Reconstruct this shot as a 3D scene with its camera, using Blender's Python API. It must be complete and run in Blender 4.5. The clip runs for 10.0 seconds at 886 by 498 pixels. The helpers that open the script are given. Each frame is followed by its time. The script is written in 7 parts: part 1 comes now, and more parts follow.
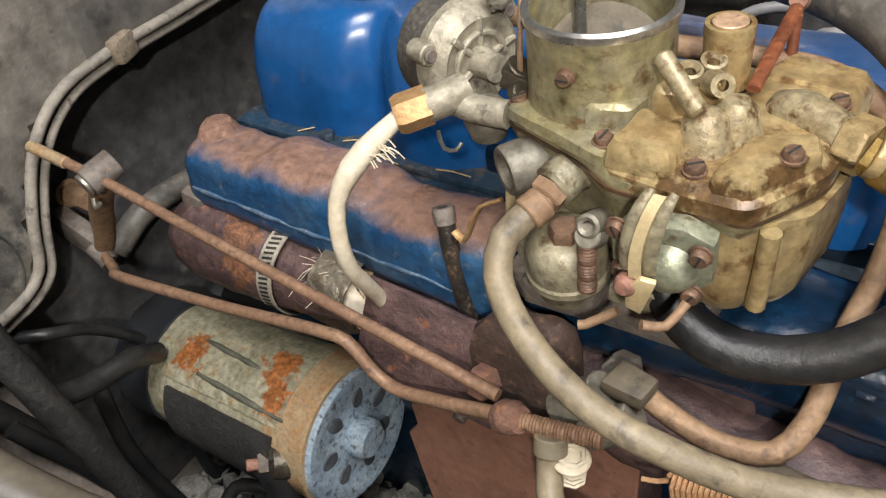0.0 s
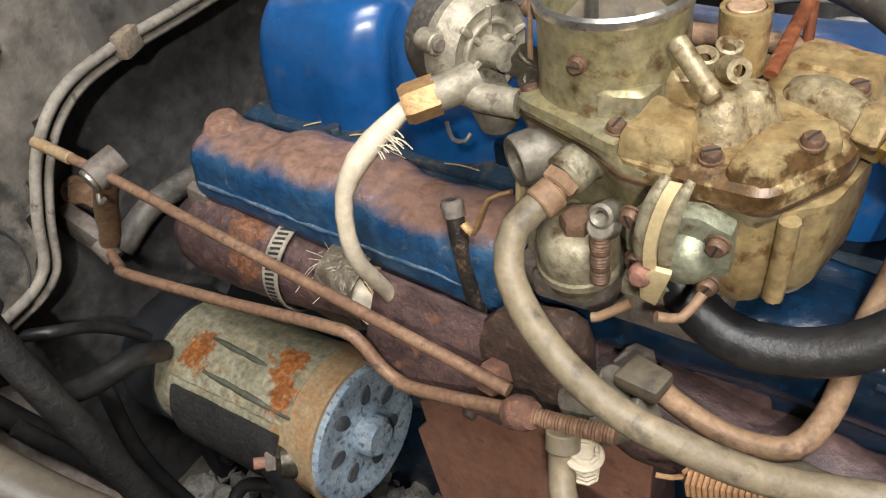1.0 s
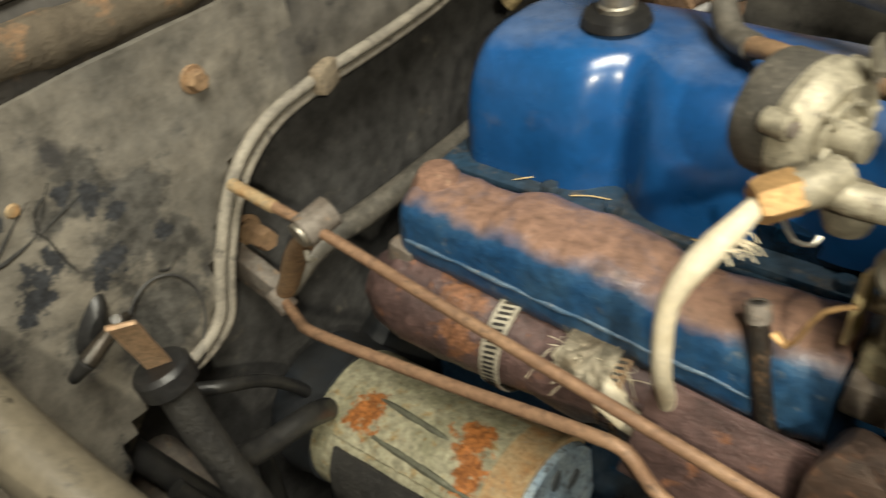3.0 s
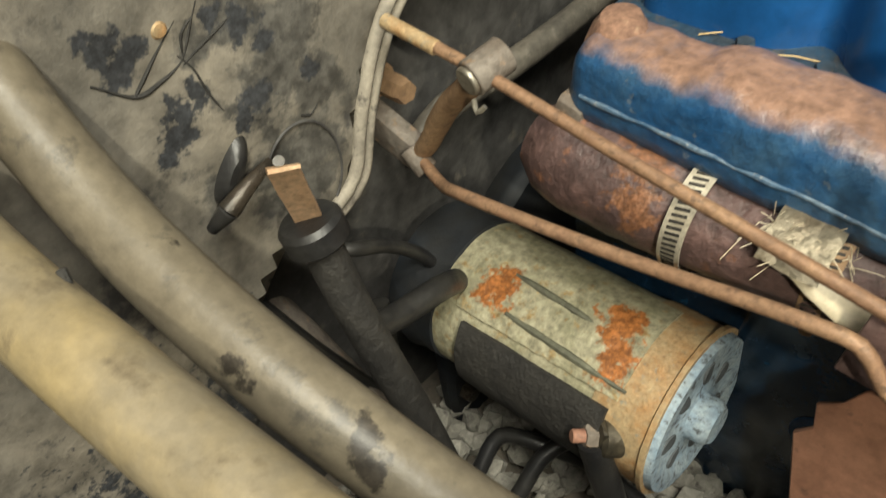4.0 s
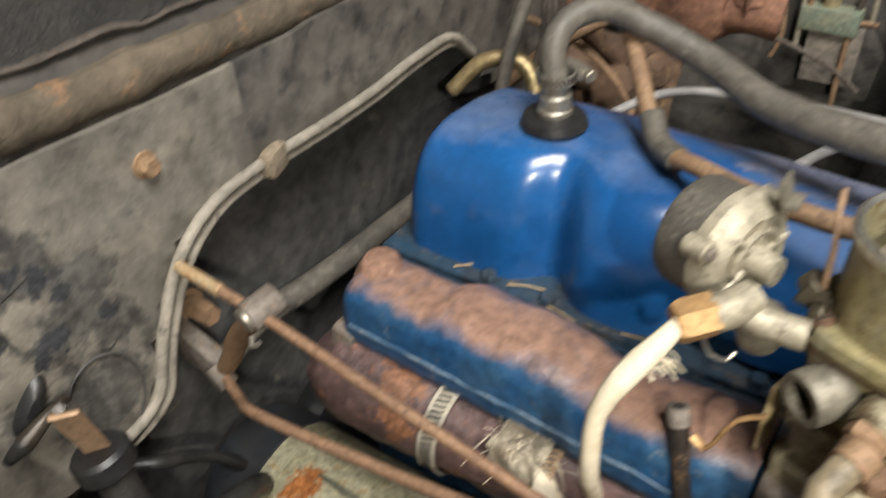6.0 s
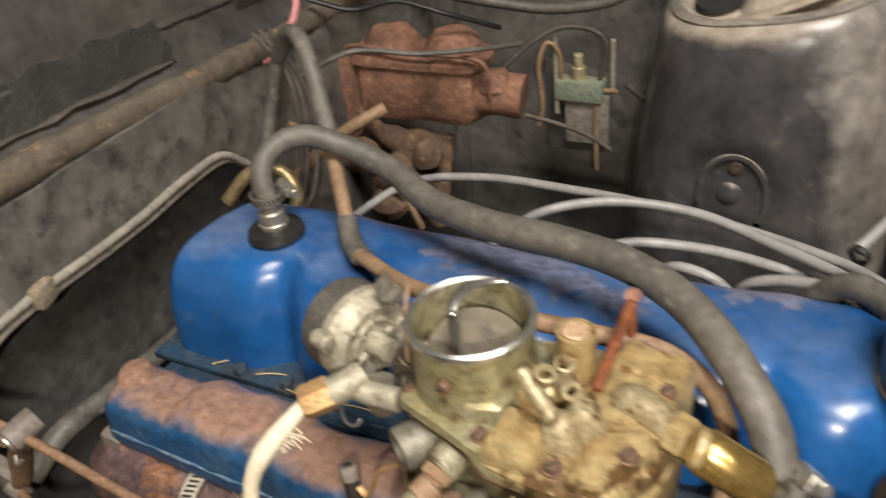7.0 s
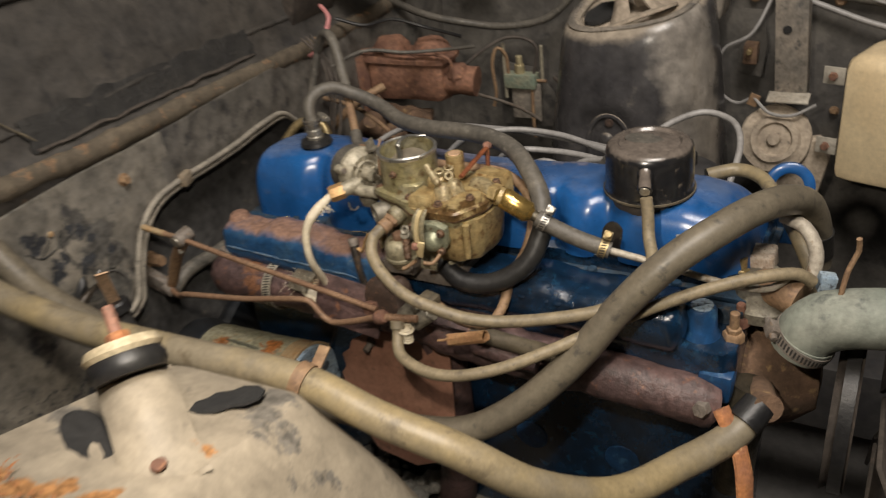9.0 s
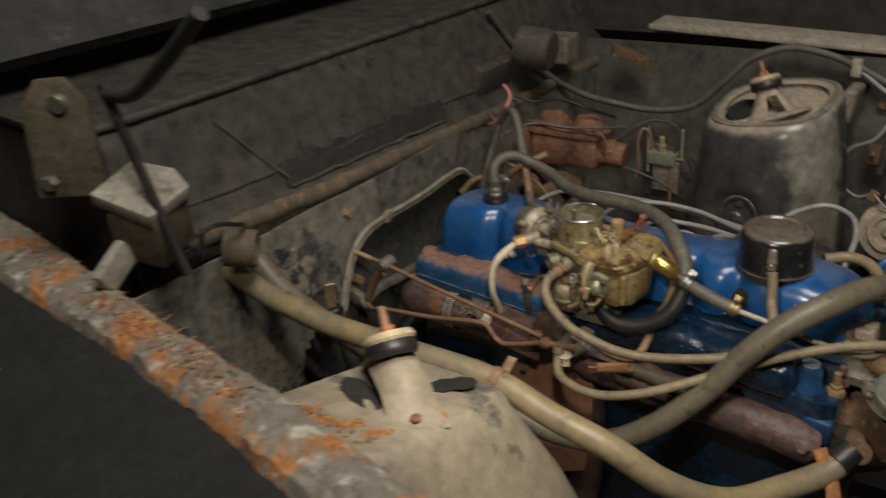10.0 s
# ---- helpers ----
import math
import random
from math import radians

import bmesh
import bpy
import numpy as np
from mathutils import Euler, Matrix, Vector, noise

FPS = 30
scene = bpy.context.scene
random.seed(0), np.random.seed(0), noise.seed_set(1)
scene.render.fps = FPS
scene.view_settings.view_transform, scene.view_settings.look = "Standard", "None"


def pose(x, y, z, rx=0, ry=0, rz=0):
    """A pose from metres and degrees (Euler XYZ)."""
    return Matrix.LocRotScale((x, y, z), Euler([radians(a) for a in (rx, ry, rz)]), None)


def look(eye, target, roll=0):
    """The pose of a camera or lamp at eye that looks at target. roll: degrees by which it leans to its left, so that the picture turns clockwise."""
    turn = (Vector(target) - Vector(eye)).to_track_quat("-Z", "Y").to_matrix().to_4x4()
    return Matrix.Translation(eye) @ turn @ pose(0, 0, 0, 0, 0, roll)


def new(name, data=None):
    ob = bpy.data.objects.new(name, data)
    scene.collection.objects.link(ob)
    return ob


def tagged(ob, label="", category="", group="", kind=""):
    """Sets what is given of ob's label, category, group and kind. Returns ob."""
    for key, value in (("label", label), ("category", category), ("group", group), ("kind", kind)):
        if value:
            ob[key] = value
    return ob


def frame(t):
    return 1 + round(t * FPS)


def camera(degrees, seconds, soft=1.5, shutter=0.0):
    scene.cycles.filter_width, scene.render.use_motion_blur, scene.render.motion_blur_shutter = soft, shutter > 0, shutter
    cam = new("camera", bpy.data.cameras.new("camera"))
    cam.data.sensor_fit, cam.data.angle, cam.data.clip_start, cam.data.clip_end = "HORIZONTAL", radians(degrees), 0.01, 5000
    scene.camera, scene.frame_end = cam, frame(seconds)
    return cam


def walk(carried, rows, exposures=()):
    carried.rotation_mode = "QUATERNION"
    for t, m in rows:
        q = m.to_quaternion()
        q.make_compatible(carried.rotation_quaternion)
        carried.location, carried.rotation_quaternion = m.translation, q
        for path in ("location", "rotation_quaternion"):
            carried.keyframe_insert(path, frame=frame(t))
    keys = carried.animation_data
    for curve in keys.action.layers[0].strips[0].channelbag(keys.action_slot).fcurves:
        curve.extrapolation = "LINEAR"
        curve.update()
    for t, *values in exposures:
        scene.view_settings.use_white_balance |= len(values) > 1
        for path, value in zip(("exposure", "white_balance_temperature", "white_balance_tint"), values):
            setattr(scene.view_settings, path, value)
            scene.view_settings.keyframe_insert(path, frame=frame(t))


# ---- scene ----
cam = camera(57.4, 10.0, soft=1.3, shutter=0.5)
PATH = [
    (0, (0.115, -0.245, 1.076), (-0.855, 0.935, -0.215), -9.9),
    (0.5, (0.115, -0.244, 1.073), (-0.863, 0.93, -0.217), -10.3),
    (1, (0.112, -0.244, 1.07), (-0.871, 0.928, -0.218), -10.5),
    (1.5, (0.121, -0.248, 1.071), (-0.873, 0.925, -0.208), -10.5),
    (2, (0.1, -0.249, 1.07), (-0.909, 0.921, -0.2), -10.3),
    (2.5, (0.071, -0.246, 1.07), (-0.96, 0.925, -0.18), -9.7),
    (3, (-0.005, -0.252, 1.077), (-1.065, 0.879, -0.186), -8.7),
    (3.2, (-0.025, -0.256, 1.073), (-1.118, 0.813, -0.217), -9.0),
    (4.3, (-0.073, -0.274, 1.041), (-1.089, 0.615, -0.435), -9.2),
    (4.5, (-0.07, -0.273, 1.046), (-1.091, 0.622, -0.423), -9.3),
    (5, (-0.062, -0.267, 1.057), (-1.108, 0.68, -0.36), -9.4),
    (5.5, (-0.031, -0.261, 1.086), (-1.058, 0.836, -0.234), -6.8),
    (5.7, (-0.025, -0.259, 1.089), (-1.007, 0.93, -0.184), -4.0),
    (6.8, (0.099, -0.229, 1.163), (-0.781, 1.197, 0.071), -5.8),
    (7, (0.131, -0.232, 1.163), (-0.723, 1.206, 0.065), -7.3),
    (7.5, (0.191, -0.245, 1.168), (-0.543, 1.224, 0.026), -8.5),
    (8, (0.256, -0.322, 1.202), (-0.396, 1.184, 0.059), -8.6),
    (8.5, (0.303, -0.453, 1.235), (-0.433, 1.053, 0.146), -8.8),
    (9, (0.393, -0.573, 1.247), (-0.537, 0.88, 0.234), -8.2),
    (9.5, (0.455, -0.66, 1.306), (-0.625, 0.74, 0.372), -8.7),
    (10, (0.432, -0.769, 1.353), (-0.719, 0.603, 0.462), -5.4),
]
walk(cam, [(t, look(eye, target, roll)) for t, eye, target, roll in PATH],
     exposures=((0.0, 0.0, 6050, 12), (1.8, 0.0, 6100, 12), (2.4, 0.0, 6900, 2), (3.0, 0.05, 6900, 2), (4.3, 0.38, 6850, 1), (5.0, 0.38, 6700, 3), (5.6, 0.30, 6300, 7), (7.0, 0.06, 6500, 11),
                (8.0, -0.08, 6800, 12), (9.0, -0.55, 6700, 12), (9.5, -0.8, 6700, 11), (10.0, -1.15, 6800, 9)))

# ---- light: a dim workshop and one fixed spot over the bay ----
world = bpy.data.worlds.new("workshop")
scene.world = world
world.use_nodes = True
world.node_tree.nodes["Background"].inputs[0].default_value = (1.0, 0.88, 0.74, 1)
world.node_tree.nodes["Background"].inputs[1].default_value = 0.065


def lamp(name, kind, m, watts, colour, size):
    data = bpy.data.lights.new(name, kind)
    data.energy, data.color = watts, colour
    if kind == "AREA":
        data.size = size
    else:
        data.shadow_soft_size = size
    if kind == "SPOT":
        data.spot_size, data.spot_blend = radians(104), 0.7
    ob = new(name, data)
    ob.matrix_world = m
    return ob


# added fixed spot in place of the torch carried with the camera
lamp("torch_stand_in", "SPOT", look((0.24, -0.44, 1.25), (0.03, 0.08, 0.80)), 12.5, (1.0, 0.915, 0.78), 0.012)
lamp("ceiling_tube", "AREA", look((0.6, -0.5, 2.6), (0, 0.1, 0.8)), 60.0, (1.0, 0.95, 0.88), 0.8)


# ---- materials ----
def surface(name, base, second, third=None, rough=0.6, metal=0.0, scale=18.0, amount=0.5, grain=140.0, bump=0.25,
            spread=0.12, third_amount=0.62, top=None, coat=0.0, spots=None, mottle=0.55, relief=0.0016, grime=None):
    """A worn surface: base colour, broad patches of a second, fine specks of a third, grain and relief; top colours
    upward faces.
    """
    m = bpy.data.materials.new(name)
    m.use_nodes = True
    nt = m.node_tree
    n, l = nt.nodes, nt.links
    b = n["Principled BSDF"]
    co = n.new("ShaderNodeTexCoord").outputs["Object"]

    def noise_tex(sc, detail=5, seed=0.0):
        mp = n.new("ShaderNodeMapping")
        mp.inputs["Location"].default_value = (seed, seed * 1.7, seed * 0.6)
        l.new(co, mp.inputs["Vector"])
        t = n.new("ShaderNodeTexNoise")
        t.inputs["Scale"].default_value, t.inputs["Detail"].default_value = sc, detail
        t.inputs["Roughness"].default_value = 0.65
        l.new(mp.outputs[0], t.inputs["Vector"])
        return t.outputs["Fac"]

    def ramp(value, lo, hi):
        r = n.new("ShaderNodeMapRange")
        r.inputs["From Min"].default_value, r.inputs["From Max"].default_value = lo, hi
        l.new(value, r.inputs["Value"])
        return r.outputs[0]

    def mix(fac, a, c):
        x = n.new("ShaderNodeMix")
        x.data_type = "RGBA"
        l.new(fac, x.inputs["Factor"])
        for sock, v in ((x.inputs["A"], a), (x.inputs["B"], c)):
            if isinstance(v, tuple):
                sock.default_value = (*v, 1)
            else:
                l.new(v, sock)
        return x.outputs["Result"]

    seed = (sum(ord(c) for c in name) % 97) * 0.37
    big = ramp(noise_tex(scale, 6, seed), 1 - amount - spread, 1 - amount + spread)
    col = mix(big, base, second)
    fine = noise_tex(grain, 4, seed + 3)
    if third:
        col = mix(ramp(noise_tex(scale * 3.1, 6, seed + 9), third_amount - 0.05, third_amount + 0.07), col, third)
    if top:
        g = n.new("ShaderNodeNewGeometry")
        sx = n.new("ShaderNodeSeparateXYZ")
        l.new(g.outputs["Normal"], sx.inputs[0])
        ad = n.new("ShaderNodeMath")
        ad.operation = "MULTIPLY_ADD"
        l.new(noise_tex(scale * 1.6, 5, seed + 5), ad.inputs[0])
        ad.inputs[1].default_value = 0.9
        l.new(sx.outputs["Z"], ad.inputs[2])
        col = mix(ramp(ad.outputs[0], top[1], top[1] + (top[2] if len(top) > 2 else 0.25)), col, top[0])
    for patch, shift in ((grime, 31), (spots, 7)):
        if not patch:
            continue
        near_spot = None
        for x, y, z, r in patch[1]:
            d = n.new("ShaderNodeVectorMath")
            d.operation = "DISTANCE"
            l.new(co, d.inputs[0])
            d.inputs[1].default_value = (x, y, z)
            q = n.new("ShaderNodeMath")
            q.operation = "DIVIDE"
            l.new(d.outputs["Value"], q.inputs[0])
            q.inputs[1].default_value = r
            if near_spot is None:
                near_spot = q.outputs[0]
            else:
                mn = n.new("ShaderNodeMath")
                mn.operation = "MINIMUM"
                l.new(near_spot, mn.inputs[0])
                l.new(q.outputs[0], mn.inputs[1])
                near_spot = mn.outputs[0]
        rag = n.new("ShaderNodeMath")
        rag.operation = "MULTIPLY_ADD"
        l.new(noise_tex(patch[2], 6, seed + shift), rag.inputs[0])
        rag.inputs[1].default_value = 3.6
        l.new(near_spot, rag.inputs[2])
        blot = ramp(rag.outputs[0], 2.85, 2.5)
        col = mix(blot, col, mix(ramp(noise_tex(patch[2] * 2.5, 5, seed + shift + 1), 0.4, 0.6), patch[0], tuple(c * 0.55 for c in patch[0])))
    v = n.new("ShaderNodeMath")
    v.operation = "MULTIPLY_ADD"
    l.new(fine, v.inputs[0])
    v.inputs[1].default_value, v.inputs[2].default_value = 0.5, 0.15
    mid = noise_tex(scale * 5.3, 9, seed + 13)
    mv = n.new("ShaderNodeMath")
    mv.operation = "MULTIPLY_ADD"
    l.new(ramp(mid, 0.30, 0.70), mv.inputs[0])
    mv.inputs[1].default_value = mottle
    l.new(v.outputs[0], mv.inputs[2])
    lift = n.new("ShaderNodeMath")
    lift.operation = "ADD"
    l.new(mv.outputs[0], lift.inputs[0])
    lift.inputs[1].default_value = 0.6 - mottle * 0.5
    h = n.new("ShaderNodeHueSaturation")
    l.new(col, h.inputs["Color"])
    l.new(lift.outputs[0], h.inputs["Value"])
    l.new(h.outputs[0], b.inputs["Base Color"])
    b.inputs["Metallic"].default_value = metal
    b.inputs["Coat Weight"].default_value = coat
    b.inputs["Coat Roughness"].default_value = 0.18
    rr = n.new("ShaderNodeMapRange")
    rr.inputs["To Min"].default_value, rr.inputs["To Max"].default_value = max(0.05, rough - 0.14), min(1, rough + 0.14)
    l.new(noise_tex(scale * 2, 4, seed + 1), rr.inputs["Value"])
    l.new(rr.outputs[0], b.inputs["Roughness"])
    bp = n.new("ShaderNodeBump")
    bp.inputs["Strength"].default_value, bp.inputs["Distance"].default_value = bump, relief
    hsum = n.new("ShaderNodeMath")
    l.new(fine, hsum.inputs[0])
    l.new(mid, hsum.inputs[1])
    l.new(hsum.outputs[0], bp.inputs["Height"])
    l.new(bp.outputs[0], b.inputs["Normal"])
    return m


# the first two, large ones paint in the dark of the lower corner
SPLOTCHES_AND_SHADE = ((-0.345, -0.16, 0.665, 0.06), (-0.345, -0.25, 0.62, 0.10), (-0.333, -0.184, 0.900, 0.008), (-0.333, -0.179, 0.890, 0.009), (-0.333, -0.171, 0.894, 0.006), (-0.333, -0.164, 0.860, 0.009), (-0.333, -0.169, 0.851, 0.009), (-0.333, -0.178, 0.846, 0.006),
             (-0.333, -0.156, 0.864, 0.006), (-0.333, -0.127, 0.882, 0.009), (-0.333, -0.121, 0.870, 0.006), (-0.333, -0.131, 0.847, 0.008), (-0.333, -0.139, 0.842, 0.007), (-0.333, -0.138, 0.889, 0.006), (-0.333, -0.103, 0.845, 0.006))
# top: a paler, greyer blue on the upward faces
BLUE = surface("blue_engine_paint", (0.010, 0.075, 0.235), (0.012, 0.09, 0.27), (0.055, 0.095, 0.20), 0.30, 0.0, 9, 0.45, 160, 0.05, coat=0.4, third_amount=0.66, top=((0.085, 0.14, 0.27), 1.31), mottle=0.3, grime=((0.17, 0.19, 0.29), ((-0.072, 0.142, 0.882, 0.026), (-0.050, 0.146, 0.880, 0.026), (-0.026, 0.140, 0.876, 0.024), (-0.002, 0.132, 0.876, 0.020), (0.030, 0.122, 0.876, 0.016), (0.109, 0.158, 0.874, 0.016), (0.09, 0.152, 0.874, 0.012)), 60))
BLUE_OLD = surface("old_blue_paint", (0.010, 0.055, 0.15), (0.008, 0.03, 0.07), (0.04, 0.12, 0.22), 0.42, 0.0, 22, 0.5, 160, 0.25)
BLUE_RUST = surface("rust_dusted_blue_iron", (0.013, 0.060, 0.150), (0.034, 0.085, 0.155), (0.15, 0.17, 0.18), 0.36, 0.0, 30, 0.5, 190, 0.45, third_amount=0.66, top=((0.255, 0.152, 0.110), 1.0, 0.44), mottle=0.7)
SEAM = surface("worn_pale_blue_edge", (0.12, 0.17, 0.22), (0.04, 0.09, 0.16), (0.26, 0.25, 0.23), 0.4, 0.0, 80, 0.5, 260, 0.4)
LEDGE = surface("oily_grit_on_blue", (0.030, 0.042, 0.055), (0.018, 0.05, 0.09), (0.10, 0.085, 0.07), 0.5, 0.0, 30, 0.5, 200, 0.5, third_amount=0.60, mottle=0.8)
ZINC = surface("tarnished_zinc", (0.315, 0.275, 0.14), (0.27, 0.25, 0.18), (0.155, 0.105, 0.05), 0.33, 0.35, 34, 0.48, 220, 0.22, third_amount=0.59, mottle=0.8)
BOWL = surface("fuel_stained_zinc", (0.37, 0.285, 0.14), (0.27, 0.18, 0.075), (0.15, 0.082, 0.032), 0.33, 0.2, 30, 0.48, 220, 0.2, third_amount=0.59, mottle=0.8, spots=((0.13, 0.075, 0.03), ((0.071, -0.043, 0.911, 0.008), (0.048, -0.041, 0.912, 0.009), (0.086, -0.016, 0.911, 0.009), (0.051, -0.033, 0.921, 0.007), (0.079, -0.029, 0.918, 0.009), (0.060, -0.043, 0.911, 0.009), (0.052, -0.005, 0.924, 0.008)), 90))
ALLOY = surface("dull_alloy", (0.29, 0.26, 0.175), (0.21, 0.18, 0.11), (0.105, 0.075, 0.04), 0.48, 0.2, 44, 0.48, 220, 0.3, third_amount=0.58, mottle=0.8)
STEEL = surface("worn_bright_steel", (0.62, 0.61, 0.57), (0.42, 0.4, 0.36), None, 0.3, 0.9, 40, 0.4, 220, 0.15)
RUST = surface("brown_rust", (0.22, 0.115, 0.075), (0.14, 0.07, 0.05), (0.32, 0.15, 0.07), 0.85, 0.0, 40, 0.5, 240, 0.6)
RUST_PURPLE = surface("purple_scaled_iron", (0.125, 0.075, 0.068), (0.070, 0.044, 0.042), (0.22, 0.10, 0.055), 0.48, 0.0, 28, 0.5, 240, 0.6, third_amount=0.64, mottle=0.9, spots=((0.23, 0.105, 0.055), ((-0.203, -0.030, 0.803, 0.014), (-0.200, -0.039, 0.788, 0.013), (-0.210, -0.020, 0.808, 0.010)), 130))
RUST_ORANGE = surface("orange_rust", (0.42, 0.17, 0.06), (0.28, 0.12, 0.06), (0.5, 0.27, 0.13), 0.9, 0.0, 50, 0.5, 260, 0.6)
RUST_RED = surface("red_brown_primer_rust", (0.32, 0.165, 0.11), (0.24, 0.115, 0.075), (0.09, 0.055, 0.04), 0.6, 0.0, 14, 0.5, 240, 0.2, third_amount=0.64, mottle=0.5)
ROD = surface("rusty_rod", (0.27, 0.165, 0.098), (0.20, 0.115, 0.07), (0.12, 0.075, 0.05), 0.6, 0.15, 60, 0.5, 260, 0.25)
BLACK = surface("dusty_black_paint", (0.028, 0.027, 0.028), (0.05, 0.046, 0.042), (0.13, 0.11, 0.09), 0.6, 0.0, 10, 0.5, 120, 0.25, third_amount=0.66)
BAY = surface("greyed_black_body_paint", (0.215, 0.193, 0.158), (0.14, 0.13, 0.112), (0.055, 0.053, 0.052), 0.65, 0.0, 11, 0.5, 70, 0.5, third_amount=0.60, mottle=0.9, spots=((0.046, 0.049, 0.055), SPLOTCHES_AND_SHADE, 130), grime=((0.105, 0.100, 0.090), ((-0.333, -0.125, 0.850, 0.022), (-0.333, -0.110, 0.868, 0.020), (-0.333, -0.100, 0.835, 0.022), (-0.333, -0.128, 0.886, 0.016), (-0.333, -0.148, 0.882, 0.010), (-0.333, -0.120, 0.800, 0.028), (-0.333, -0.160, 0.815, 0.016)), 55), relief=0.0016)
# a darker, smoother version of BAY
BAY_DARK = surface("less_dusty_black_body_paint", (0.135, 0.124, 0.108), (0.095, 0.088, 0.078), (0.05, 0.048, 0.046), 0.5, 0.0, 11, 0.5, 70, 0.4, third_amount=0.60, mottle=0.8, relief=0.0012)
PRIMER = surface("dusty_grey_primer", (0.33, 0.282, 0.212), (0.26, 0.222, 0.168), (0.15, 0.128, 0.10), 0.62, 0.0, 9, 0.45, 160, 0.3, third_amount=0.66, mottle=0.45, spots=((0.46, 0.23, 0.09), ((-0.02, -0.43, 0.94, 0.012), (0.0, -0.426, 0.938, 0.011), (0.02, -0.42, 0.934, 0.013), (0.045, -0.413, 0.93, 0.012), (0.062, -0.35, 0.915, 0.008)), 70), grime=((0.19, 0.172, 0.145), ((0.060, -0.297, 0.900, 0.016), (0.070, -0.306, 0.890, 0.016), (0.074, -0.318, 0.872, 0.014), (0.055, -0.280, 0.890, 0.016), (0.082, -0.30, 0.84, 0.018), (-0.045, -0.36, 0.915, 0.016), (-0.03, -0.372, 0.918, 0.012)), 45))
RUBBER = surface("dusty_rubber_hose", (0.15, 0.128, 0.092), (0.115, 0.098, 0.072), (0.07, 0.062, 0.05), 0.45, 0.0, 26, 0.5, 260, 0.12, mottle=0.3, spots=((0.045, 0.038, 0.03), ((-0.221, -0.229, 0.858, 0.005), (-0.217, -0.231, 0.855, 0.005), (-0.181, -0.214, 0.843, 0.005), (-0.175, -0.220, 0.839, 0.006), (-0.258, -0.212, 0.876, 0.003)), 120))
RUBBER_TAN = surface("tan_dusty_rubber", (0.27, 0.212, 0.115), (0.195, 0.165, 0.115), (0.125, 0.10, 0.066), 0.47, 0.0, 14, 0.5, 260, 0.10, mottle=0.3)
RUBBER_BLACK = surface("black_rubber", (0.013, 0.013, 0.014), (0.025, 0.024, 0.022), None, 0.42, 0.0, 30, 0.5, 260, 0.2)
# top: dust and the cap's hazy reflection, both put into the colour
GLOSS_BLACK = surface("gloss_black_enamel", (0.012, 0.012, 0.013), (0.02, 0.019, 0.018), (0.12, 0.1, 0.08), 0.24, 0.0, 25, 0.45, 200, 0.08, third_amount=0.66, coat=0.5, top=((0.12, 0.10, 0.085), 0.98), mottle=0.7)
SLEEVE = surface("white_glass_sleeve", (0.60, 0.53, 0.40), (0.52, 0.44, 0.30), None, 0.75, 0.0, 40, 0.45, 300, 0.2, mottle=0.2)
BRASS = surface("brass", (0.55, 0.36, 0.12), (0.42, 0.25, 0.07), None, 0.3, 0.85, 40, 0.45, 220, 0.1)
CREAM = surface("yellowed_plastic", (0.74, 0.60, 0.38), (0.68, 0.53, 0.32), None, 0.4, 0.0, 6, 0.5, 150, 0.05, mottle=0.15)
WIRE = surface("grey_lead_insulation", (0.31, 0.30, 0.29), (0.23, 0.22, 0.21), None, 0.45, 0.0, 40, 0.5, 260, 0.05, mottle=0.3)
EARTH = surface("dry_earth_and_grit", (0.10, 0.085, 0.07), (0.17, 0.15, 0.12), (0.05, 0.045, 0.04), 0.95, 0.0, 14, 0.5, 160, 0.9)
HEATER = surface("grey_green_hose", (0.17, 0.19, 0.16), (0.24, 0.25, 0.21), (0.09, 0.10, 0.09), 0.7, 0.0, 14, 0.5, 200, 0.3)


CONCRETE = surface("grimy_concrete", (0.20, 0.19, 0.18), (0.14, 0.13, 0.12), (0.08, 0.075, 0.07), 0.85, 0.0, 2.5, 0.5, 60, 0.3)
WALL = surface("dingy_wall", (0.30, 0.28, 0.25), (0.24, 0.22, 0.20), None, 0.85, 0.0, 1.5, 0.5, 40, 0.1)
SEALANT = surface("weathered_sealant", (0.30, 0.27, 0.22), (0.20, 0.18, 0.15), (0.09, 0.08, 0.07), 0.7, 0.0, 30, 0.5, 200, 0.3)
SEALANT_CLIP = surface("dusty_tan_clip", (0.30, 0.245, 0.175), (0.22, 0.175, 0.125), (0.12, 0.10, 0.075), 0.6, 0.1, 60, 0.5, 240, 0.4)
POST_BROWN = surface("oily_brown_black_metal", (0.055, 0.042, 0.032), (0.028, 0.024, 0.021), (0.17, 0.105, 0.06), 0.32, 0.3, 60, 0.5, 240, 0.4, third_amount=0.60)
RUST_TAN = surface("tan_rust", (0.30, 0.195, 0.11), (0.22, 0.135, 0.078), (0.13, 0.08, 0.055), 0.65, 0.1, 45, 0.5, 240, 0.3)
RUST_PINK = surface("pinkish_rust", (0.30, 0.155, 0.105), (0.21, 0.10, 0.07), (0.13, 0.075, 0.055), 0.7, 0.0, 60, 0.5, 260, 0.3)
RUST_GREY = surface("grimy_grey_iron", (0.20, 0.175, 0.15), (0.13, 0.105, 0.085), (0.25, 0.17, 0.11), 0.7, 0.2, 45, 0.5, 220, 0.5)
RUST_SAND = surface("sandy_rust_film", (0.38, 0.28, 0.16), (0.36, 0.20, 0.085), (0.27, 0.24, 0.18), 0.55, 0.15, 70, 0.45, 260, 0.4)
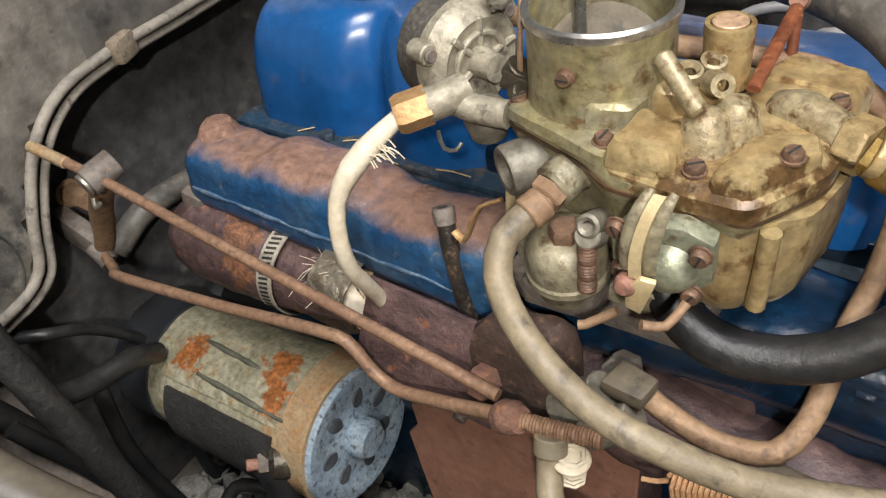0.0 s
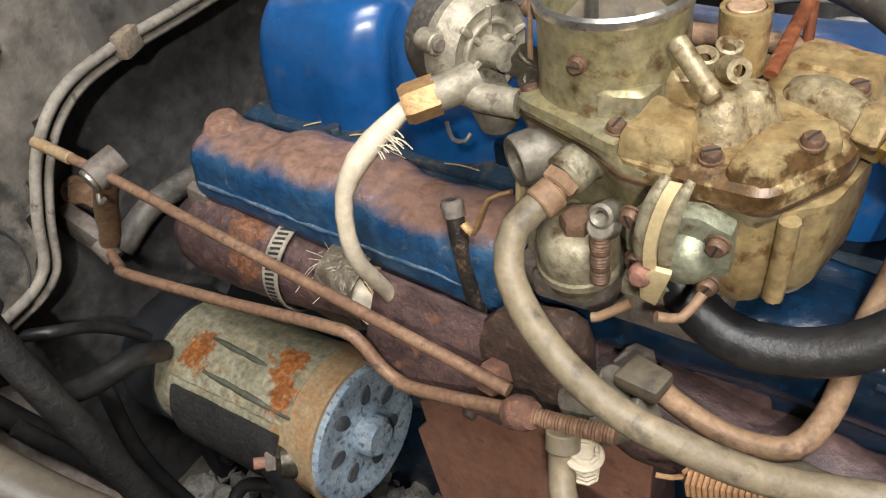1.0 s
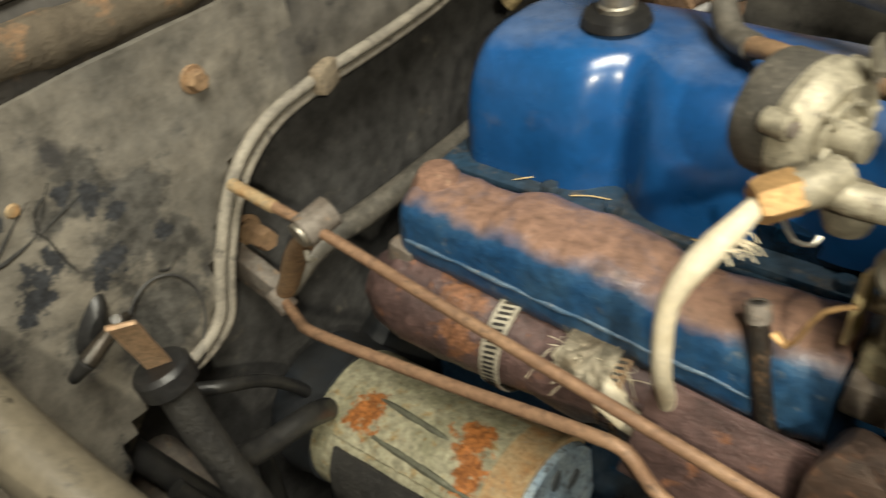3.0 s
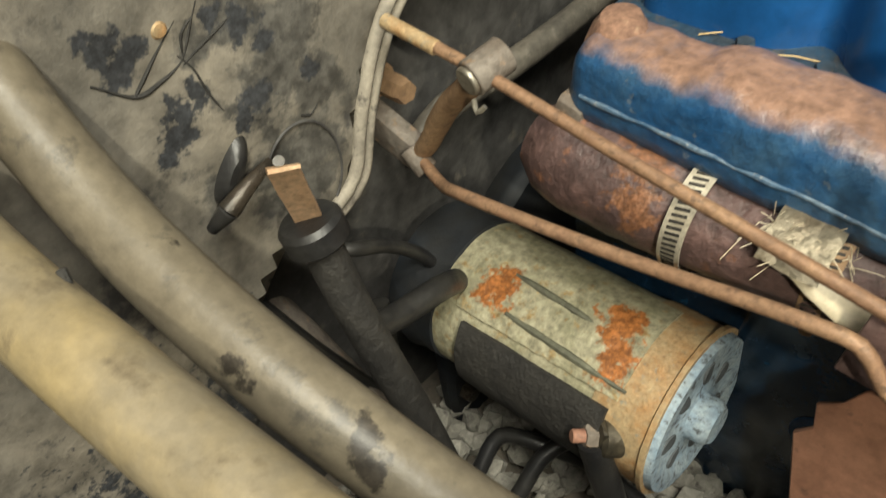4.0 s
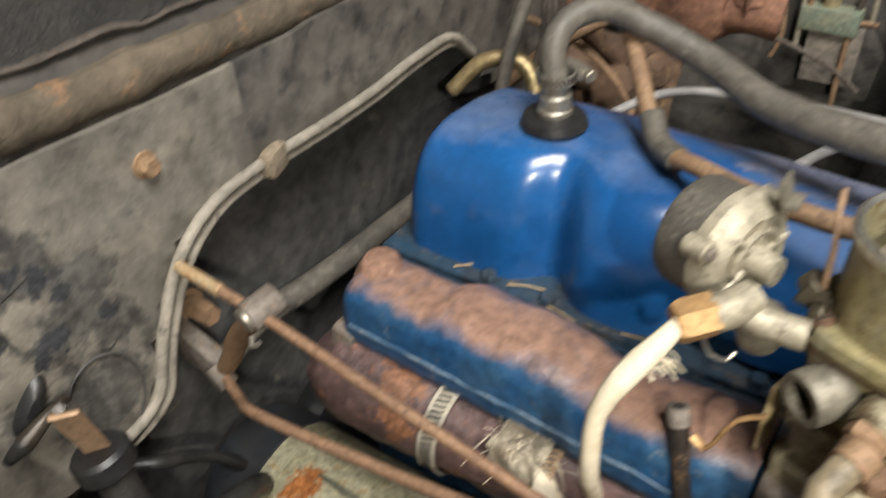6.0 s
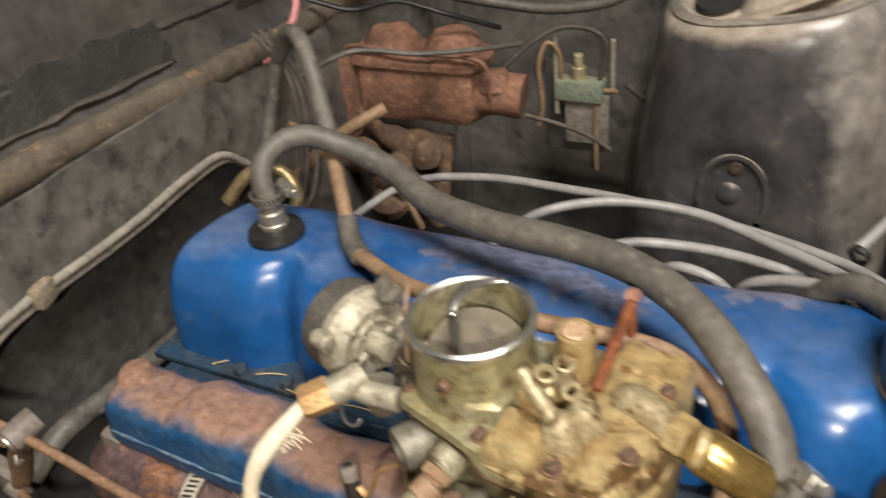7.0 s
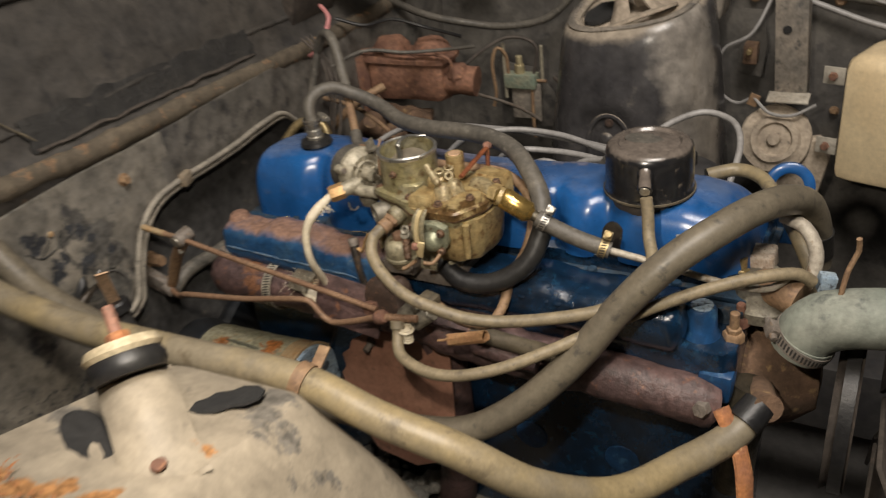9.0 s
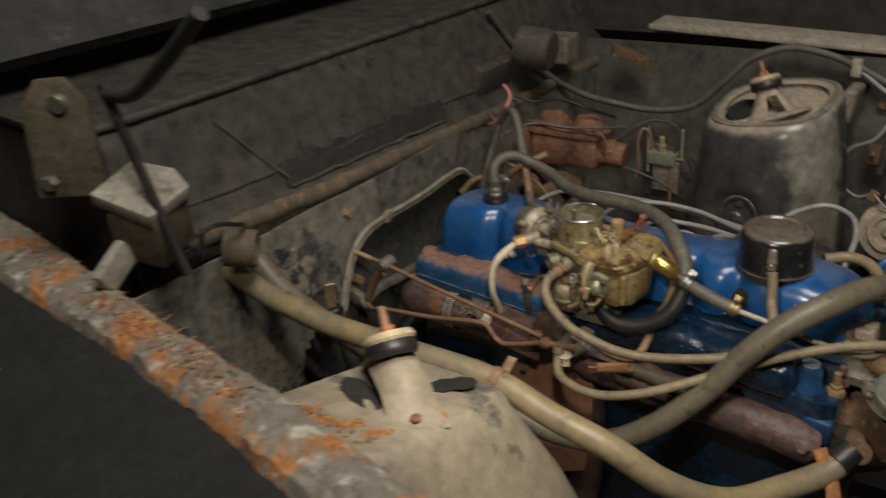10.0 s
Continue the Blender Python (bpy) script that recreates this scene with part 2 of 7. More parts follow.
RUST_CAST = surface("dark_red_rusted_casting", (0.235, 0.115, 0.070), (0.15, 0.075, 0.050), (0.33, 0.17, 0.095), 0.8, 0.0, 26, 0.5, 200, 0.7, third_amount=0.62, mottle=0.8)
RUST_LINK = surface("orange_link_rust", (0.42, 0.15, 0.05), (0.20, 0.07, 0.03), None, 0.6, 0.1, 60, 0.45, 240, 0.3)
RUST_OIL = surface("oily_brown_rust", (0.085, 0.055, 0.042), (0.05, 0.036, 0.03), (0.18, 0.10, 0.065), 0.5, 0.1, 45, 0.5, 220, 0.5)
RUST_TIP = surface("tan_rod_tip", (0.50, 0.30, 0.15), (0.40, 0.22, 0.11), None, 0.6, 0.2, 60, 0.5, 240, 0.3)
RUST_BROWN = surface("dark_brown_rust", (0.15, 0.09, 0.055), (0.09, 0.055, 0.035), (0.26, 0.17, 0.08), 0.9, 0.0, 26, 0.5, 200, 0.7)
COWL = surface("grimy_cowl_paint", (0.042, 0.038, 0.034), (0.058, 0.051, 0.043), (0.025, 0.023, 0.022), 0.7, 0.0, 8, 0.5, 90, 0.5, third_amount=0.6, mottle=0.9)
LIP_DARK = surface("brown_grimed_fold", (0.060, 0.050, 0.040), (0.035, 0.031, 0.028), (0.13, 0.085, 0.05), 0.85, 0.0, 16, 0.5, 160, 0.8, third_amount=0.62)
LIP_PAINT = surface("rust_crusted_lip", (0.125, 0.100, 0.070), (0.085, 0.068, 0.048), (0.26, 0.15, 0.08), 0.85, 0.0, 16, 0.5, 160, 0.8, third_amount=0.62)
TAR = surface("black_tar", (0.018, 0.017, 0.016), (0.03, 0.028, 0.025), None, 0.7, 0.0, 40, 0.5, 160, 0.8)
PALE = surface("pale_dusty_metal", (0.48, 0.44, 0.37), (0.36, 0.32, 0.26), (0.24, 0.18, 0.12), 0.6, 0.2, 30, 0.5, 220, 0.3)
PALE_BOX = surface("pale_dusty_box", (0.40, 0.37, 0.31), (0.32, 0.29, 0.24), (0.2, 0.17, 0.13), 0.7, 0.0, 20, 0.5, 160, 0.3)
RAIL = surface("scraped_rusty_rail", (0.24, 0.215, 0.18), (0.46, 0.20, 0.07), (0.50, 0.47, 0.41), 0.85, 0.0, 15, 0.47, 150, 1.0, spread=0.05, third_amount=0.60)
BLACK_FLAT = surface("flat_black", (0.014, 0.014, 0.014), (0.022, 0.021, 0.020), None, 0.9, 0.0, 30, 0.5, 160, 0.2)
# spots paint the pale lamp sheen down the tower's right front; top is dust
TOWER_BLACK_SHEEN = surface("scuffed_black_tower_paint", (0.050, 0.048, 0.050), (0.075, 0.071, 0.070), (0.16, 0.145, 0.125), 0.28, 0.0, 7, 0.5, 120, 0.10, third_amount=0.68, top=((0.34, 0.29, 0.23), 0.85), mottle=0.7,
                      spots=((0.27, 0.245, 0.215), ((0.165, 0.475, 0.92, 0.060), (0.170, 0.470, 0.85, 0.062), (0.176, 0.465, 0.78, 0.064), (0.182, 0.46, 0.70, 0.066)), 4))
RIM_DUST = surface("dust_scuffed_black_rim", (0.25, 0.215, 0.175), (0.15, 0.135, 0.115), (0.07, 0.066, 0.062), 0.55, 0.0, 24, 0.5, 180, 0.3, third_amount=0.60, mottle=0.7)
DUSTY = surface("thick_beige_dust", (0.42, 0.35, 0.27), (0.32, 0.265, 0.205), (0.18, 0.15, 0.12), 0.9, 0.0, 26, 0.5, 180, 0.4)
GRIT = surface("pale_grit", (0.30, 0.285, 0.25), (0.20, 0.19, 0.165), (0.11, 0.10, 0.09), 0.95, 0.0, 40, 0.5, 220, 0.6)
CREAM_METAL = surface("yellowed_washer", (0.56, 0.48, 0.33), (0.44, 0.36, 0.23), None, 0.55, 0.2, 40, 0.5, 220, 0.2)
# oily blue, darkened further for the shade below cover and carburettor
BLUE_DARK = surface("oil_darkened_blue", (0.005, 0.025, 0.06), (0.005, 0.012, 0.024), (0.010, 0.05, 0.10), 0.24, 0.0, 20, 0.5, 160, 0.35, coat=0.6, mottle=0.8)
BLUE_OIL = surface("oily_blue_iron", (0.008, 0.012, 0.018), (0.010, 0.010, 0.010), None, 0.7, 0.0, 14, 0.5, 160, 0.3)
BLUE_GREY = surface("flaking_blue_grey_paint", (0.22, 0.30, 0.38), (0.30, 0.36, 0.40), (0.07, 0.08, 0.09), 0.65, 0.0, 70, 0.5, 220, 0.4, third_amount=0.58)
PIT = surface("dark_pit", (0.04, 0.045, 0.05), (0.08, 0.09, 0.10), None, 0.8, 0.0, 60, 0.5, 220, 0.3)
LABEL = surface("scraped_sticker", (0.50, 0.47, 0.44), (0.38, 0.34, 0.32), (0.15, 0.2, 0.35), 0.5, 0.1, 90, 0.5, 260, 0.3)
GASKET = surface("fuel_dark_gasket", (0.05, 0.03, 0.018), (0.09, 0.05, 0.025), None, 0.4, 0.0, 60, 0.5, 220, 0.3)
STRAW = surface("dry_straw", (0.55, 0.40, 0.20), (0.44, 0.30, 0.14), None, 0.7, 0.0, 60, 0.5, 220, 0.1)
STEEL_DULL = surface("dull_steel", (0.40, 0.37, 0.31), (0.26, 0.23, 0.18), (0.2, 0.12, 0.07), 0.4, 0.75, 60, 0.4, 240, 0.2)
SLOT_DARK = surface("dark_slot", (0.02, 0.018, 0.015), (0.035, 0.03, 0.025), None, 0.8, 0.0, 60, 0.5, 220, 0.1)
FOIL = surface("crumpled_foil", (0.32, 0.28, 0.21), (0.20, 0.16, 0.11), None, 0.45, 0.7, 60, 0.45, 220, 0.4)
STARTER = surface("rust_filmed_grey_paint", (0.36, 0.335, 0.235), (0.22, 0.21, 0.135), (0.31, 0.215, 0.095), 0.42, 0.15, 40, 0.47, 240, 0.4, third_amount=0.60, mottle=0.9, spots=((0.40, 0.15, 0.045), ((-0.277, -0.055, 0.686, 0.012), (-0.273, -0.046, 0.690, 0.009), (-0.202, -0.036, 0.695, 0.013), (-0.196, -0.052, 0.692, 0.013), (-0.194, -0.062, 0.686, 0.010)), 130))
STARTER_DARK = surface("dark_grimy_strip", (0.14, 0.14, 0.10), (0.075, 0.075, 0.055), None, 0.6, 0.2, 40, 0.5, 240, 0.4)
DARK_METAL = surface("oily_dark_metal", (0.05, 0.045, 0.035), (0.10, 0.085, 0.06), None, 0.4, 0.6, 60, 0.5, 220, 0.3)
BRASS_DULL = surface("dull_brass", (0.40, 0.31, 0.16), (0.28, 0.21, 0.11), (0.15, 0.12, 0.07), 0.45, 0.7, 50, 0.45, 220, 0.2)
BRASS_TAN = surface("tan_brass_nut", (0.50, 0.31, 0.14), (0.40, 0.24, 0.11), None, 0.5, 0.45, 50, 0.45, 220, 0.2)
BRASS_PALE = surface("pale_brass", (0.55, 0.48, 0.30), (0.42, 0.35, 0.2), None, 0.45, 0.5, 50, 0.45, 220, 0.2)
COPPER = surface("worn_copper", (0.62, 0.42, 0.27), (0.50, 0.31, 0.18), (0.34, 0.22, 0.14), 0.5, 0.4, 60, 0.45, 220, 0.2)
GOLD = surface("gold_passivate", (0.56, 0.385, 0.13), (0.44, 0.28, 0.08), (0.22, 0.14, 0.05), 0.25, 0.85, 40, 0.4, 220, 0.05)
ZINC_GREEN = surface("green_grey_zinc", (0.29, 0.30, 0.21), (0.21, 0.215, 0.15), (0.13, 0.095, 0.05), 0.4, 0.4, 45, 0.48, 240, 0.25, mottle=0.7)
CADMIUM = surface("pale_cadmium", (0.62, 0.50, 0.28), (0.52, 0.41, 0.22), (0.3, 0.22, 0.12), 0.45, 0.2, 60, 0.42, 240, 0.15, third_amount=0.7, mottle=0.3)
ALLOY_PALE = surface("pale_oxidised_alloy", (0.36, 0.325, 0.245), (0.28, 0.25, 0.185), (0.14, 0.118, 0.085), 0.5, 0.25, 50, 0.48, 240, 0.25, mottle=0.7)
ALLOY_DULL = surface("grimy_grey_alloy", (0.22, 0.20, 0.155), (0.15, 0.135, 0.105), (0.08, 0.066, 0.05), 0.5, 0.3, 45, 0.5, 220, 0.3, mottle=0.7)
CAP_DUST = surface("dust_speckled_black_cap", (0.070, 0.064, 0.054), (0.11, 0.098, 0.080), (0.19, 0.168, 0.135), 0.7, 0.0, 80, 0.45, 260, 0.5, third_amount=0.66, mottle=0.8)
OILY = surface("oily_black_iron", (0.025, 0.022, 0.018), (0.05, 0.04, 0.03), None, 0.3, 0.3, 50, 0.5, 220, 0.3)
HOSE_GREY = surface("grey_dusted_hose", (0.125, 0.112, 0.092), (0.08, 0.073, 0.062), (0.16, 0.145, 0.12), 0.55, 0.0, 34, 0.5, 240, 0.25)
DARK_BROWN = surface("dark_grimy_metal", (0.05, 0.042, 0.036), (0.08, 0.065, 0.053), (0.13, 0.10, 0.08), 0.7, 0.1, 24, 0.5, 160, 0.4)
VERDIGRIS = surface("verdigris_brass", (0.20, 0.25, 0.19), (0.27, 0.27, 0.19), (0.12, 0.13, 0.10), 0.7, 0.2, 50, 0.5, 220, 0.4)
CORRODED = surface("white_corrosion", (0.50, 0.44, 0.37), (0.36, 0.27, 0.20), (0.25, 0.15, 0.1), 0.8, 0.1, 70, 0.5, 240, 0.8)
CREAM_DIRTY = surface("dirty_cream_plastic", (0.50, 0.42, 0.30), (0.38, 0.31, 0.22), None, 0.6, 0.0, 30, 0.5, 160, 0.1)
HINGE = surface("grimy_tan_hinge", (0.16, 0.132, 0.088), (0.10, 0.082, 0.056), (0.06, 0.052, 0.04), 0.65, 0.2, 20, 0.5, 160, 0.4)
PINK = surface("faded_pink_wire", (0.55, 0.22, 0.22), (0.45, 0.18, 0.17), None, 0.5, 0.0, 40, 0.5, 220, 0.1)

PITTED_BLACK = surface("pitted_black_underseal", (0.070, 0.068, 0.066), (0.050, 0.048, 0.047), (0.13, 0.117, 0.098), 0.6, 0.0, 16, 0.5, 90, 0.5, third_amount=0.65, mottle=0.9, relief=0.0014)
WING = surface("dusty_black_wing_paint", (0.062, 0.058, 0.054), (0.105, 0.096, 0.083), (0.03, 0.029, 0.029), 0.65, 0.0, 7, 0.5, 110, 0.5, third_amount=0.62, mottle=0.8)
RUST_SALMON = surface("salmon_dusty_rust", (0.25, 0.14, 0.095), (0.18, 0.10, 0.07), (0.29, 0.19, 0.125), 0.85, 0.0, 60, 0.5, 240, 0.5, mottle=0.7)
RUST_SCREW = surface("brown_screw_rust", (0.20, 0.12, 0.075), (0.12, 0.075, 0.05), (0.27, 0.15, 0.09), 0.55, 0.4, 90, 0.5, 260, 0.3)
RUST_DEEP = surface("deep_red_rust", (0.26, 0.085, 0.035), (0.14, 0.045, 0.02), (0.36, 0.16, 0.07), 0.5, 0.1, 60, 0.5, 240, 0.3)
CLAMP = surface("pale_worn_clamp", (0.58, 0.53, 0.43), (0.44, 0.39, 0.30), (0.22, 0.17, 0.11), 0.4, 0.45, 90, 0.42, 240, 0.1, third_amount=0.66)
MERCURY = surface("grey_tan_casting", (0.34, 0.285, 0.17), (0.25, 0.19, 0.10), (0.12, 0.07, 0.03), 0.42, 0.25, 60, 0.47, 240, 0.25, third_amount=0.58, mottle=0.8)

def braid_material():
    """Pale woven glass: fine ribs running along the sleeve."""
    m = surface("braided_glass", (0.62, 0.55, 0.42), (0.54, 0.46, 0.32), None, 0.7, 0.0, 36, 0.45, 300, 0.2, mottle=0.2)
    return m


BRAID = braid_material()



HOSE_TAN = surface("dull_tan_hose", (0.25, 0.202, 0.128), (0.185, 0.150, 0.095), (0.105, 0.086, 0.06), 0.55, 0.0, 26, 0.5, 260, 0.2, mottle=0.5)
# ---- builders ----
def thing(name, at, label, category, group="", kind=""):
    ob = new(name)
    ob.empty_display_size = 0.02
    ob.location = at
    return tagged(ob, label, category, group, kind)


def mesh_object(name, bm, material, smooth=True):
    me = bpy.data.meshes.new(name)
    bmesh.ops.recalc_face_normals(bm, faces=bm.faces)
    bm.to_mesh(me)
    bm.free()
    for p in me.polygons:
        p.use_smooth = smooth
    if smooth:
        me.set_sharp_from_angle(angle=radians(38))
    me.materials.append(material)
    return new(name, me)


def part(name, bm, material, parent, label="", smooth=True):
    ob = mesh_object(name, bm, material, smooth)
    ob.parent = parent
    bpy.context.view_layer.update()
    ob.matrix_parent_inverse = parent.matrix_world.inverted()
    return tagged(ob, label)


def solo(name, bm, material, label, category, group="", kind="", smooth=True):
    return tagged(mesh_object(name, bm, material, smooth), label, category, group, kind)


def join(*bms):
    out = bmesh.new()
    for b in bms:
        me = bpy.data.meshes.new("tmp")
        b.to_mesh(me)
        b.free()
        out.from_mesh(me)
        bpy.data.meshes.remove(me)
    return out


def box(size, m=Matrix(), bevel=0.002, seg=2):
    bm = bmesh.new()
    bmesh.ops.create_cube(bm, size=1.0)
    bmesh.ops.scale(bm, vec=size, verts=bm.verts)
    if bevel:
        bmesh.ops.bevel(bm, geom=bm.edges[:], offset=bevel, segments=seg, affect="EDGES", profile=0.6)
    bm.transform(m)
    return bm


def prism(outline, depth, m=Matrix(), bevel=0.0015, seg=2):
    """An outline in x, y given a depth along z."""
    bm = bmesh.new()
    low = [bm.verts.new((x, y, 0)) for x, y in outline]
    f = bm.faces.new(low)
    r = bmesh.ops.extrude_face_region(bm, geom=[f])
    bmesh.ops.translate(bm, vec=(0, 0, depth), verts=[v for v in r["geom"] if isinstance(v, bmesh.types.BMVert)])
    if bevel:
        bmesh.ops.bevel(bm, geom=bm.edges[:], offset=bevel, segments=seg, affect="EDGES", profile=0.6)
    bm.transform(m)
    return bm


def lathe(profile, m=Matrix(), n=32, closed=False):
    """A profile of (radius, height) turned about z."""
    bm = bmesh.new()
    rings = []
    for r, z in profile:
        if r < 1e-6:
            rings.append([bm.verts.new((0, 0, z))])
        else:
            rings.append([bm.verts.new((r * math.cos(2 * math.pi * i / n), r * math.sin(2 * math.pi * i / n), z)) for i in range(n)])
    pairs = list(zip(rings, rings[1:])) + ([(rings[-1], rings[0])] if closed else [])
    for a, b in pairs:
        for i in range(n):
            q = [a[i % len(a)], a[(i + 1) % len(a)], b[(i + 1) % len(b)], b[i % len(b)]]
            q = list(dict.fromkeys(q))
            if len(q) > 2:
                bm.faces.new(q)
    bm.transform(m)
    return bm


def rod(a, b, r, n=20, bevel=0.0006, r2=None):
    """A round bar from a to b."""
    a, b = Vector(a), Vector(b)
    h = (b - a).length
    r2 = r if r2 is None else r2
    e = min(bevel, r * 0.4, h * 0.3)
    m = Matrix.Translation(a) @ (b - a).to_track_quat("Z", "Y").to_matrix().to_4x4()
    return lathe([(0, 0), (r - e, 0), (r, e), (r2, h - e), (r2 - e, h), (0, h)], m, n)


def hexagon(a, b, r):
    """A hexagonal nut or head from a to b, chamfered."""
    a, b = Vector(a), Vector(b)
    h = (b - a).length
    m = Matrix.Translation(a) @ (b - a).to_track_quat("Z", "Y").to_matrix().to_4x4()
    return lathe([(0, 0), (r, 0), (r, h * 0.82), (r * 0.86, h), (0, h)], m, 6)


def spline(points, step=0.006):
    """A smooth line through the points, centripetal."""
    p = [Vector(q) for q in points]
    p = [p[0] * 2 - p[1]] + p + [p[-1] * 2 - p[-2]]
    out = []
    for i in range(1, len(p) - 2):
        a, b, c, d = p[i - 1:i + 3]
        k = max(2, int((c - b).length / step))
        t0 = 0.0
        t1 = t0 + max((b - a).length, 1e-6) ** 0.5
        t2 = t1 + max((c - b).length, 1e-6) ** 0.5
        t3 = t2 + max((d - c).length, 1e-6) ** 0.5
        for j in range(k):
            t = t1 + (t2 - t1) * j / k
            a1 = a * ((t1 - t) / (t1 - t0)) + b * ((t - t0) / (t1 - t0))
            a2 = b * ((t2 - t) / (t2 - t1)) + c * ((t - t1) / (t2 - t1))
            a3 = c * ((t3 - t) / (t3 - t2)) + d * ((t - t2) / (t3 - t2))
            b1 = a1 * ((t2 - t) / (t2 - t0)) + a2 * ((t - t0) / (t2 - t0))
            b2 = a2 * ((t3 - t) / (t3 - t1)) + a3 * ((t - t1) / (t3 - t1))
            out.append(b1 * ((t2 - t) / (t2 - t1)) + b2 * ((t - t1) / (t2 - t1)))
    out.append(p[-2])
    return out


def tube(points, radius, n=16, bore=0.0, step=0.006, squash=1.0, smooth=True, wobble=0.0, ribs=0.0):
    """A hose, pipe or wire swept along a line; radius a number or a function of the way along, 0 to 1. bore: open ends."""
    line = spline(points, step) if smooth else [Vector(q) for q in points]
    bm = bmesh.new()
    up = Vector((0, 0, 1))
    t = (line[1] - line[0]).normalized()
    if abs(t.z) > 0.9:
        up = Vector((0, 1, 0))
    side = t.cross(up).normalized()
    rings = []
    for i, p in enumerate(line):
        t = (line[min(i + 1, len(line) - 1)] - line[max(i - 1, 0)]).normalized()
        side = (side - t * side.dot(t)).normalized()
        over = t.cross(side)
        u = i / (len(line) - 1)
        r = radius(u) if callable(radius) else radius
        if wobble:
            r *= 1 + wobble * noise.noise(p * 60)
        rings.append([bm.verts.new(p + (side * (r * math.cos(2 * math.pi * k / n)) + over * (r * squash * math.sin(2 * math.pi * k / n))) * (1 + ribs * (k % 2))) for k in range(n)])
    for a, b in zip(rings, rings[1:]):
        for k in range(n):
            bm.faces.new((a[k], a[(k + 1) % n], b[(k + 1) % n], b[k]))
    for ring, p, q in ((rings[0], line[0], line[1]), (rings[-1], line[-1], line[-2])):
        if bore:
            inner = [bm.verts.new(p + (v.co - p) * bore) for v in ring]
            deep = [bm.verts.new(v.co + (q - p).normalized() * 0.012) for v in inner]
            for x, y in ((ring, inner), (inner, deep)):
                for k in range(n):
                    bm.faces.new((x[k], x[(k + 1) % n], y[(k + 1) % n], y[k]))
            bm.faces.new(deep)
        else:
            bm.faces.new(ring)
    return bm


def crumple(bm, amount, scale, axis=None):
    """Uneven the faces of a mesh by noise."""
    bm.normal_update()
    for v in bm.verts:
        v.co += v.normal * (amount * noise.noise(v.co * scale))
    return bm


def band(m, r, width, thick=0.0008, n=40):
    return lathe([(r, -width / 2), (r + thick, -width / 2), (r + thick, width / 2), (r, width / 2)], m, n, closed=True)


def along(a, b):
    """The pose at a whose z looks to b."""
    a, b = Vector(a), Vector(b)
    return Matrix.Translation(a) @ (b - a).to_track_quat("Z", "Y").to_matrix().to_4x4()


def loft(sections, close_ends=True):
    """A skin over rings of points, all of the same count."""
    bm = bmesh.new()
    rings = [[bm.verts.new(p) for p in s] for s in sections]
    n = len(rings[0])
    for a, b in zip(rings, rings[1:]):
        for k in range(n):
            bm.faces.new((a[k], a[(k + 1) % n], b[(k + 1) % n], b[k]))
    if close_ends:
        bm.faces.new(rings[0])
        bm.faces.new(rings[-1])
    return bm


def sheet(f, nu, nv, thick):
    """A plate with thickness over f(u, v), u and v from 0 to 1."""
    bm = bmesh.new()
    grid = [[bm.verts.new(f(i / nu, j / nv)) for j in range(nv + 1)] for i in range(nu + 1)]
    for i in range(nu):
        for j in range(nv):
            bm.faces.new((grid[i][j], grid[i + 1][j], grid[i + 1][j + 1], grid[i][j + 1]))
    bm.normal_update()
    bmesh.ops.solidify(bm, geom=bm.faces[:], thickness=thick)
    return bm

# ==== STRUCTURE ====
# the room
solo("ground", sheet(lambda u, v: (-4 + 8 * u, -4 + 8 * v, 0.012 * noise.noise((u * 43.7 + 0.3, v * 43.7 + 0.3, 0.5))), 60, 60, 0.05), CONCRETE, "grimy grey concrete workshop floor", "floor", kind="structure")
for nm, m, size in (("wall_north", pose(0, 4.0, 1.5), (8, 0.1, 3)), ("wall_south", pose(0, -4.0, 1.5), (8, 0.1, 3)),
                    ("wall_east", pose(4.0, 0, 1.5), (0.1, 8, 3)), ("wall_west", pose(-4.0, 0, 1.5), (0.1, 8, 3))):
    solo(nm, box(size, m, 0.0), WALL, "plain grey workshop wall", "wall", kind="structure")
solo("ceiling", box((8, 8, 0.1), pose(0, 0, 3.05), 0.0), WALL, "plain grey workshop ceiling", "ceiling", kind="structure")


def interp(table, x):
    for (a, b), (c, d) in zip(table, table[1:]):
        if x <= c:
            return b + (d - b) * max(0, x - a) / (c - a)
    return table[-1][1]


# firewall: a pressed panel with a bead round its sunken middle
BEAD = [(-0.30, 0.30), (-0.215, 0.60), (-0.165, 0.735), (-0.139, 0.757), (-0.106, 0.762), (-0.092, 0.771), (-0.080, 0.801), (-0.064, 0.832),
        (-0.047, 0.851), (-0.025, 0.863), (0.011, 0.868), (0.073, 0.868), (0.120, 0.868), (0.173, 0.871), (0.221, 0.868), (0.250, 0.845), (0.300, 0.78), (0.36, 0.30)]


def inside_bead(y, z):
    """Signed distance to the bead line: minus inside."""
    best, odd = 9.0, False
    for (a, b), (c, d) in zip(BEAD, BEAD[1:] + BEAD[:1]):
        t = max(0, min(1, ((y - a) * (c - a) + (z - b) * (d - b)) / ((c - a) ** 2 + (d - b) ** 2)))
        best = min(best, math.hypot(y - a - t * (c - a), z - b - t * (d - b)))
        if (b > z) != (d > z) and y < (c - a) * (z - b) / (d - b) + a:
            odd = not odd
    return -best if odd else best


def firewall_x(y, z):
    s = max(0.0, min(1.0, (inside_bead(y, z) + 0.012) / 0.014))
    s = s * s * (3 - 2 * s)
    dent = 0.005 * noise.noise((y * 9, z * 9, 1)) + 0.002 * noise.noise((y * 30, z * 30, 4))
    return -0.374 + 0.040 * s + dent - 0.012 * max(0, min(1, (y - 0.05) / 0.2))


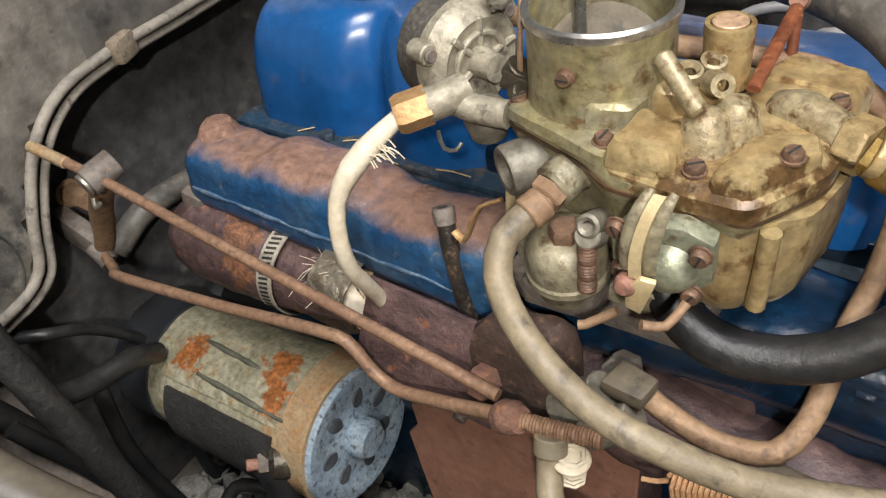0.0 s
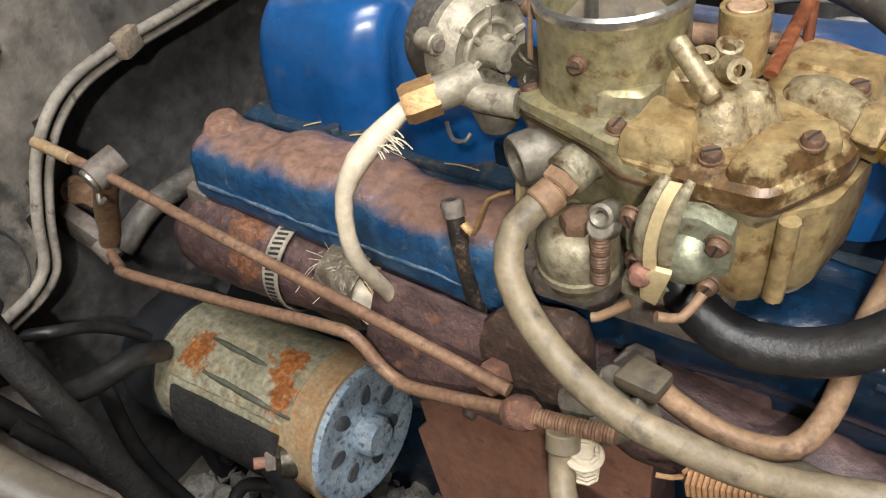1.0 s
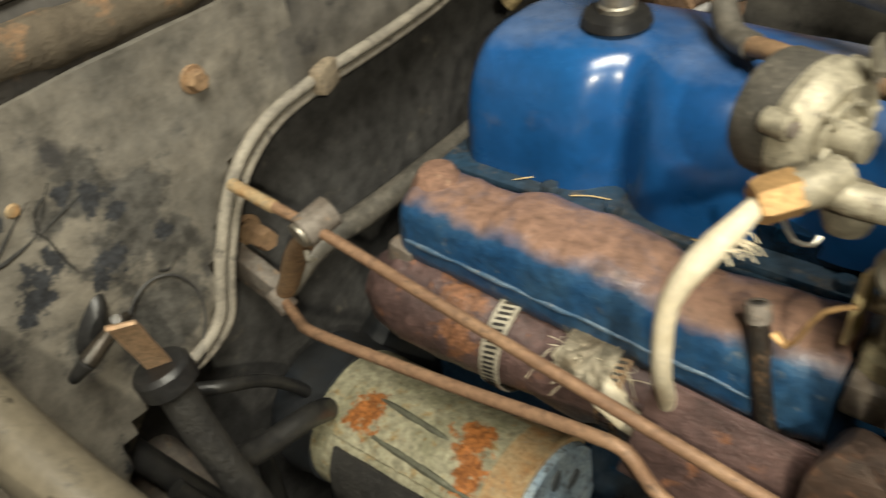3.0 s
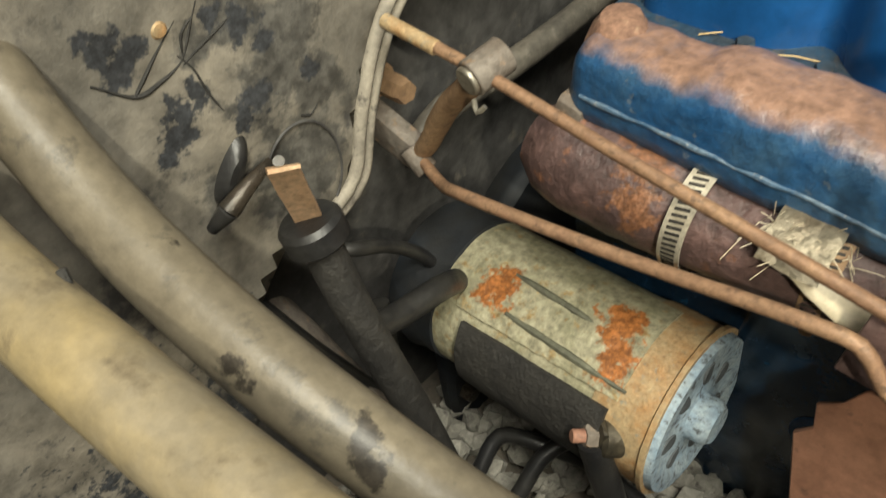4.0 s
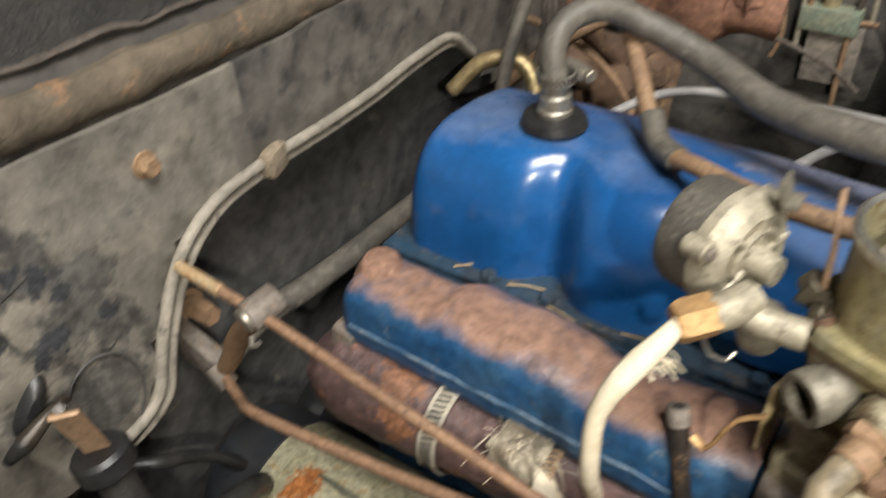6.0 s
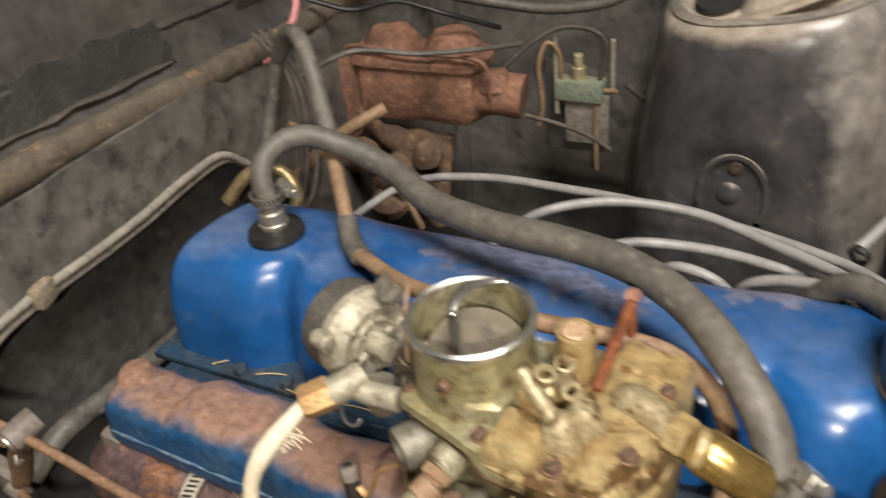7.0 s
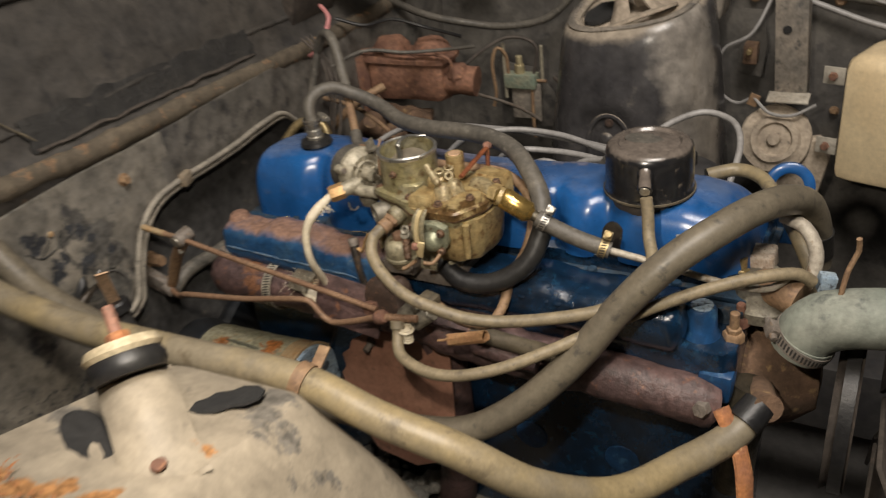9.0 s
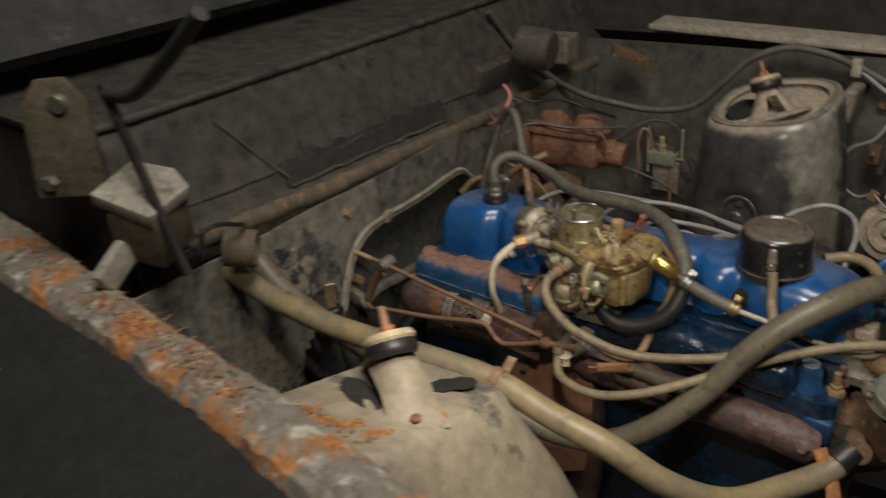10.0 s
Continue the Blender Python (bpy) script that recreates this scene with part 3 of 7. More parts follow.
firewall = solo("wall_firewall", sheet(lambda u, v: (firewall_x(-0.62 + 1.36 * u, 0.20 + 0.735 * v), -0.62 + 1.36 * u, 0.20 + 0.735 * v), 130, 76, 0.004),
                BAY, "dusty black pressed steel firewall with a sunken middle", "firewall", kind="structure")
firewall.data.materials.append(PITTED_BLACK)
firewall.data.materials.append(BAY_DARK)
# darker pitted colour in the sunken middle, darker paint past a ragged line
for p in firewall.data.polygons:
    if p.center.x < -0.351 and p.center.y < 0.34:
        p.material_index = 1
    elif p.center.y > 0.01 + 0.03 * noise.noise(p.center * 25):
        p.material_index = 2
bead_line = [(firewall_x(y, z) * 0 - 0.334 - 0.012 * max(0, min(1, (y - 0.05) / 0.2)), y, z) for y, z in BEAD[3:16]]
seal = thing("firewall_seal", (-0.334, 0.011, 0.868), "weathered double bead seal round the firewall recess", "seal")
part("bead", tube([(x + 0.002, y - 0.001, z + 0.004) for x, y, z in bead_line], 0.0036, 10), SEALANT, seal)
part("bead", tube([(x - 0.001, y + 0.006, z - 0.004) for x, y, z in bead_line], 0.0031, 10), SEALANT, seal)
part("clip", box((0.010, 0.020, 0.016), pose(-0.331, 0.021, 0.871, 0, 0, 20), 0.003), SEALANT_CLIP, seal, "dusty tan retaining clip")


def hex_bolt(name, at, way, r, h, mat, label, washer=True, group=""):
    a, w = Vector(at), Vector(way).normalized()
    t = thing(name, at, label, "bolt", group)
    if washer:
        part("washer", rod(a - w * 0.0005, a + w * 0.0012, r * 1.35), mat, t)
    part("head", hexagon(a + w * 0.001, a + w * (h + 0.001), r), mat, t)
    return t


hex_bolt("firewall_bolt", (-0.334, -0.058, 0.907), (1, 0, 0), 0.0055, 0.006, RUST_TAN, "rusted round-headed bolt in the firewall above the seal")
hex_bolt("firewall_bolt", (-0.368, -0.037, 0.786), (1, -0.1, 0.1), 0.0075, 0.024, RUST_TAN, "rusted bolt standing out of the sunken firewall")
hex_bolt("firewall_bolt", (-0.332, -0.231, 0.936), (1, 0, 0), 0.008, 0.012, STEEL, "bright steel bolt head high on the firewall")
solo("firewall_stud", crumple(lathe([(0, 0.0016), (0.0026, 0.0013), (0.0036, 0)], along((firewall_x(-0.160, 0.895) - 0.0002, -0.160, 0.895), (-0.30, -0.160, 0.895)), 18), 0.0005, 200), RUST_SAND, "small flat tan stud in the firewall", "stud")
hex_bolt("firewall_bolt", (-0.368, 0.045, 0.845), (1, 0, 0), 0.005, 0.004, BLACK, "small black plug in the sunken firewall", False)

# cowl above it
LIP = [(-0.62, 0.975), (-0.252, 0.957), (-0.083, 0.944), (0.080, 0.941), (0.221, 0.936), (0.312, 0.931), (0.455, 0.932), (0.74, 0.935)]


def cowl_point(u, v):
    y = -0.36 + 1.10 * u
    z0 = interp(LIP, y)
    x = -0.358 - 0.052 * v + 0.010 * math.exp(-((v - 0.05) / 0.06) ** 2)
    return (x + 0.002 * noise.noise((y * 12, v * 5, 0)), y, z0 - 0.006 + (1.102 - z0) * v)


solo("wall_cowl", sheet(cowl_point, 90, 26, 0.003), COWL, "grimy dark grey cowl panel above the firewall", "cowl", kind="structure")
solo("trim_cowl_lip", tube([(-0.352, -0.30 + 1.04 * i / 30, interp(LIP, -0.30 + 1.04 * i / 30) + 0.002 * noise.noise((i * 0.7, 0, 0))) for i in range(31)], 0.0085, 10, squash=1.4, wobble=0.25),
     LIP_PAINT, "rust-crusted folded cowl lip", "trim", kind="structure")
solo("trim_cowl_edge", tube([(-0.412, -0.36 + 1.10 * i / 16, 1.104) for i in range(17)], 0.006, 10, wobble=0.25), COWL, "worn folded upper edge of the cowl", "trim", kind="structure")
for k, z in enumerate((0.30,)):
    solo("trim_cowl_ridge", tube([Vector(cowl_point((y + 0.36) / 1.10, z)) + Vector((-0.0005, 0, 0.003 * noise.noise((y * 9, k, 0)))) for y in [-0.35 + 0.045 * i for i in range(23)]], 0.0035, 8, wobble=0.5), COWL, "pressed ridge along the cowl panel", "trim", kind="structure")
strip = thing("sound_strip", (-0.372, 0.07, 0.985), "ragged black tar strip stuck along the cowl", "strip")
part("strip", sheet(lambda u, v: (-0.3620 - 0.0115 * v, -0.125 + 0.345 * u + 0.008 * noise.noise((v * 4, 2, 0)) * (abs(2 * u - 1) > 0.95), 0.964 + 0.034 * v - 0.010 * u + 0.006 * noise.noise((u * 14, v * 2, 5)) * abs(2 * v - 1)), 60, 8, 0.003), TAR, strip)
part("torn_edge", crumple(tube([(-0.3632, -0.12 + 0.335 * i / 20, 0.9655 - 0.010 * i / 20 + 0.004 * noise.noise((i * 0.9, 3, 0))) for i in range(21)], 0.0035, 8, squash=0.6, wobble=0.6), 0.001, 80), DARK_BROWN, strip, "brown torn lower edge")
hex_bolt("cowl_screw", (-0.398, 0.039, 1.094), (1, 0, 0.4), 0.004, 0.004, STEEL, "small bright screw near the cowl edge", False)
hex_bolt("cowl_screw", (-0.394, 0.090, 1.085), (1, 0, 0.4), 0.004, 0.004, STEEL, "small bright screw under the cowl edge", False)
# the fold below the lip has a darker brown than the lip
solo("trim_cowl_fold", sheet(lambda u, v: (-0.349 - 0.006 * v + 0.002 * noise.noise((u * 30, v, 2)), -0.36 + 1.10 * u, interp(LIP, -0.36 + 1.10 * u) - 0.004 - 0.022 * v + 0.002 * noise.noise((u * 40, 4, v))), 120, 4, 0.003), LIP_DARK, "dark brown underside fold of the cowl lip", "trim", kind="structure")
solo("cowl_crack", tube([Vector(cowl_point((y + 0.36) / 1.10, v)) + Vector((0.004, 0, 0)) for y, v in ((-0.195, 0.86), (-0.176, 0.70), (-0.157, 0.53), (-0.136, 0.36), (-0.116, 0.22))], 0.0011, 6, wobble=0.8), HINGE, "dull sealant line running down the cowl panel", "sealant")
# scuttle and bonnet, standing open behind the cowl
solo("scuttle", sheet(lambda u, v: (-0.41 - 0.60 * v, -0.36 + 1.10 * u, 1.098 + 0.03 * v + 0.003 * noise.noise((u * 9, v * 5, 1))), 30, 12, 0.004), COWL, "grimy dark scuttle panel below the bonnet", "panel", kind="structure")
solo("bonnet", sheet(lambda u, v: (-0.62 - 0.60 * v - 0.05 * math.sin(v * 3.1), -0.36 + 1.18 * u, 1.16 + 0.72 * v), 24, 18, 0.02), BLACK, "black painted steel bonnet standing open", "bonnet", kind="structure")
for y in (0.1, 0.45):
    solo("trim_bonnet_rib", tube([(-0.64, y, 1.19), (-0.95, y + 0.03, 1.53), (-1.20, y, 1.85)], 0.016, 8), BLACK, "pressed stiffening rib under the bonnet", "trim", kind="structure")

solo("panel_cowl_side", sheet(lambda u, v: (-1.0 + 0.62 * u, -0.352 - 0.012 * v + 0.004 * noise.noise((u * 8, v * 4, 9)), 1.09 - 0.50 * v), 20, 12, 0.004), LIP_DARK, "grimy brown side panel below the scuttle", "panel", kind="structure")
# inner wings
solo("wall_wing_far", sheet(lambda u, v: (-0.42 + 1.5 * u, 0.705 - 0.05 * (1 - v) + 0.006 * noise.noise((u * 6, v * 5, 3)), 0.25 + 0.73 * v), 50, 26, 0.004), WING, "dusty black inner wing beside the engine", "wing", kind="structure")
solo("trim_wing_rail_far", box((1.33, 0.075, 0.010), pose(0.415, 0.742, 0.982, 3, 2, -2), 0.003), PALE, "pale dusty flange on the wing rail", "trim", kind="structure")
solo("wing_outer_far", sheet(lambda u, v: (-0.42 + 1.5 * u, 0.785 + 0.22 * v, 0.985 - 0.30 * v * v), 10, 10, 0.006), BLACK, "black outer wing", "wing", kind="structure")
solo("wall_wing_near", sheet(lambda u, v: (-0.42 + 1.5 * u, -0.46 - 0.04 * u - 0.02 * v + 0.006 * noise.noise((u * 6, v * 5, 8)), 0.25 + 0.69 * v), 50, 26, 0.004), LIP_DARK, "dusty inner wing below the rail", "wing", kind="structure")


RAIL_IN = [(-1.0, -0.325), (-0.566, -0.376), (-0.208, -0.426), (-0.027, -0.444), (0.128, -0.470), (1.06, -0.54)]
RAIL_OUT = [(-1.0, -0.425), (-0.467, -0.455), (-0.24, -0.468), (-0.042, -0.491), (0.056, -0.509), (1.06, -0.60)]


def rail_point(u, v):
    x = -1.0 + 2.06 * u
    a, b = interp(RAIL_IN, x), interp(RAIL_OUT, x)
    ragged = 0.003 * noise.noise((x * 28, v * 3, 7)) * abs(2 * v - 1)
    lump = 0.004 * noise.noise((x * 40, v * 6, 0)) + 0.003 * noise.noise((x * 110, v * 17, 2))
    return (x, a + (b - a) * v + ragged, 0.955 + 0.008 * math.sin(v * math.pi) + lump - (0.006 if v > 0.98 else 0))


solo("trim_wing_rail_near", sheet(rail_point, 420, 14, 0.006), RAIL, "scraped grey wing rail crusted with orange rust", "trim", kind="structure")
solo("wing_outer_near", sheet(lambda u, v: (-1.7 + 2.76 * u, interp(RAIL_OUT, -1.7 + 2.76 * u) + 0.006 - 0.55 * v, 0.948 - 0.06 * v - 0.45 * v * v), 20, 12, 0.006), BLACK_FLAT, "flat black outer wing", "wing", kind="structure")
solo("panel_front", sheet(lambda u, v: (1.02 + 0.03 * v, -0.6 + 1.4 * u, 0.2 + 0.75 * v), 10, 10, 0.01), BLACK, "black front panel of the engine bay", "panel", kind="structure")
# chassis legs and the pan under the bay
for y in (-0.30, 0.52):
    solo("chassis_leg", box((1.5, 0.09, 0.12), pose(0.25, y, 0.36), 0.008), BLACK, "black box-section chassis leg", "chassis", "chassis legs", kind="structure")
solo("crossmember", box((0.10, 0.8, 0.08), pose(0.12, 0.1, 0.32), 0.01), BLACK, "black crossmember under the engine", "chassis", kind="structure")

rng = random.Random(4)


def stones():
    out = []
    for i in range(520):
        r = rng.uniform(0.004, 0.013)
        b = bmesh.new()
        bmesh.ops.create_icosphere(b, subdivisions=1, radius=r)
        for v in b.verts:
            v.co *= 1 + 0.35 * noise.noise(v.co * 60 + Vector((i, 0, 0)))
        b.transform(pose(rng.uniform(-0.36, -0.02), rng.uniform(-0.20, 0.04), 0.505 + rng.uniform(-0.004, 0.012), rng.uniform(0, 90), rng.uniform(0, 90), 0) @ Matrix.Diagonal((1, 1.2, 0.7, 1)))
        out.append(b)
    return join(*out)


solo("wing_tray", sheet(lambda u, v: (-0.42 + 0.5 * u, -0.30 + 0.44 * v, 0.493 + 0.008 * noise.noise((u * 9, v * 9, 0))), 24, 20, 0.006), EARTH, "dirt-caked tray under the engine bay", "tray", kind="structure")
solo("grit", stones(), GRIT, "lumps of dry pale grit and dirt", "grit", kind="stuff", smooth=False)


# ==== SHOCK TOWERS ====
def shock_mount(parent, base, top, r0, r1, mat, dark, strap=None):
    """A pressed cone with open side windows, or a bent strap, under a bush, a washer and a stud with its nut."""
    a, b = Vector(base), Vector(top)
    m = along(a, b)
    h = (b - a).length
    n = 40
    if strap:
        line = spline(strap, 0.002)
        side = Vector((0.51, 0.86, 0.0))

        def strap_point(u, v):
            k = 2 * v - 1
            return line[min(int(u * (len(line) - 1) + 0.5), len(line) - 1)] + side * (k * (0.0205 + 0.005 * abs(2 * u - 1) ** 3)) - Vector((0, 0, 0.013)) * k * k * math.sin(math.pi * u) ** 0.5
        part("mount_strap", crumple(sheet(strap_point, 60, 18, 0.003), 0.0008, 60), mat, parent)
    else:
        bm = bmesh.new()
        rings = []
        for j in range(9):
            u = j / 8
            r = r0 + (r1 - r0) * min(1, u * 1.15) ** 0.65
            rings.append([bm.verts.new((r * (1 + 0.05 * math.cos(4 * math.pi * i / n)) * math.cos(2 * math.pi * i / n), r * math.sin(2 * math.pi * i / n), h * u)) for i in range(n)])
        for j, (p, q) in enumerate(zip(rings, rings[1:])):
            for i in range(n):
                if 1 <= j <= 5 and (i % 20) in (4, 5, 6, 7, 8):
                    continue
                bm.faces.new((p[i], p[(i + 1) % n], q[(i + 1) % n], q[i]))
        bm.normal_update()
        bmesh.ops.solidify(bm, geom=bm.faces[:], thickness=0.003)
        bm.transform(m)
        cone = part("mount_cone", bm, mat, parent)
        part("foot_ring", lathe([(r0 - 0.004, -0.001), (r0 + 0.012, -0.001), (r0 + 0.012, 0.003), (r0 - 0.004, 0.005)], m, 40, closed=True), mat, cone)
    w = (b - a).normalized()
    part("bush", lathe([(0, 0), (0.0225, 0), (0.0245, 0.004), (0.0245, 0.009), (0.0225, 0.013), (0, 0.013)], Matrix.Translation(b) @ m.to_3x3().to_4x4(), 32), dark, parent, "perished black rubber bush")
    c = b + w * 0.013
    part("washer", lathe([(0, 0), (0.023, 0), (0.025, 0.003), (0.022, 0.0085), (0.012, 0.010), (0, 0.010)], Matrix.Translation(c) @ m.to_3x3().to_4x4(), 32), CREAM_METAL, parent, "yellowed cupped washer")
    part("nut", hexagon(c + w * 0.010, c + w * 0.016, 0.0075), RUST_ORANGE, parent, "rusty nut")
    part("stud", rod(c + w * 0.015, c + w * 0.034, 0.0042, 12, r2=0.0036), RUST_PINK, parent, "rusty threaded stud")


far = thing("shock_tower", (0.06, 0.56, 0.30), "black painted shock absorber tower with a dusty rim", "shock tower", "shock towers")


def tower_ring(cx, cy, rx, ry, z, tilt, n=56):
    out = []
    for i in range(n):
        a = 2 * math.pi * i / n
        x, y = cx + rx * math.cos(a), cy + ry * math.sin(a)
        out.append((x, y, z + tilt * (y - cy) + tilt * 0.9 * (x - cx)))
    return out


FAR_SIZE = ((0.25, 0.165), (0.55, 0.143), (0.75, 0.124), (0.84, 0.113), (0.885, 0.107), (0.908, 0.1045), (0.922, 0.101), (0.931, 0.096), (0.936, 0.089), (0.936, 0.082), (0.932, 0.077))


def far_ring(r, z, n=120):
    """A rounded, slightly squared ring of the far tower, with an arched niche pressed into its near face."""
    out = []
    for i in range(n):
        a = 2 * math.pi * i / n
        c, w = math.cos(a), math.sin(a)
        k = (abs(c) ** 2.7 + abs(w) ** 2.7) ** (-1 / 2.7)
        x, y = 0.050 + r * k * c * 0.985, 0.560 + r * k * w
        tilt = 0.14 * max(0.0, (z - 0.70) / 0.23)
        if y < 0.55:
            d = math.hypot((x - 0.036) / 0.058, (max(0.0, z - 0.775)) / 0.062)
            s_ = max(0.0, min(1.0, (1.0 - d) / 0.55))
            y += 0.010 * s_ * s_ * (3 - 2 * s_)
        out.append((x, y, z + tilt * (y - 0.56) + tilt * 0.9 * (x - 0.05)))
    return out


levels = [(0.25 + 0.01 * i, interp(FAR_SIZE, 0.25 + 0.01 * i)) for i in range(64)] + [(z, r) for z, r in FAR_SIZE[4:]]
part("shell", loft([far_ring(r, z) for z, r in levels], False), TOWER_BLACK_SHEEN, far)
part("top_plate", crumple(loft([far_ring(0.082, 0.918), far_ring(0.082, 0.924)]), 0.002, 30), DUSTY, far, "dust-caked tower top plate")
part("rolled_rim", crumple(loft([far_ring(0.079, 0.923), far_ring(0.082, 0.935), far_ring(0.088, 0.9378), far_ring(0.094, 0.9355)], False), 0.0008, 50), RIM_DUST, far, "dust-covered rolled rim")
part("opening", crumple(loft([tower_ring(0.004, 0.540, 0.024, 0.034, 0.9195, 0.15), tower_ring(0.004, 0.540, 0.024, 0.034, 0.9245, 0.15)]), 0.001, 60), BLACK_FLAT, far, "dark opening in the top plate")
part("opening", crumple(loft([tower_ring(0.100, 0.560, 0.013, 0.024, 0.9195, 0.15), tower_ring(0.100, 0.560, 0.013, 0.024, 0.9245, 0.15)]), 0.001, 60), BLACK_FLAT, far, "dark opening in the top plate")
part("side_flange", crumple(box((0.020, 0.060, 0.055), pose(0.150, 0.625, 0.925, 0, 6, 0), 0.006, 3), 0.002, 40), RIM_DUST, far, "dusty welded flange beside the rim")
oval = thing("embossed_boss", (0.04, 0.43, 0.80), "embossed round boss with a drilled hole on the tower", "boss")


def far_face(x, z):
    """The near face of the far tower at x and z."""
    r = interp(FAR_SIZE, z)
    return 0.560 - r * (1 - min(0.9, abs(x - 0.05) / (0.985 * r)) ** 2.7) ** (1 / 2.7) + 0.009


part("arch", tube([(0.041 - 0.030 * math.cos(a), far_face(0.041 - 0.030 * math.cos(a), 0.765 + 0.040 * math.sin(a)) - 0.001, 0.765 + 0.040 * math.sin(a)) for a in [-0.5 + 0.2 * i for i in range(22)]], 0.0032, 8, squash=0.6), TOWER_BLACK_SHEEN, oval)
part("hole", crumple(rod((0.042, far_face(0.042, 0.794) + 0.004, 0.794), (0.042, far_face(0.042, 0.794) - 0.0012, 0.7942), 0.0062, 16), 0.0008, 150), RUST_OIL, oval, "rusty drilled hole")
part("pad", crumple(lathe([(0, 0.003), (0.007, 0.0025), (0.012, -0.001)], look((0.038, far_face(0.038, 0.768), 0.768), (0.038, 0.60, 0.765)), 22), 0.0008, 90), TOWER_BLACK_SHEEN, oval)
shock_mount(far, (0.056, 0.535, 0.916), (0.040, 0.543, 0.958), 0.046, 0.018, DUSTY, RUBBER_BLACK)

near = thing("shock_tower", (0.02, -0.35, 0.30), "dusty grey primered shock absorber tower with orange rust", "shock tower", "shock towers")


def near_ring(x0, x1, y0, y1, z, tilt, r=0.04, n=14):
    out = []
    for cx, cy, a0 in ((x1 - r, y1 - r, 0), (x0 + r, y1 - r, 90), (x0 + r, y0 + r, 180), (x1 - r, y0 + r, 270)):
        for k in range(n):
            a = radians(a0 + 90 * k / (n - 1))
            x, y = cx + r * math.cos(a), cy + r * math.sin(a)
            out.append((x, y, z + tilt * (y + 0.36)))
    return out


shell = loft([near_ring(-0.14, 0.22, -0.52, -0.10, 0.30, 0), near_ring(-0.11, 0.165, -0.49, -0.150, 0.60, 0, 0.05), near_ring(-0.085, 0.118, -0.47, -0.215, 0.80, -0.10, 0.05),
              near_ring(-0.072, 0.090, -0.46, -0.252, 0.890, -0.26, 0.040), near_ring(-0.067, 0.081, -0.455, -0.258, 0.912, -0.28, 0.034), near_ring(-0.060, 0.073, -0.448, -0.266, 0.919, -0.28, 0.028),
              near_ring(0.000, 0.030, -0.38, -0.345, 0.920, -0.28, 0.012)])
crumple(shell, 0.004, 14)
part("shell", shell, PRIMER, near)
shock_mount(near, (0.024, -0.354, 0.914), (0.001, -0.338, 0.948), 0.040, 0.021, PRIMER, RUBBER_BLACK,
            [(0.066, -0.382, 0.9185), (0.055, -0.375, 0.9225), (0.043, -0.366, 0.9300), (0.030, -0.357, 0.9420), (0.012, -0.345, 0.9490), (-0.010, -0.331, 0.9485), (-0.026, -0.321, 0.9380), (-0.036, -0.315, 0.9180), (-0.050, -0.306, 0.9040)])
part("foot_hole", rod((0.055, -0.3755, 0.9265), (0.055, -0.3757, 0.9292), 0.005, 14), RUST, near, "rusty bolt hole")
RAGGED = [(-0.027, -0.004), (-0.022, 0.007), (-0.013, 0.010), (-0.009, 0.016), (0.003, 0.014), (0.010, 0.018), (0.021, 0.013), (0.026, 0.004), (0.023, -0.008), (0.014, -0.013), (0.004, -0.011), (-0.006, -0.015), (-0.018, -0.012)]
part("opening", prism(RAGGED, 0.0018, pose(0.030, -0.299, 0.9030, -15.6, 0, 38), 0.0), BLACK_FLAT, near, "ragged rust hole in the tower top", smooth=False)
# flat black disc laid on top as the shadow in the recess
part("opening", crumple(lathe([(0, 0.0015), (0.020, 0.0015), (0.024, 0)], pose(-0.010, -0.372, 0.9232, -16, 0, -25) @ Matrix.Diagonal((1.45, 0.62, 1, 1)), 22), 0.003, 60), BLACK_FLAT, near, "black patch for the shadowed recess beside the strap", smooth=False)
part("swage", tube([(0.080, -0.42, 0.890), (0.095, -0.40, 0.85), (0.130, -0.385, 0.72), (0.158, -0.38, 0.6)], lambda u: 0.012 + 0.01 * u, 12), PRIMER, near)
part("swage", tube([(0.034, -0.252, 0.862), (0.040, -0.232, 0.82), (0.050, -0.19, 0.72), (0.05, -0.165, 0.62)], lambda u: 0.010 + 0.006 * u, 12), PRIMER, near)


def litter(count, seed, length, r, at):
    """Loose splinters strewn over a strip."""
    rnd = random.Random(seed)
    out = []
    for i in range(count):
        x, y, z = at(rnd)
        a = rnd.uniform(0, 6.28)
        l = length * rnd.uniform(0.4, 1.2)
        d = Vector((math.cos(a), math.sin(a), rnd.uniform(-0.10, 0.15))) * l
        p = Vector((x, y, z))
        out.append(tube([p, p + d * 0.5 + Vector((0, 0, 0.001)), p + d], r * rnd.uniform(0.6, 1.4), 4, step=0.02, squash=0.5))
    return join(*out)


def on_rail(rnd):
    x = rnd.choice((-0.52, -0.44, -0.30, -0.22, -0.13, -0.08)) + rnd.gauss(0, 0.028)
    v = rnd.uniform(0.1, 0.8)
    return x, interp(RAIL_IN, x) * (1 - v) + interp(RAIL_OUT, x) * v, 0.9735


solo("rust_splinters", litter(300, 5, 0.007, 0.0007, on_rail), RUST_ORANGE, "loose orange rust splinters strewn along the wing rail", "rust", kind="stuff", smooth=False)
solo("rail_needles", litter(50, 8, 0.016, 0.0004, on_rail), STRAW, "dry straw-coloured needles strewn along the wing rail", "needles", kind="stuff", smooth=False)
solo("tower_splinters", litter(45, 9, 0.005, 0.0007, lambda q: (q.uniform(-0.03, 0.06), -0.428 + q.gauss(0, 0.006), 0.9425)), RUST_ORANGE, "orange rust splinters on the shock tower shoulder", "rust", kind="stuff", smooth=False)

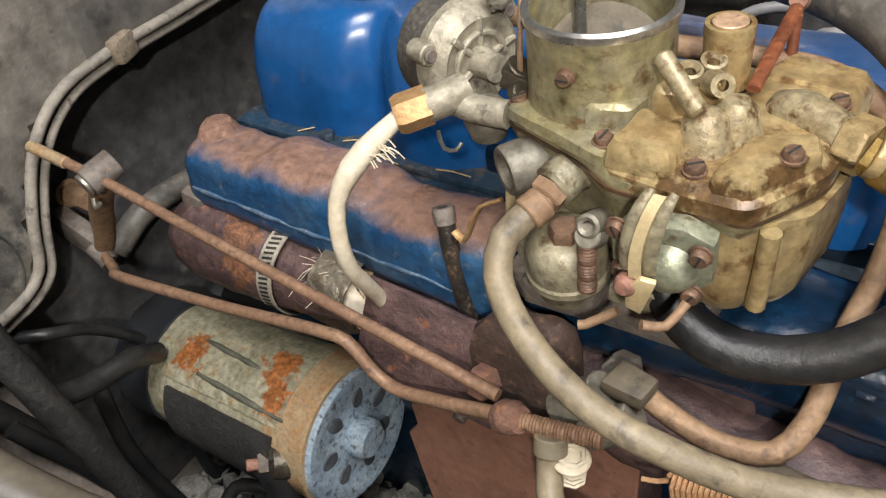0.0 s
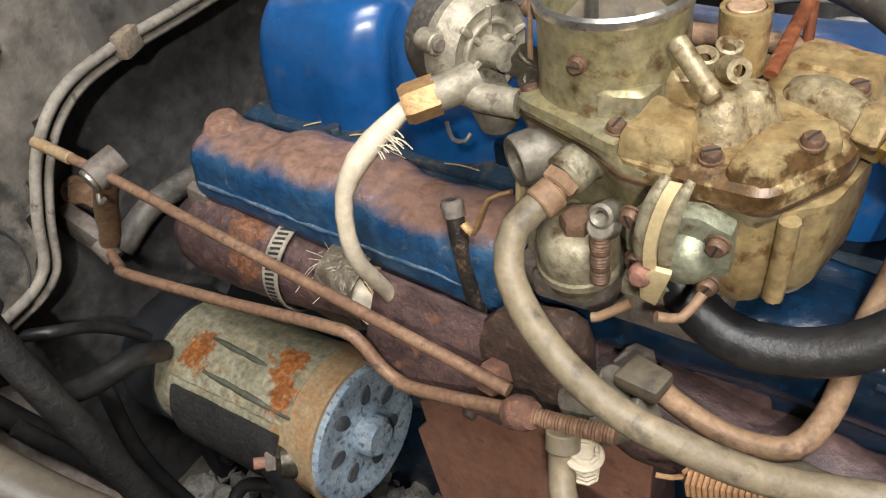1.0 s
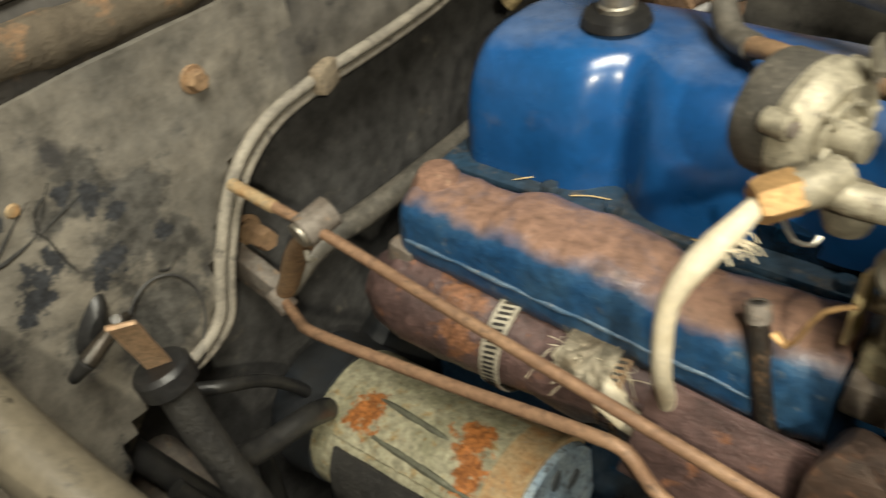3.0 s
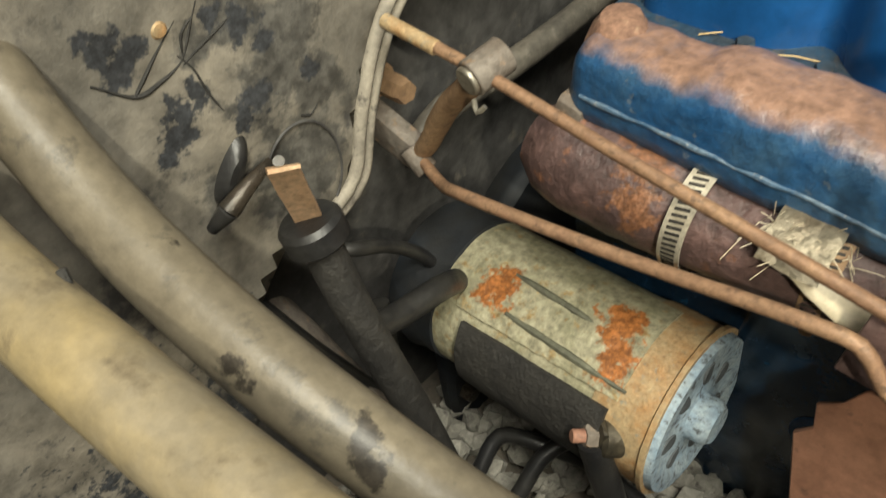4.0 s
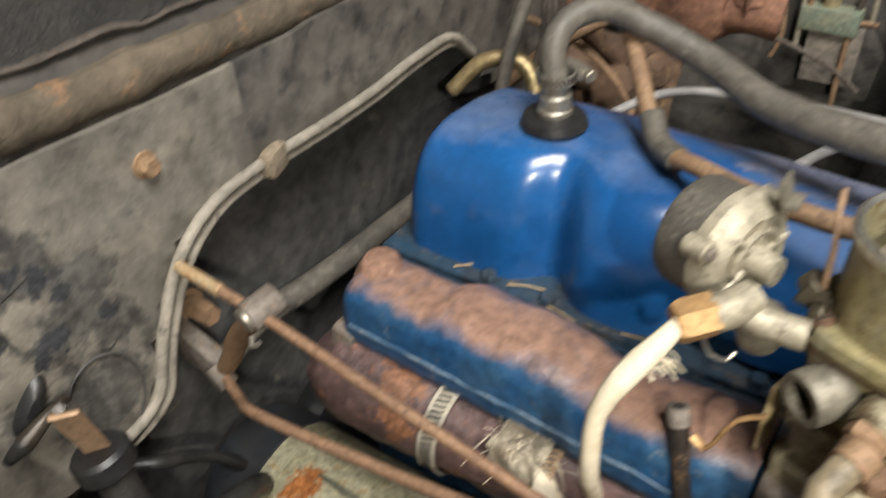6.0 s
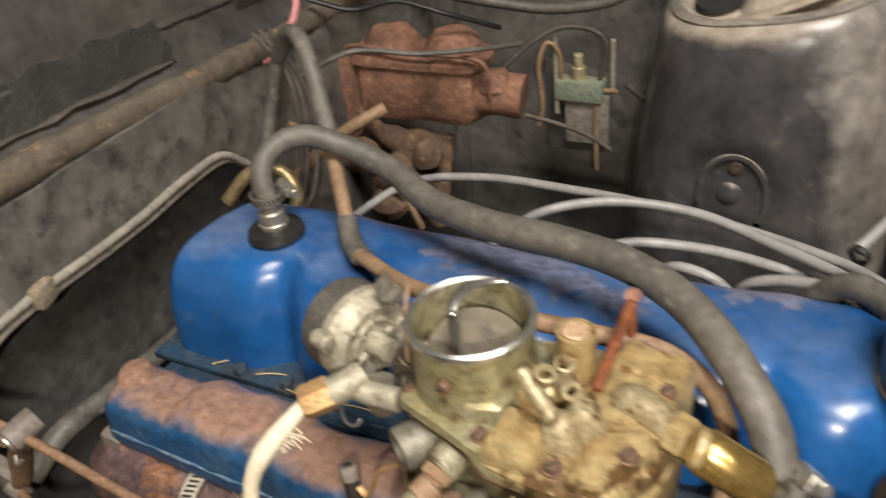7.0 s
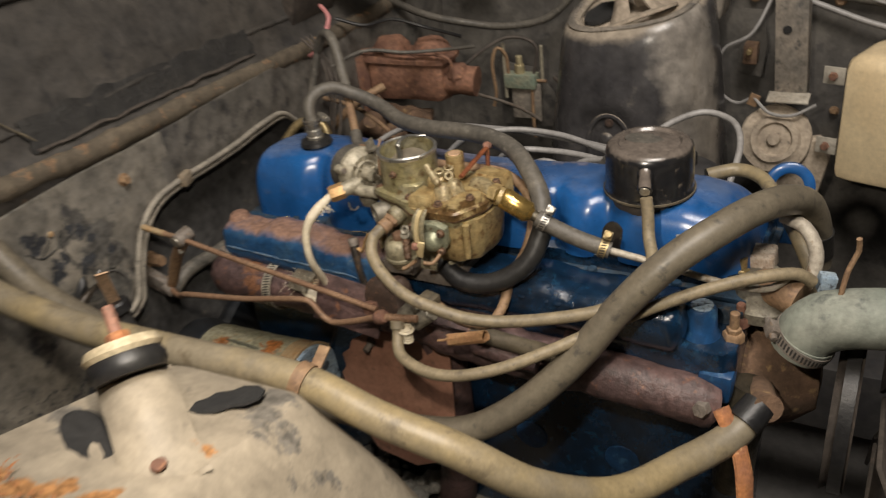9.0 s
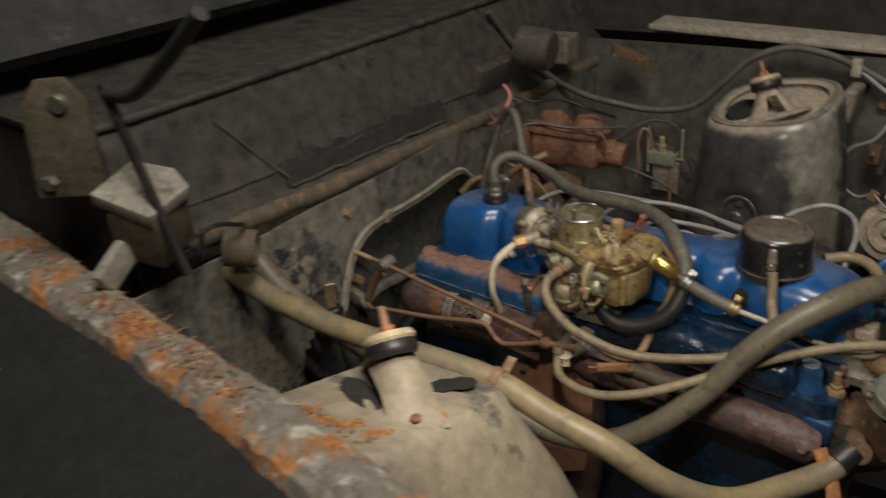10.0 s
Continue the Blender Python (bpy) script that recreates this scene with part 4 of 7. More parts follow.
# ==== ENGINE ====
def cover_section(x):
    """The rocker cover's outline at x, from its near foot over the crown to its far foot."""
    end = min((x + 0.272) / 0.020, (0.302 - x) / 0.040, 1.0)
    end = math.sqrt(max(0.0, 1 - (1 - max(0, end)) ** 2))
    dip = sum(d * math.exp(-((x - c) / w) ** 2) for c, d, w in ((-0.172, 0.017, 0.014), (-0.085, 0.012, 0.02), (0.01, 0.012, 0.02), (0.113, 0.020, 0.014), (0.170, 0.012, 0.012)))
    bulge = 0.010 * math.exp(-((x + 0.125) / 0.03) ** 2) + 0.006 * math.exp(-((x - 0.06) / 0.05) ** 2)
    top = interp(((-0.272, 0.073), (-0.2, 0.076), (-0.1, 0.073), (0.0, 0.067), (0.07, 0.070), (0.15, 0.0735), (0.24, 0.072), (0.302, 0.061)), x)
    yn, yf, z0 = 0.054 + dip - bulge * 0.5, 0.184, 0.815 + 0.013 * max(0.0, min(1.0, (x + 0.10) / 0.08))
    mid, half = (yn + yf) / 2, (yf - yn) / 2
    out = []
    for k in range(29):
        a = math.pi * (1 - k / 28)
        c, s = math.cos(a), math.sin(a)
        yy = mid + half * (0.55 + 0.45 * end) * math.copysign(abs(c) ** 0.38, c) * (1 - (0.10 if c < 0 else 0.18) * s)
        zz = z0 + (top - (z0 - 0.815)) * end * abs(s) ** 0.55
        zz -= 0.012 * max(0.0, (yy - 0.11) / 0.07) * s
        out.append((x, yy, zz))
    return out


cover = thing("rocker_cover", (0.02, 0.12, 0.83), "bright blue painted steel rocker cover on the engine", "rocker cover")
xs = [-0.272 + 0.574 * i / 140 for i in range(141)]
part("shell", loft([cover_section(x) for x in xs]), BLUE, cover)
part("flange", prism([(-0.276, 0.044), (0.308, 0.044), (0.312, 0.19), (0.30, 0.200), (-0.270, 0.200), (-0.280, 0.19)], 0.005, pose(0, 0, 0.8115), 0.0015), LEDGE, cover, "grimy gasket flange")
for x in (-0.202, -0.164, -0.05, 0.04, 0.16, 0.24):
    b = part("bolt", hexagon((x, 0.0495, 0.8155), (x, 0.0495, 0.8215), 0.005), LEDGE, cover)
for dx, dz, w_, h_ in ((-0.009, 0.004, 0.012, 0.008), (0.004, 0.003, 0.014, 0.011), (0.001, -0.005, 0.022, 0.007), (0.014, -0.001, 0.007, 0.009)):
    part("sticker_scrap", crumple(box((w_, 0.0012, h_), pose(0.252 + dx, 0.0550 - 0.12 * dz, 0.861 + dz, -8, dx * 900, 0), 0.0004), 0.0022, 190), LABEL, cover, "scraped remains of a pale sticker", smooth=False)

block = thing("engine_block", (0.02, 0.1, 0.35), "dark blue painted cast iron cylinder block and head", "engine")
head = prism([(-0.265, -0.002), (-0.255, -0.010), (0.295, -0.010), (0.305, 0.0), (0.305, 0.205), (-0.265, 0.205)], 0.062, pose(0, 0, 0.733), 0.004)
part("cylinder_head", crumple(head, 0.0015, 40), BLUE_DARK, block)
# dark blue here carries the shade under the cover's near edge
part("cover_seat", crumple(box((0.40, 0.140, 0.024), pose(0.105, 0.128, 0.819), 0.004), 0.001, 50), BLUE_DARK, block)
part("head_ledge", crumple(box((0.565, 0.170, 0.022), pose(0.02, 0.120, 0.8005), 0.004), 0.001, 50), LEDGE, block)
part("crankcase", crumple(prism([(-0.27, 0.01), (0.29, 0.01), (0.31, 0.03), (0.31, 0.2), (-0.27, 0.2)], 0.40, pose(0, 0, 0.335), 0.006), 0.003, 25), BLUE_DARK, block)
for x in (-0.10, 0.0, 0.10, 0.2):
    part("core_plug", lathe([(0, -0.004), (0.018, -0.004), (0.020, 0.002), (0.023, 0.003)], look((x, 0.012, 0.62), (x, 0.3, 0.62)) @ pose(0, 0, 0, 180), 24), BLUE_OLD, block)
for x in (0.127, 0.18, 0.262, -0.235):
    t = part("head_bolt", hexagon((x, 0.024, 0.795), (x, 0.024, 0.806), 0.0085), BLUE_OLD, block)
    part("washer", rod((x, 0.024, 0.794), (x, 0.024, 0.797), 0.0115, 18), BLUE_OLD, t)
for x, w in ((-0.205, 0.04), (-0.13, 0.05), (-0.06, 0.05), (0.09, 0.05), (0.215, 0.06)):
    part("boss", crumple(lathe([(0, 0.016), (0.012, 0.014), (0.018, 0.006), (0.022, -0.004)], pose(x, 0.024, 0.797), 20), 0.001, 60), BLUE_DARK, block)


def log_section(x):
    u = (x + 0.252) / 0.51
    end = min((x + 0.254) / 0.012, (0.262 - x) / 0.012, 1.0)
    end = math.sqrt(max(0.03, 1 - (1 - max(0, end)) ** 2))
    lump = 0.003 * noise.noise((x * 28, 0, 0)) + 0.008 * max(0, noise.noise((x * 24 + 5.3, 0.4, 2))) * (1 if x < -0.03 else 0.3)
    fr = max(0.0, min(1.0, (x + 0.05) / 0.12))
    cy, cz, half = -0.001 - 0.005 * min(1, u * 2.5) * (1 - fr) + 0.012 * fr, 0.822 - 0.012 * u, 0.0225 + 0.0065 * fr
    out = []
    for k in range(28):
        a = 2 * math.pi * k / 28
        c, s = math.cos(a), math.sin(a)
        y = cy + (half + (2 * lump if c > 0 else 0)) * math.copysign(abs(c) ** 0.6, c) * (0.4 + 0.6 * end)
        z = cz + (0.021 + lump * (s > 0)) * math.copysign(abs(s) ** 0.7, s) * end * (1.16 if s < 0 else 1.0)
        if s < -0.2 and c < 0:
            y -= 0.002
        out.append((x, y, z + 0.0012 * noise.noise((x * 90, a * 3, 1))))
    return out


intake = part("intake_log", loft([log_section(-0.254 + 0.222 * i / 100) for i in range(101)]), BLUE_RUST, block, "blue cast intake log dusted with brown rust")
part("intake_front", loft([log_section(-0.032 + 0.294 * i / 90) for i in range(91)]), BLUE_DARK, block, "dark oily glossy front half of the intake log")
part("core_boss", crumple(lathe([(0, 0.010), (0.010, 0.009), (0.014, 0.003), (0.016, -0.004)], pose(-0.240, 0.002, 0.837), 20), 0.003, 70), RUST_SALMON, intake)
part("core_boss", crumple(lathe([(0, 0.008), (0.010, 0.006), (0.014, -0.004)], pose(-0.150, 0.008, 0.835), 20), 0.003, 70), RUST_SALMON, intake)
part("core_boss", crumple(lathe([(0, 0.007), (0.009, 0.005), (0.013, -0.004)], pose(-0.095, 0.004, 0.833), 20), 0.003, 70), RUST_SALMON, intake)
seam_line = []
for i in range(23):
    sx = -0.243 + 0.0086 * i
    su = (sx + 0.252) / 0.51
    seam_line.append((sx, -0.001 - 0.005 * min(1, su * 2.5) - 0.0232, 0.822 - 0.012 * su - 0.003 + 0.0022 * noise.noise((sx * 70, 3, 0))))
part("casting_seam", tube(seam_line, 0.0011, 8, wobble=0.9), SEAM, intake, "raised casting seam")
for i in range(9):
    part("cast_mark", crumple(box((0.004 + 0.003 * (i % 3 == 1), 0.0012, 0.007 - 0.002 * (i % 4 == 2)), pose(0.100 + 0.0125 * i + 0.002 * (i % 2), -0.0160, 0.8240 - 0.0003 * i, -38, 0, 0), 0.0004), 0.0008, 200), BLUE_DARK, intake)
part("carb_pad", crumple(prism([(-0.03, -0.03), (0.055, -0.03), (0.06, 0.03), (-0.03, 0.03)], 0.016, pose(0, 0, 0.826), 0.003), 0.001, 80), RUST_GREY, intake, "grimy carburettor flange")
for i, (x, y, r) in enumerate(((-0.19, 0.050, 20), (-0.165, 0.046, -10), (-0.12, 0.047, 4), (-0.225, 0.048, 35))):
    solo("pine_needle", tube([(x, y, 0.8175), (x + 0.011 * math.cos(radians(r)), y + 0.011 * math.sin(radians(r)), 0.8185), (x + 0.022 * math.cos(radians(r)), y + 0.020 * math.sin(radians(r)), 0.8175)], 0.0004, 6), STRAW, "dry straw-coloured needle lying on the head", "needle", "needles on the head")

# exhaust manifold with its heat stove and clamps
exhaust = thing("exhaust_manifold", (0.02, -0.012, 0.75), "purple-brown scaled cast iron exhaust manifold", "exhaust manifold")


def exhaust_r(u):
    return 0.0245 + 0.004 * math.exp(-((u - 0.08) / 0.05) ** 2) + 0.0015 * math.sin(u * 60) * 0.4 - 0.008 * max(0, 1 - u / 0.03) - 0.006 * max(0, u - 0.55)


main = tube([(-0.268, -0.021, 0.782), (-0.250, -0.021, 0.780), (-0.20, -0.020, 0.778), (-0.10, -0.018, 0.777), (-0.01, -0.018, 0.773), (0.05, -0.019, 0.762), (0.12, -0.020, 0.757), (0.20, -0.020, 0.755), (0.27, -0.018, 0.748), (0.290, -0.012, 0.742)], exhaust_r, 26)
part("log", crumple(main, 0.0022, 90), RUST_PURPLE, exhaust)
for x in (-0.235, -0.05, 0.06, 0.17):
    runner = part("runner", crumple(tube([(x, -0.012, 0.780), (x, 0.004, 0.776), (x, 0.014, 0.772)], 0.018, 16), 0.0015, 90), RUST_PURPLE, exhaust)
part("outlet", crumple(tube([(0.00, -0.012, 0.775), (0.01, -0.008, 0.74), (0.015, -0.006, 0.68), (0.01, -0.006, 0.55), (-0.02, 0.0, 0.42)], 0.022, 18), 0.001, 80), RUST_PURPLE, exhaust)
part("end_flange", crumple(box((0.016, 0.044, 0.034), pose(-0.250, -0.006, 0.797, 0, 14, 0), 0.004), 0.003, 90), RUST_GREY, exhaust, "pitted grey end flange")
part("stove_seam", tube([(-0.13, -0.038, 0.792), (0.0, -0.041, 0.787), (0.12, -0.042, 0.783)], 0.0016, 8), RUST_PURPLE, exhaust)
part("side_pipe", crumple(tube([(0.075, -0.046, 0.792), (0.12, -0.047, 0.789), (0.160, -0.046, 0.786)], 0.008, 14), 0.0008, 100), HINGE, exhaust, "tan rusted pipe along the manifold")
part("side_pipe", crumple(tube([(0.075, -0.044, 0.776), (0.11, -0.047, 0.773), (0.140, -0.046, 0.770)], 0.009, 14), 0.0008, 100), RUST_PURPLE, exhaust)


def worm_clamp(name, at, way, r, width, label, group, screw_angle=0.0, slots=60, mat=None):
    """A slotted band with its worm housing and screw."""
    mat = mat or STEEL_DULL
    m = along(at, Vector(at) + Vector(way))
    t = thing(name, at, label, "hose clamp", group)
    b = part("band", band(m, r, width, 0.0009, 56), mat, t)
    cuts = []
    for i in range(slots):
        a = 2 * math.pi * i / slots
        cuts.append(box((0.0006, 2 * math.pi * r / slots * 0.48, width * 0.62), m @ Matrix.Rotation(a, 4, "Z") @ pose(r + 0.0009, 0, 0, 14, 0, 0), 0.0))
    part("slotted_strip", join(*cuts), SLOT_DARK, b, "dark slots in the band", smooth=False)
    hm = m @ Matrix.Rotation(screw_angle, 4, "Z") @ pose(r + 0.004, 0, 0)
    h = part("housing", box((0.008, 0.014, width * 1.15), hm, 0.0015), mat, t)
    part("screw", rod(hm @ Vector((0.001, -0.012, 0)), hm @ Vector((0.001, 0.012, 0)), 0.0032, 14), mat, h)
    return t


worm_clamp("hose_clamp", (-0.178, -0.0190, 0.7785), (1, -0.02, -0.03), 0.0285, 0.011, "slotted steel band clamp round the exhaust manifold", "manifold clamps", 5.2, 62, CLAMP)
worm_clamp("hose_clamp", (-0.118, -0.016, 0.7795), (1, 0, -0.03), 0.0262, 0.010, "tarnished band clamp holding cloth to the manifold", "manifold clamps", 4.6, mat=RUST_TAN)

# cloth wad, foil and loose fibres where the heat sleeve ends
wad = thing("cloth_wrap", (-0.12, -0.04, 0.79), "yellowed frayed glass cloth and foil wrapped on the manifold", "wrap")
part("cloth", crumple(tube([(-0.142, -0.030, 0.799), (-0.128, -0.038, 0.797), (-0.112, -0.043, 0.790), (-0.098, -0.046, 0.786), (-0.083, -0.048, 0.782)], lambda u: 0.0105 - 0.006 * u, 16, squash=0.5), 0.0014, 130), BRAID, wad)
part("foil", crumple(sheet(lambda u, v: (-0.142 + 0.026 * u, -0.016 + 0.0285 * math.sin(-0.9 + 1.2 * v) - 0.012, 0.7815 + 0.0285 * math.cos(-0.9 + 1.2 * v)), 18, 14, 0.0004), 0.0013, 150), FOIL, wad, "crumpled bright foil")
fib = []
for i in range(60):
    x, y, z = -0.150 + 0.045 * rng.random(), -0.038 + 0.012 * rng.random(), 0.795 + 0.008 * rng.random()
    d = Vector((rng.uniform(-0.5, 0.5), rng.uniform(-0.8, 0.1), rng.uniform(-0.6, 1.0))).normalized() * rng.uniform(0.008, 0.022)
    fib.append(tube([(x, y, z), (x + d.x * 0.5, y + d.y * 0.5, z + d.z * 0.5 + 0.001), (x + d.x, y + d.y, z + d.z)], 0.0002, 4, step=0.01))
part("fibres", join(*fib), SLEEVE, wad, "loose pale fibres")

shield = thing("heat_shield", (-0.03, -0.035, 0.66), "red-brown rusted sheet steel heat shield under the manifold", "heat shield")
edge = [(-0.104, 0.000), (-0.108, 0.018), (-0.101, 0.028), (-0.104, 0.044), (-0.094, 0.052), (-0.088, 0.066), (-0.076, 0.072), (-0.070, 0.080), (-0.060, 0.083), (-0.02, 0.088), (0.020, 0.090), (0.034, 0.082),
        (0.034, 0.0), (0.030, -0.06), (-0.02, -0.085), (-0.07, -0.078), (-0.096, -0.04)]
part("plate", crumple(prism(edge, 0.003, pose(0, -0.034, 0.664, 84, 0, 0), 0.0008, 1), 0.001, 60), RUST_RED, shield)
part("stud", join(rod((-0.061, -0.024, 0.736), (-0.062, -0.042, 0.729), 0.0038, 12), hexagon((-0.061, -0.027, 0.735), (-0.0615, -0.033, 0.7325), 0.0058)), RUST_GREY, shield)

# starter
st_a, st_b = Vector((-0.325, -0.034, 0.641)), Vector((-0.172, -0.0345, 0.648))
st = thing("starter_motor", (-0.23, -0.034, 0.59), "rust-blotched grey starter motor below the manifold", "starter motor")
ms = along(st_a, st_b)
ln, SR = (st_b - st_a).length, 0.0485


def on_starter(u, degrees, r=SR):
    """A point of the starter's skin: along it, and round from the top towards the near side."""
    a = radians(degrees)
    return st_a + (st_b - st_a) * (u / ln) + Vector((0, -math.sin(a), math.cos(a))) * r


part("body", crumple(lathe([(0, 0), (SR - 0.003, 0), (SR, 0.003), (SR, ln - 0.022), (0, ln - 0.022)], ms, 56), 0.0004, 120), STARTER, st)
part("end_band", crumple(lathe([(SR - 0.002, ln - 0.024), (SR + 0.0012, ln - 0.023), (SR + 0.0016, ln - 0.012), (SR + 0.0012, ln + 0.010), (SR + 0.003, ln + 0.011), (SR + 0.003, ln + 0.014), (SR - 0.002, ln + 0.014)], ms, 56), 0.0004, 140), RUST_SAND, st, "sandy rust-filmed end band")
plate_ = part("end_plate", lathe([(0, ln + 0.018), (0.012, ln + 0.018), (0.015, ln + 0.016), (0.033, ln + 0.015), (0.040, ln + 0.018), (SR - 0.001, ln + 0.018), (SR, ln + 0.014), (SR, ln + 0.008)], ms, 56), BLUE_GREY, st, "flaking blue-grey end plate")
for i in range(7):
    part("recess", crumple(lathe([(0, 0.0008), (0.0062, 0.0006), (0.0075, -0.001)], ms @ Matrix.Rotation(i * math.pi / 3.5 + 0.3, 4, "Z") @ pose(0.0275, 0, ln + 0.0156) @ Matrix.Diagonal((1.1, 0.75, 1, 1)), 16), 0.0008, 200), PIT, plate_)
part("bearing_boss", crumple(lathe([(0, 0.016), (0.011, 0.016), (0.0135, 0.013), (0.0145, 0)], ms @ pose(0, 0, ln + 0.013), 24), 0.0006, 100), BLUE_GREY, plate_)
part("brush_strap", crumple(sheet(lambda u, v: on_starter(0.030 + 0.112 * u, -28 + 76 * v, SR + 0.001), 36, 20, 0.0012), 0.0007, 150), STARTER, st)
for u0, u1, a0, a1 in ((0.054, 0.112, 10, 14), (0.062, 0.144, 36, 41)):
    part("rib", crumple(tube([on_starter(u0, a0, SR + 0.001), on_starter((u0 + u1) / 2, (a0 + a1) / 2, SR + 0.0012), on_starter(u1, a1, SR + 0.001)], lambda u: 0.0010 + 0.0016 * math.sin(math.pi * min(1, 0.15 + 0.8 * u)), 8), 0.0006, 160), STARTER_DARK, st)
# added black sheet: shade and grime on the lower side, no separate cover
part("side_shade", crumple(sheet(lambda u, v: on_starter(0.040 + 0.100 * u, 54 + 62 * v, SR + 0.003), 20, 20, 0.003), 0.0006, 60), TAR, st, "black sheet for the shaded, grimy side")
part("drive_housing", crumple(lathe([(0.036, -0.02), (0.050, -0.02), (0.0525, -0.008), (SR + 0.0015, 0.0), (SR + 0.0015, 0.016), (SR - 0.002, 0.018)], ms, 48), 0.0008, 80), BLUE_OIL, st, "oily dark blue drive housing")
TB, TW = Vector((-0.1840, -0.0815, 0.6595)), Vector((-0.62, -0.72, 0.28)).normalized()
term = part("terminal", lathe([(0, 0.004), (0.009, 0.004), (0.0115, 0.002), (0.0120, -0.010)], along(TB, TB + TW), 26), DARK_METAL, st, "grimy round terminal boss")
part("nut", hexagon(TB + TW * 0.004, TB + TW * 0.011, 0.0068), RUST_GREY, term)
part("post", rod(TB + TW * 0.010, TB + TW * 0.018, 0.0038, 12), RUST_PINK, term, "rusty terminal stud")
bell = thing("bell_housing", (-0.34, 0.05, 0.5), "oil-blackened blue bell housing behind the engine", "bell housing")
part("housing", crumple(lathe([(0.0, 0.0), (0.160, 0.0), (0.164, -0.005), (0.164, -0.012), (0.15, -0.030), (0.12, -0.036), (0, -0.036)], pose(-0.322, 0.10, 0.535, 0, 90, 0), 56), 0.001, 40), BLUE_OIL, bell)
for i in range(10):
    a = 2 * math.pi * i / 10
    part("bolt", hexagon((-0.323, 0.10 + 0.150 * math.cos(a), 0.535 + 0.150 * math.sin(a)), (-0.313, 0.10 + 0.150 * math.cos(a), 0.535 + 0.150 * math.sin(a)), 0.008), OILY, bell)
solo("recess_hose", tube([(-0.356, 0.260, 0.742), (-0.356, 0.152, 0.742), (-0.354, 0.093, 0.744), (-0.355, 0.050, 0.745), (-0.358, 0.0, 0.746), (-0.362, -0.03, 0.730)], 0.0092, 14), HOSE_GREY, "dark dusty hose lying across the sunken firewall", "hose")
solo("steering_tube", crumple(tube([(-0.400, -0.150, 0.690), (-0.355, -0.146, 0.658), (-0.300, -0.141, 0.612), (-0.262, -0.138, 0.575)], 0.0185, 20), 0.001, 60), RUST_GREY, "brown dusty steel tube deep beside the starter", "tube")
cable = thing("starter_cable", (-0.2, -0.11, 0.6), "thick black battery cable bolted to the starter", "cable")
part("cable", tube([(-0.187, -0.086, 0.658), (-0.178, -0.088, 0.632), (-0.168, -0.088, 0.595), (-0.150, -0.095, 0.55), (-0.10, -0.11, 0.51)], lambda u: 0.0092 - 0.003 * u, 14), RUBBER_BLACK, cable)
part("lug", box((0.014, 0.003, 0.022), along(TB + TW * 0.0035, TB + TW) @ pose(0, 0, 0, 90, 0, 0), 0.001), DARK_METAL, cable)
for k, (pts, r) in enumerate((([(-0.345, -0.130, 0.742), (-0.325, -0.112, 0.740), (-0.325, -0.087, 0.721), (-0.325, -0.062, 0.688), (-0.322, -0.052, 0.662)], 0.0042),
                              ([(-0.325, -0.16, 0.70), (-0.30, -0.14, 0.64), (-0.27, -0.13, 0.58), (-0.23, -0.13, 0.50), (-0.18, -0.14, 0.43)], 0.006),
                              ([(-0.272, -0.125, 0.51), (-0.267, -0.100, 0.545), (-0.266, -0.076, 0.562), (-0.239, -0.065, 0.565), (-0.208, -0.050, 0.55), (-0.17, -0.04, 0.52)], 0.0055),
                              ([(-0.36, -0.17, 0.74), (-0.335, -0.15, 0.68), (-0.31, -0.125, 0.61), (-0.28, -0.12, 0.55), (-0.24, -0.13, 0.52)], 0.0085),
                              ([(-0.33, -0.10, 0.68), (-0.315, -0.11, 0.62), (-0.30, -0.105, 0.56), (-0.27, -0.10, 0.52)], 0.006),
                              ([(-0.245, -0.125, 0.515), (-0.236, -0.098, 0.545), (-0.233, -0.070, 0.566), (-0.222, -0.052, 0.570), (-0.186, -0.056, 0.55), (-0.15, -0.07, 0.515)], 0.0055),
                              ([(-0.288, -0.140, 0.728), (-0.290, -0.118, 0.716), (-0.290, -0.086, 0.708), (-0.298, -0.066, 0.690)], 0.0075),
                              ([(-0.31, -0.155, 0.60), (-0.275, -0.135, 0.56), (-0.24, -0.12, 0.53), (-0.20, -0.115, 0.51)], 0.004))):
    solo("cable", tube(pts, r, 12), RUBBER_BLACK, "grimy cable looping behind the starter" if k == 0 else "black cable lying beside the starter", "cable", "cables by the starter")

# ==== CARBURETTOR ====
carb = thing("carburettor", (0.02, 0.0, 0.842), "fuel-stained zinc single-barrel carburettor on the intake log", "carburettor")


def slotted(name, at, way, r, mat, parent, turn=0.0):
    a, w = Vector(at), Vector(way).normalized()
    m = along(a, a + w) @ Matrix.Rotation(turn, 4, "Z")
    s = part(name, lathe([(r * 1.25, -0.0004), (r * 1.25, 0.0005), (r, 0.0006), (r, 0.0024), (r * 0.85, 0.0032), (0, 0.0033)], m, 18), mat, parent)
    part("slot", box((r * 1.7, r * 0.26, 0.0008), m @ pose(0, 0, 0.0031), 0.0), SLOT_DARK, s)
    return s


def inset(outline, d):
    c = Vector((sum(p[0] for p in outline) / len(outline), sum(p[1] for p in outline) / len(outline)))
    return [tuple(Vector(p) + (c - Vector(p)).normalized() * d) for p in outline]


